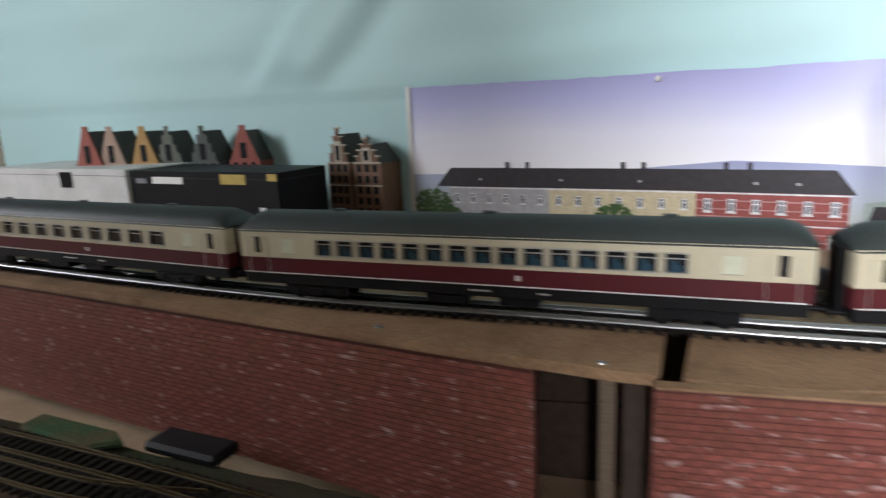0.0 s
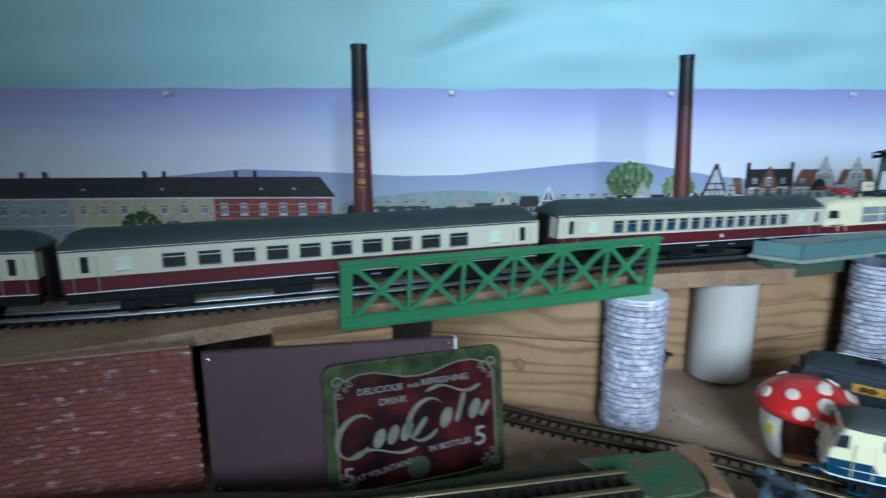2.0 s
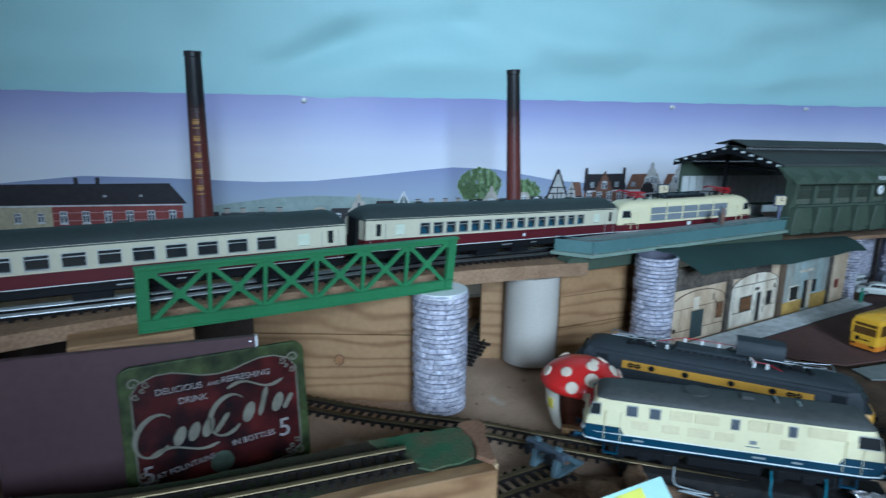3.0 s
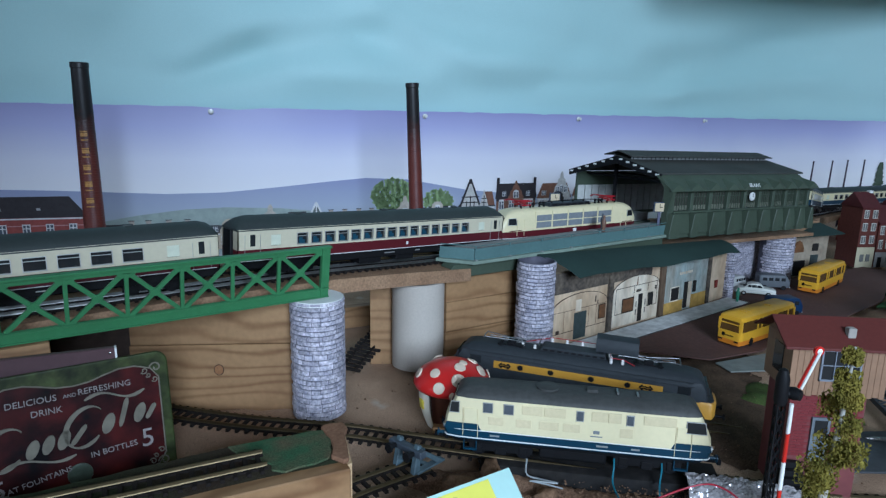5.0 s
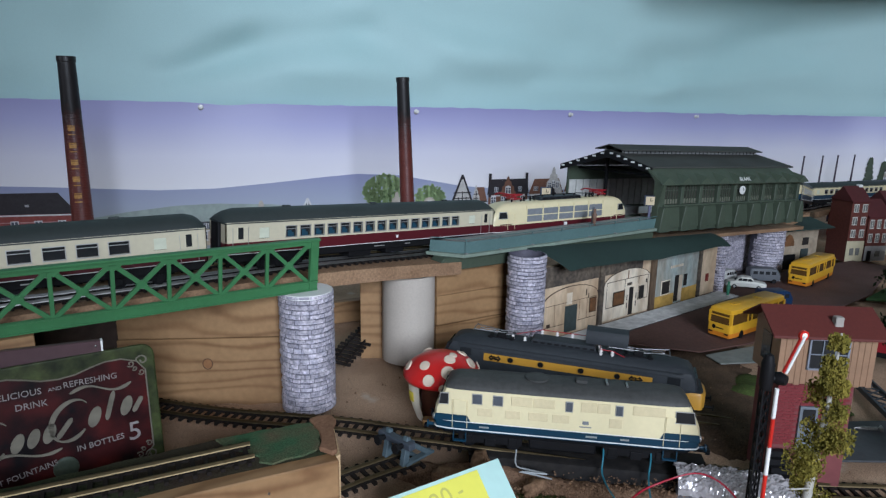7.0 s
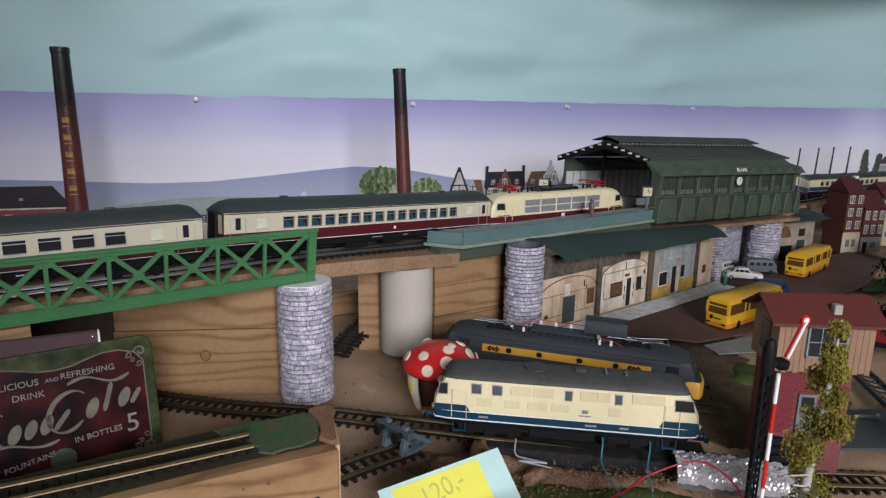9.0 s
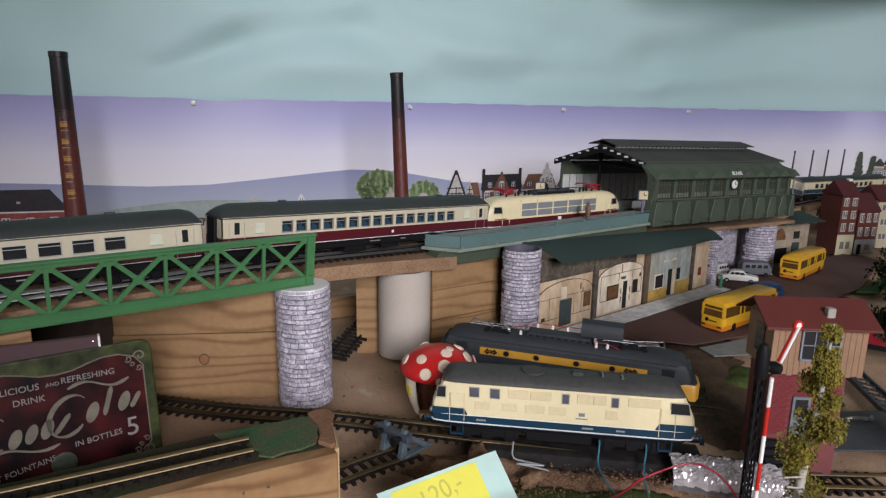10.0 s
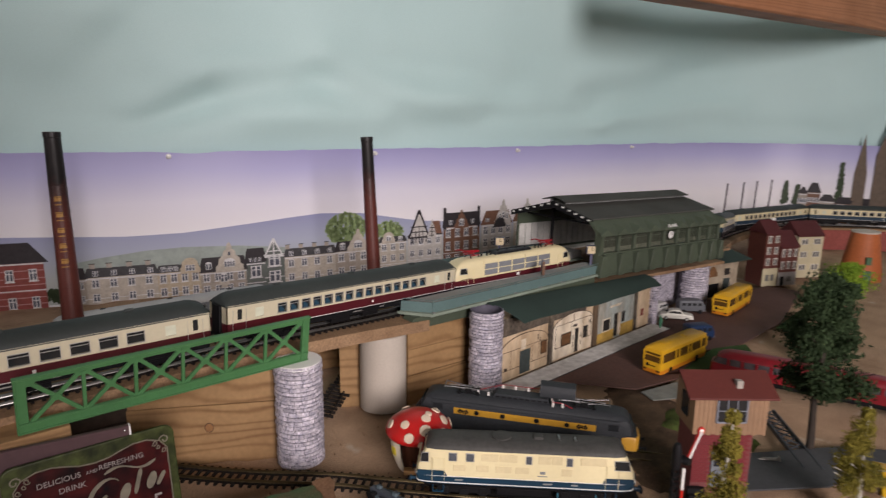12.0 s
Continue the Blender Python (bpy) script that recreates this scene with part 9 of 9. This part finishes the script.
# ---- dark earth and flock strewn on the board ----
def strewn(name, axis, wide, material, label, category, seed, rise=.0035):
    """A thin uneven heap along a line, its ragged edge dying into the ground."""
    line = spline(axis, .004)
    x0, x1 = min(p.x for p in line) - wide, max(p.x for p in line) + wide
    y0, y1 = min(p.y for p in line) - wide, max(p.y for p in line) + wide
    nx, ny = int((x1 - x0) / .0035), int((y1 - y0) / .0035)
    v, f, inside = [], [], []
    for i in range(nx + 1):
        for j in range(ny + 1):
            x, y = x0 + (x1 - x0) * i / nx, y0 + (y1 - y0) * j / ny
            d = min((p.x - x) ** 2 + (p.y - y) ** 2 for p in line) ** .5 / wide
            d += .45 * noise.noise(Vector((x * 45, y * 45, seed))) + .2 * noise.noise(Vector((x * 140, y * 140, seed)))
            base = 0.004 * noise.noise(Vector((x * 9, y * 9, 0))) + 0.0025 * noise.noise(Vector((x * 31, y * 31, 4))) - 0.004
            inside.append(d < 1)
            v.append((x, y, base + rise * min(1, 1.6 * (1 - d)) + .0009 * noise.noise(Vector((x * 300, y * 300, seed)))))
    w = ny + 1
    for i in range(nx):
        for j in range(ny):
            q = (i * w + j, (i + 1) * w + j, (i + 1) * w + j + 1, i * w + j + 1)
            if any(inside[k] for k in q):
                f.append(q)
    used = sorted({k for q in f for k in q})
    back = {k: n for n, k in enumerate(used)}
    return solid(name, Geo().add([v[k] for k in used], [tuple(back[k] for k in q) for q in f]), material, label, category, kind="structure", smooth=60)


EARTH = mat("dark_scatter_earth", (0.1, 0.064, 0.04), 0.95, vary=0.6, grain=900, bump=0.9, second=(0.045, 0.032, 0.022), mix=0.8, stain=60, spec=0.1)
FLOCK = mat("dull_green_flock", (0.06, 0.085, 0.022), 0.95, vary=0.6, grain=1200, bump=1.0, second=(0.035, 0.035, 0.015), mix=0.8, stain=90, spec=0.1)
CORKEARTH = mat("crumbled_cork_earth", (0.24, 0.145, 0.09), 0.95, vary=0.6, grain=800, bump=1.0, second=(0.1, 0.06, 0.038), mix=0.8, stain=90, spec=0.1)
strewn("earth_patch", [(0.838, -.139), (0.868, -.176), (0.904, -.22), (0.94, -.263), (0.962, -.29)], .0135, CORKEARTH, "crumbled brown cork earth along the black track bed", "ground", 27, .0065)
strewn("earth_patch", [(1.26, -.14), (1.2, -.185), (1.14, -.235), (1.085, -.275)], .042, EARTH, "dark brown earth strewn behind the locomotives", "ground", 3)
strewn("grass_patch", [(1.215, -.222), (1.175, -.236)], .016, FLOCK, "dull green flock strewn on the earth", "ground", 8, .0055)
strewn("grass_patch", [(0.872, -.222), (0.9, -.25), (0.93, -.28), (0.95, -.305)], .0125, FLOCK, "dull green flock strewn along the black track bed", "ground", 15, .0055)
strewn("grass_patch", [(1.17, -.29), (1.205, -.3)], .02, FLOCK, "dull green flock strewn beside the hut", "ground", 19, .006)
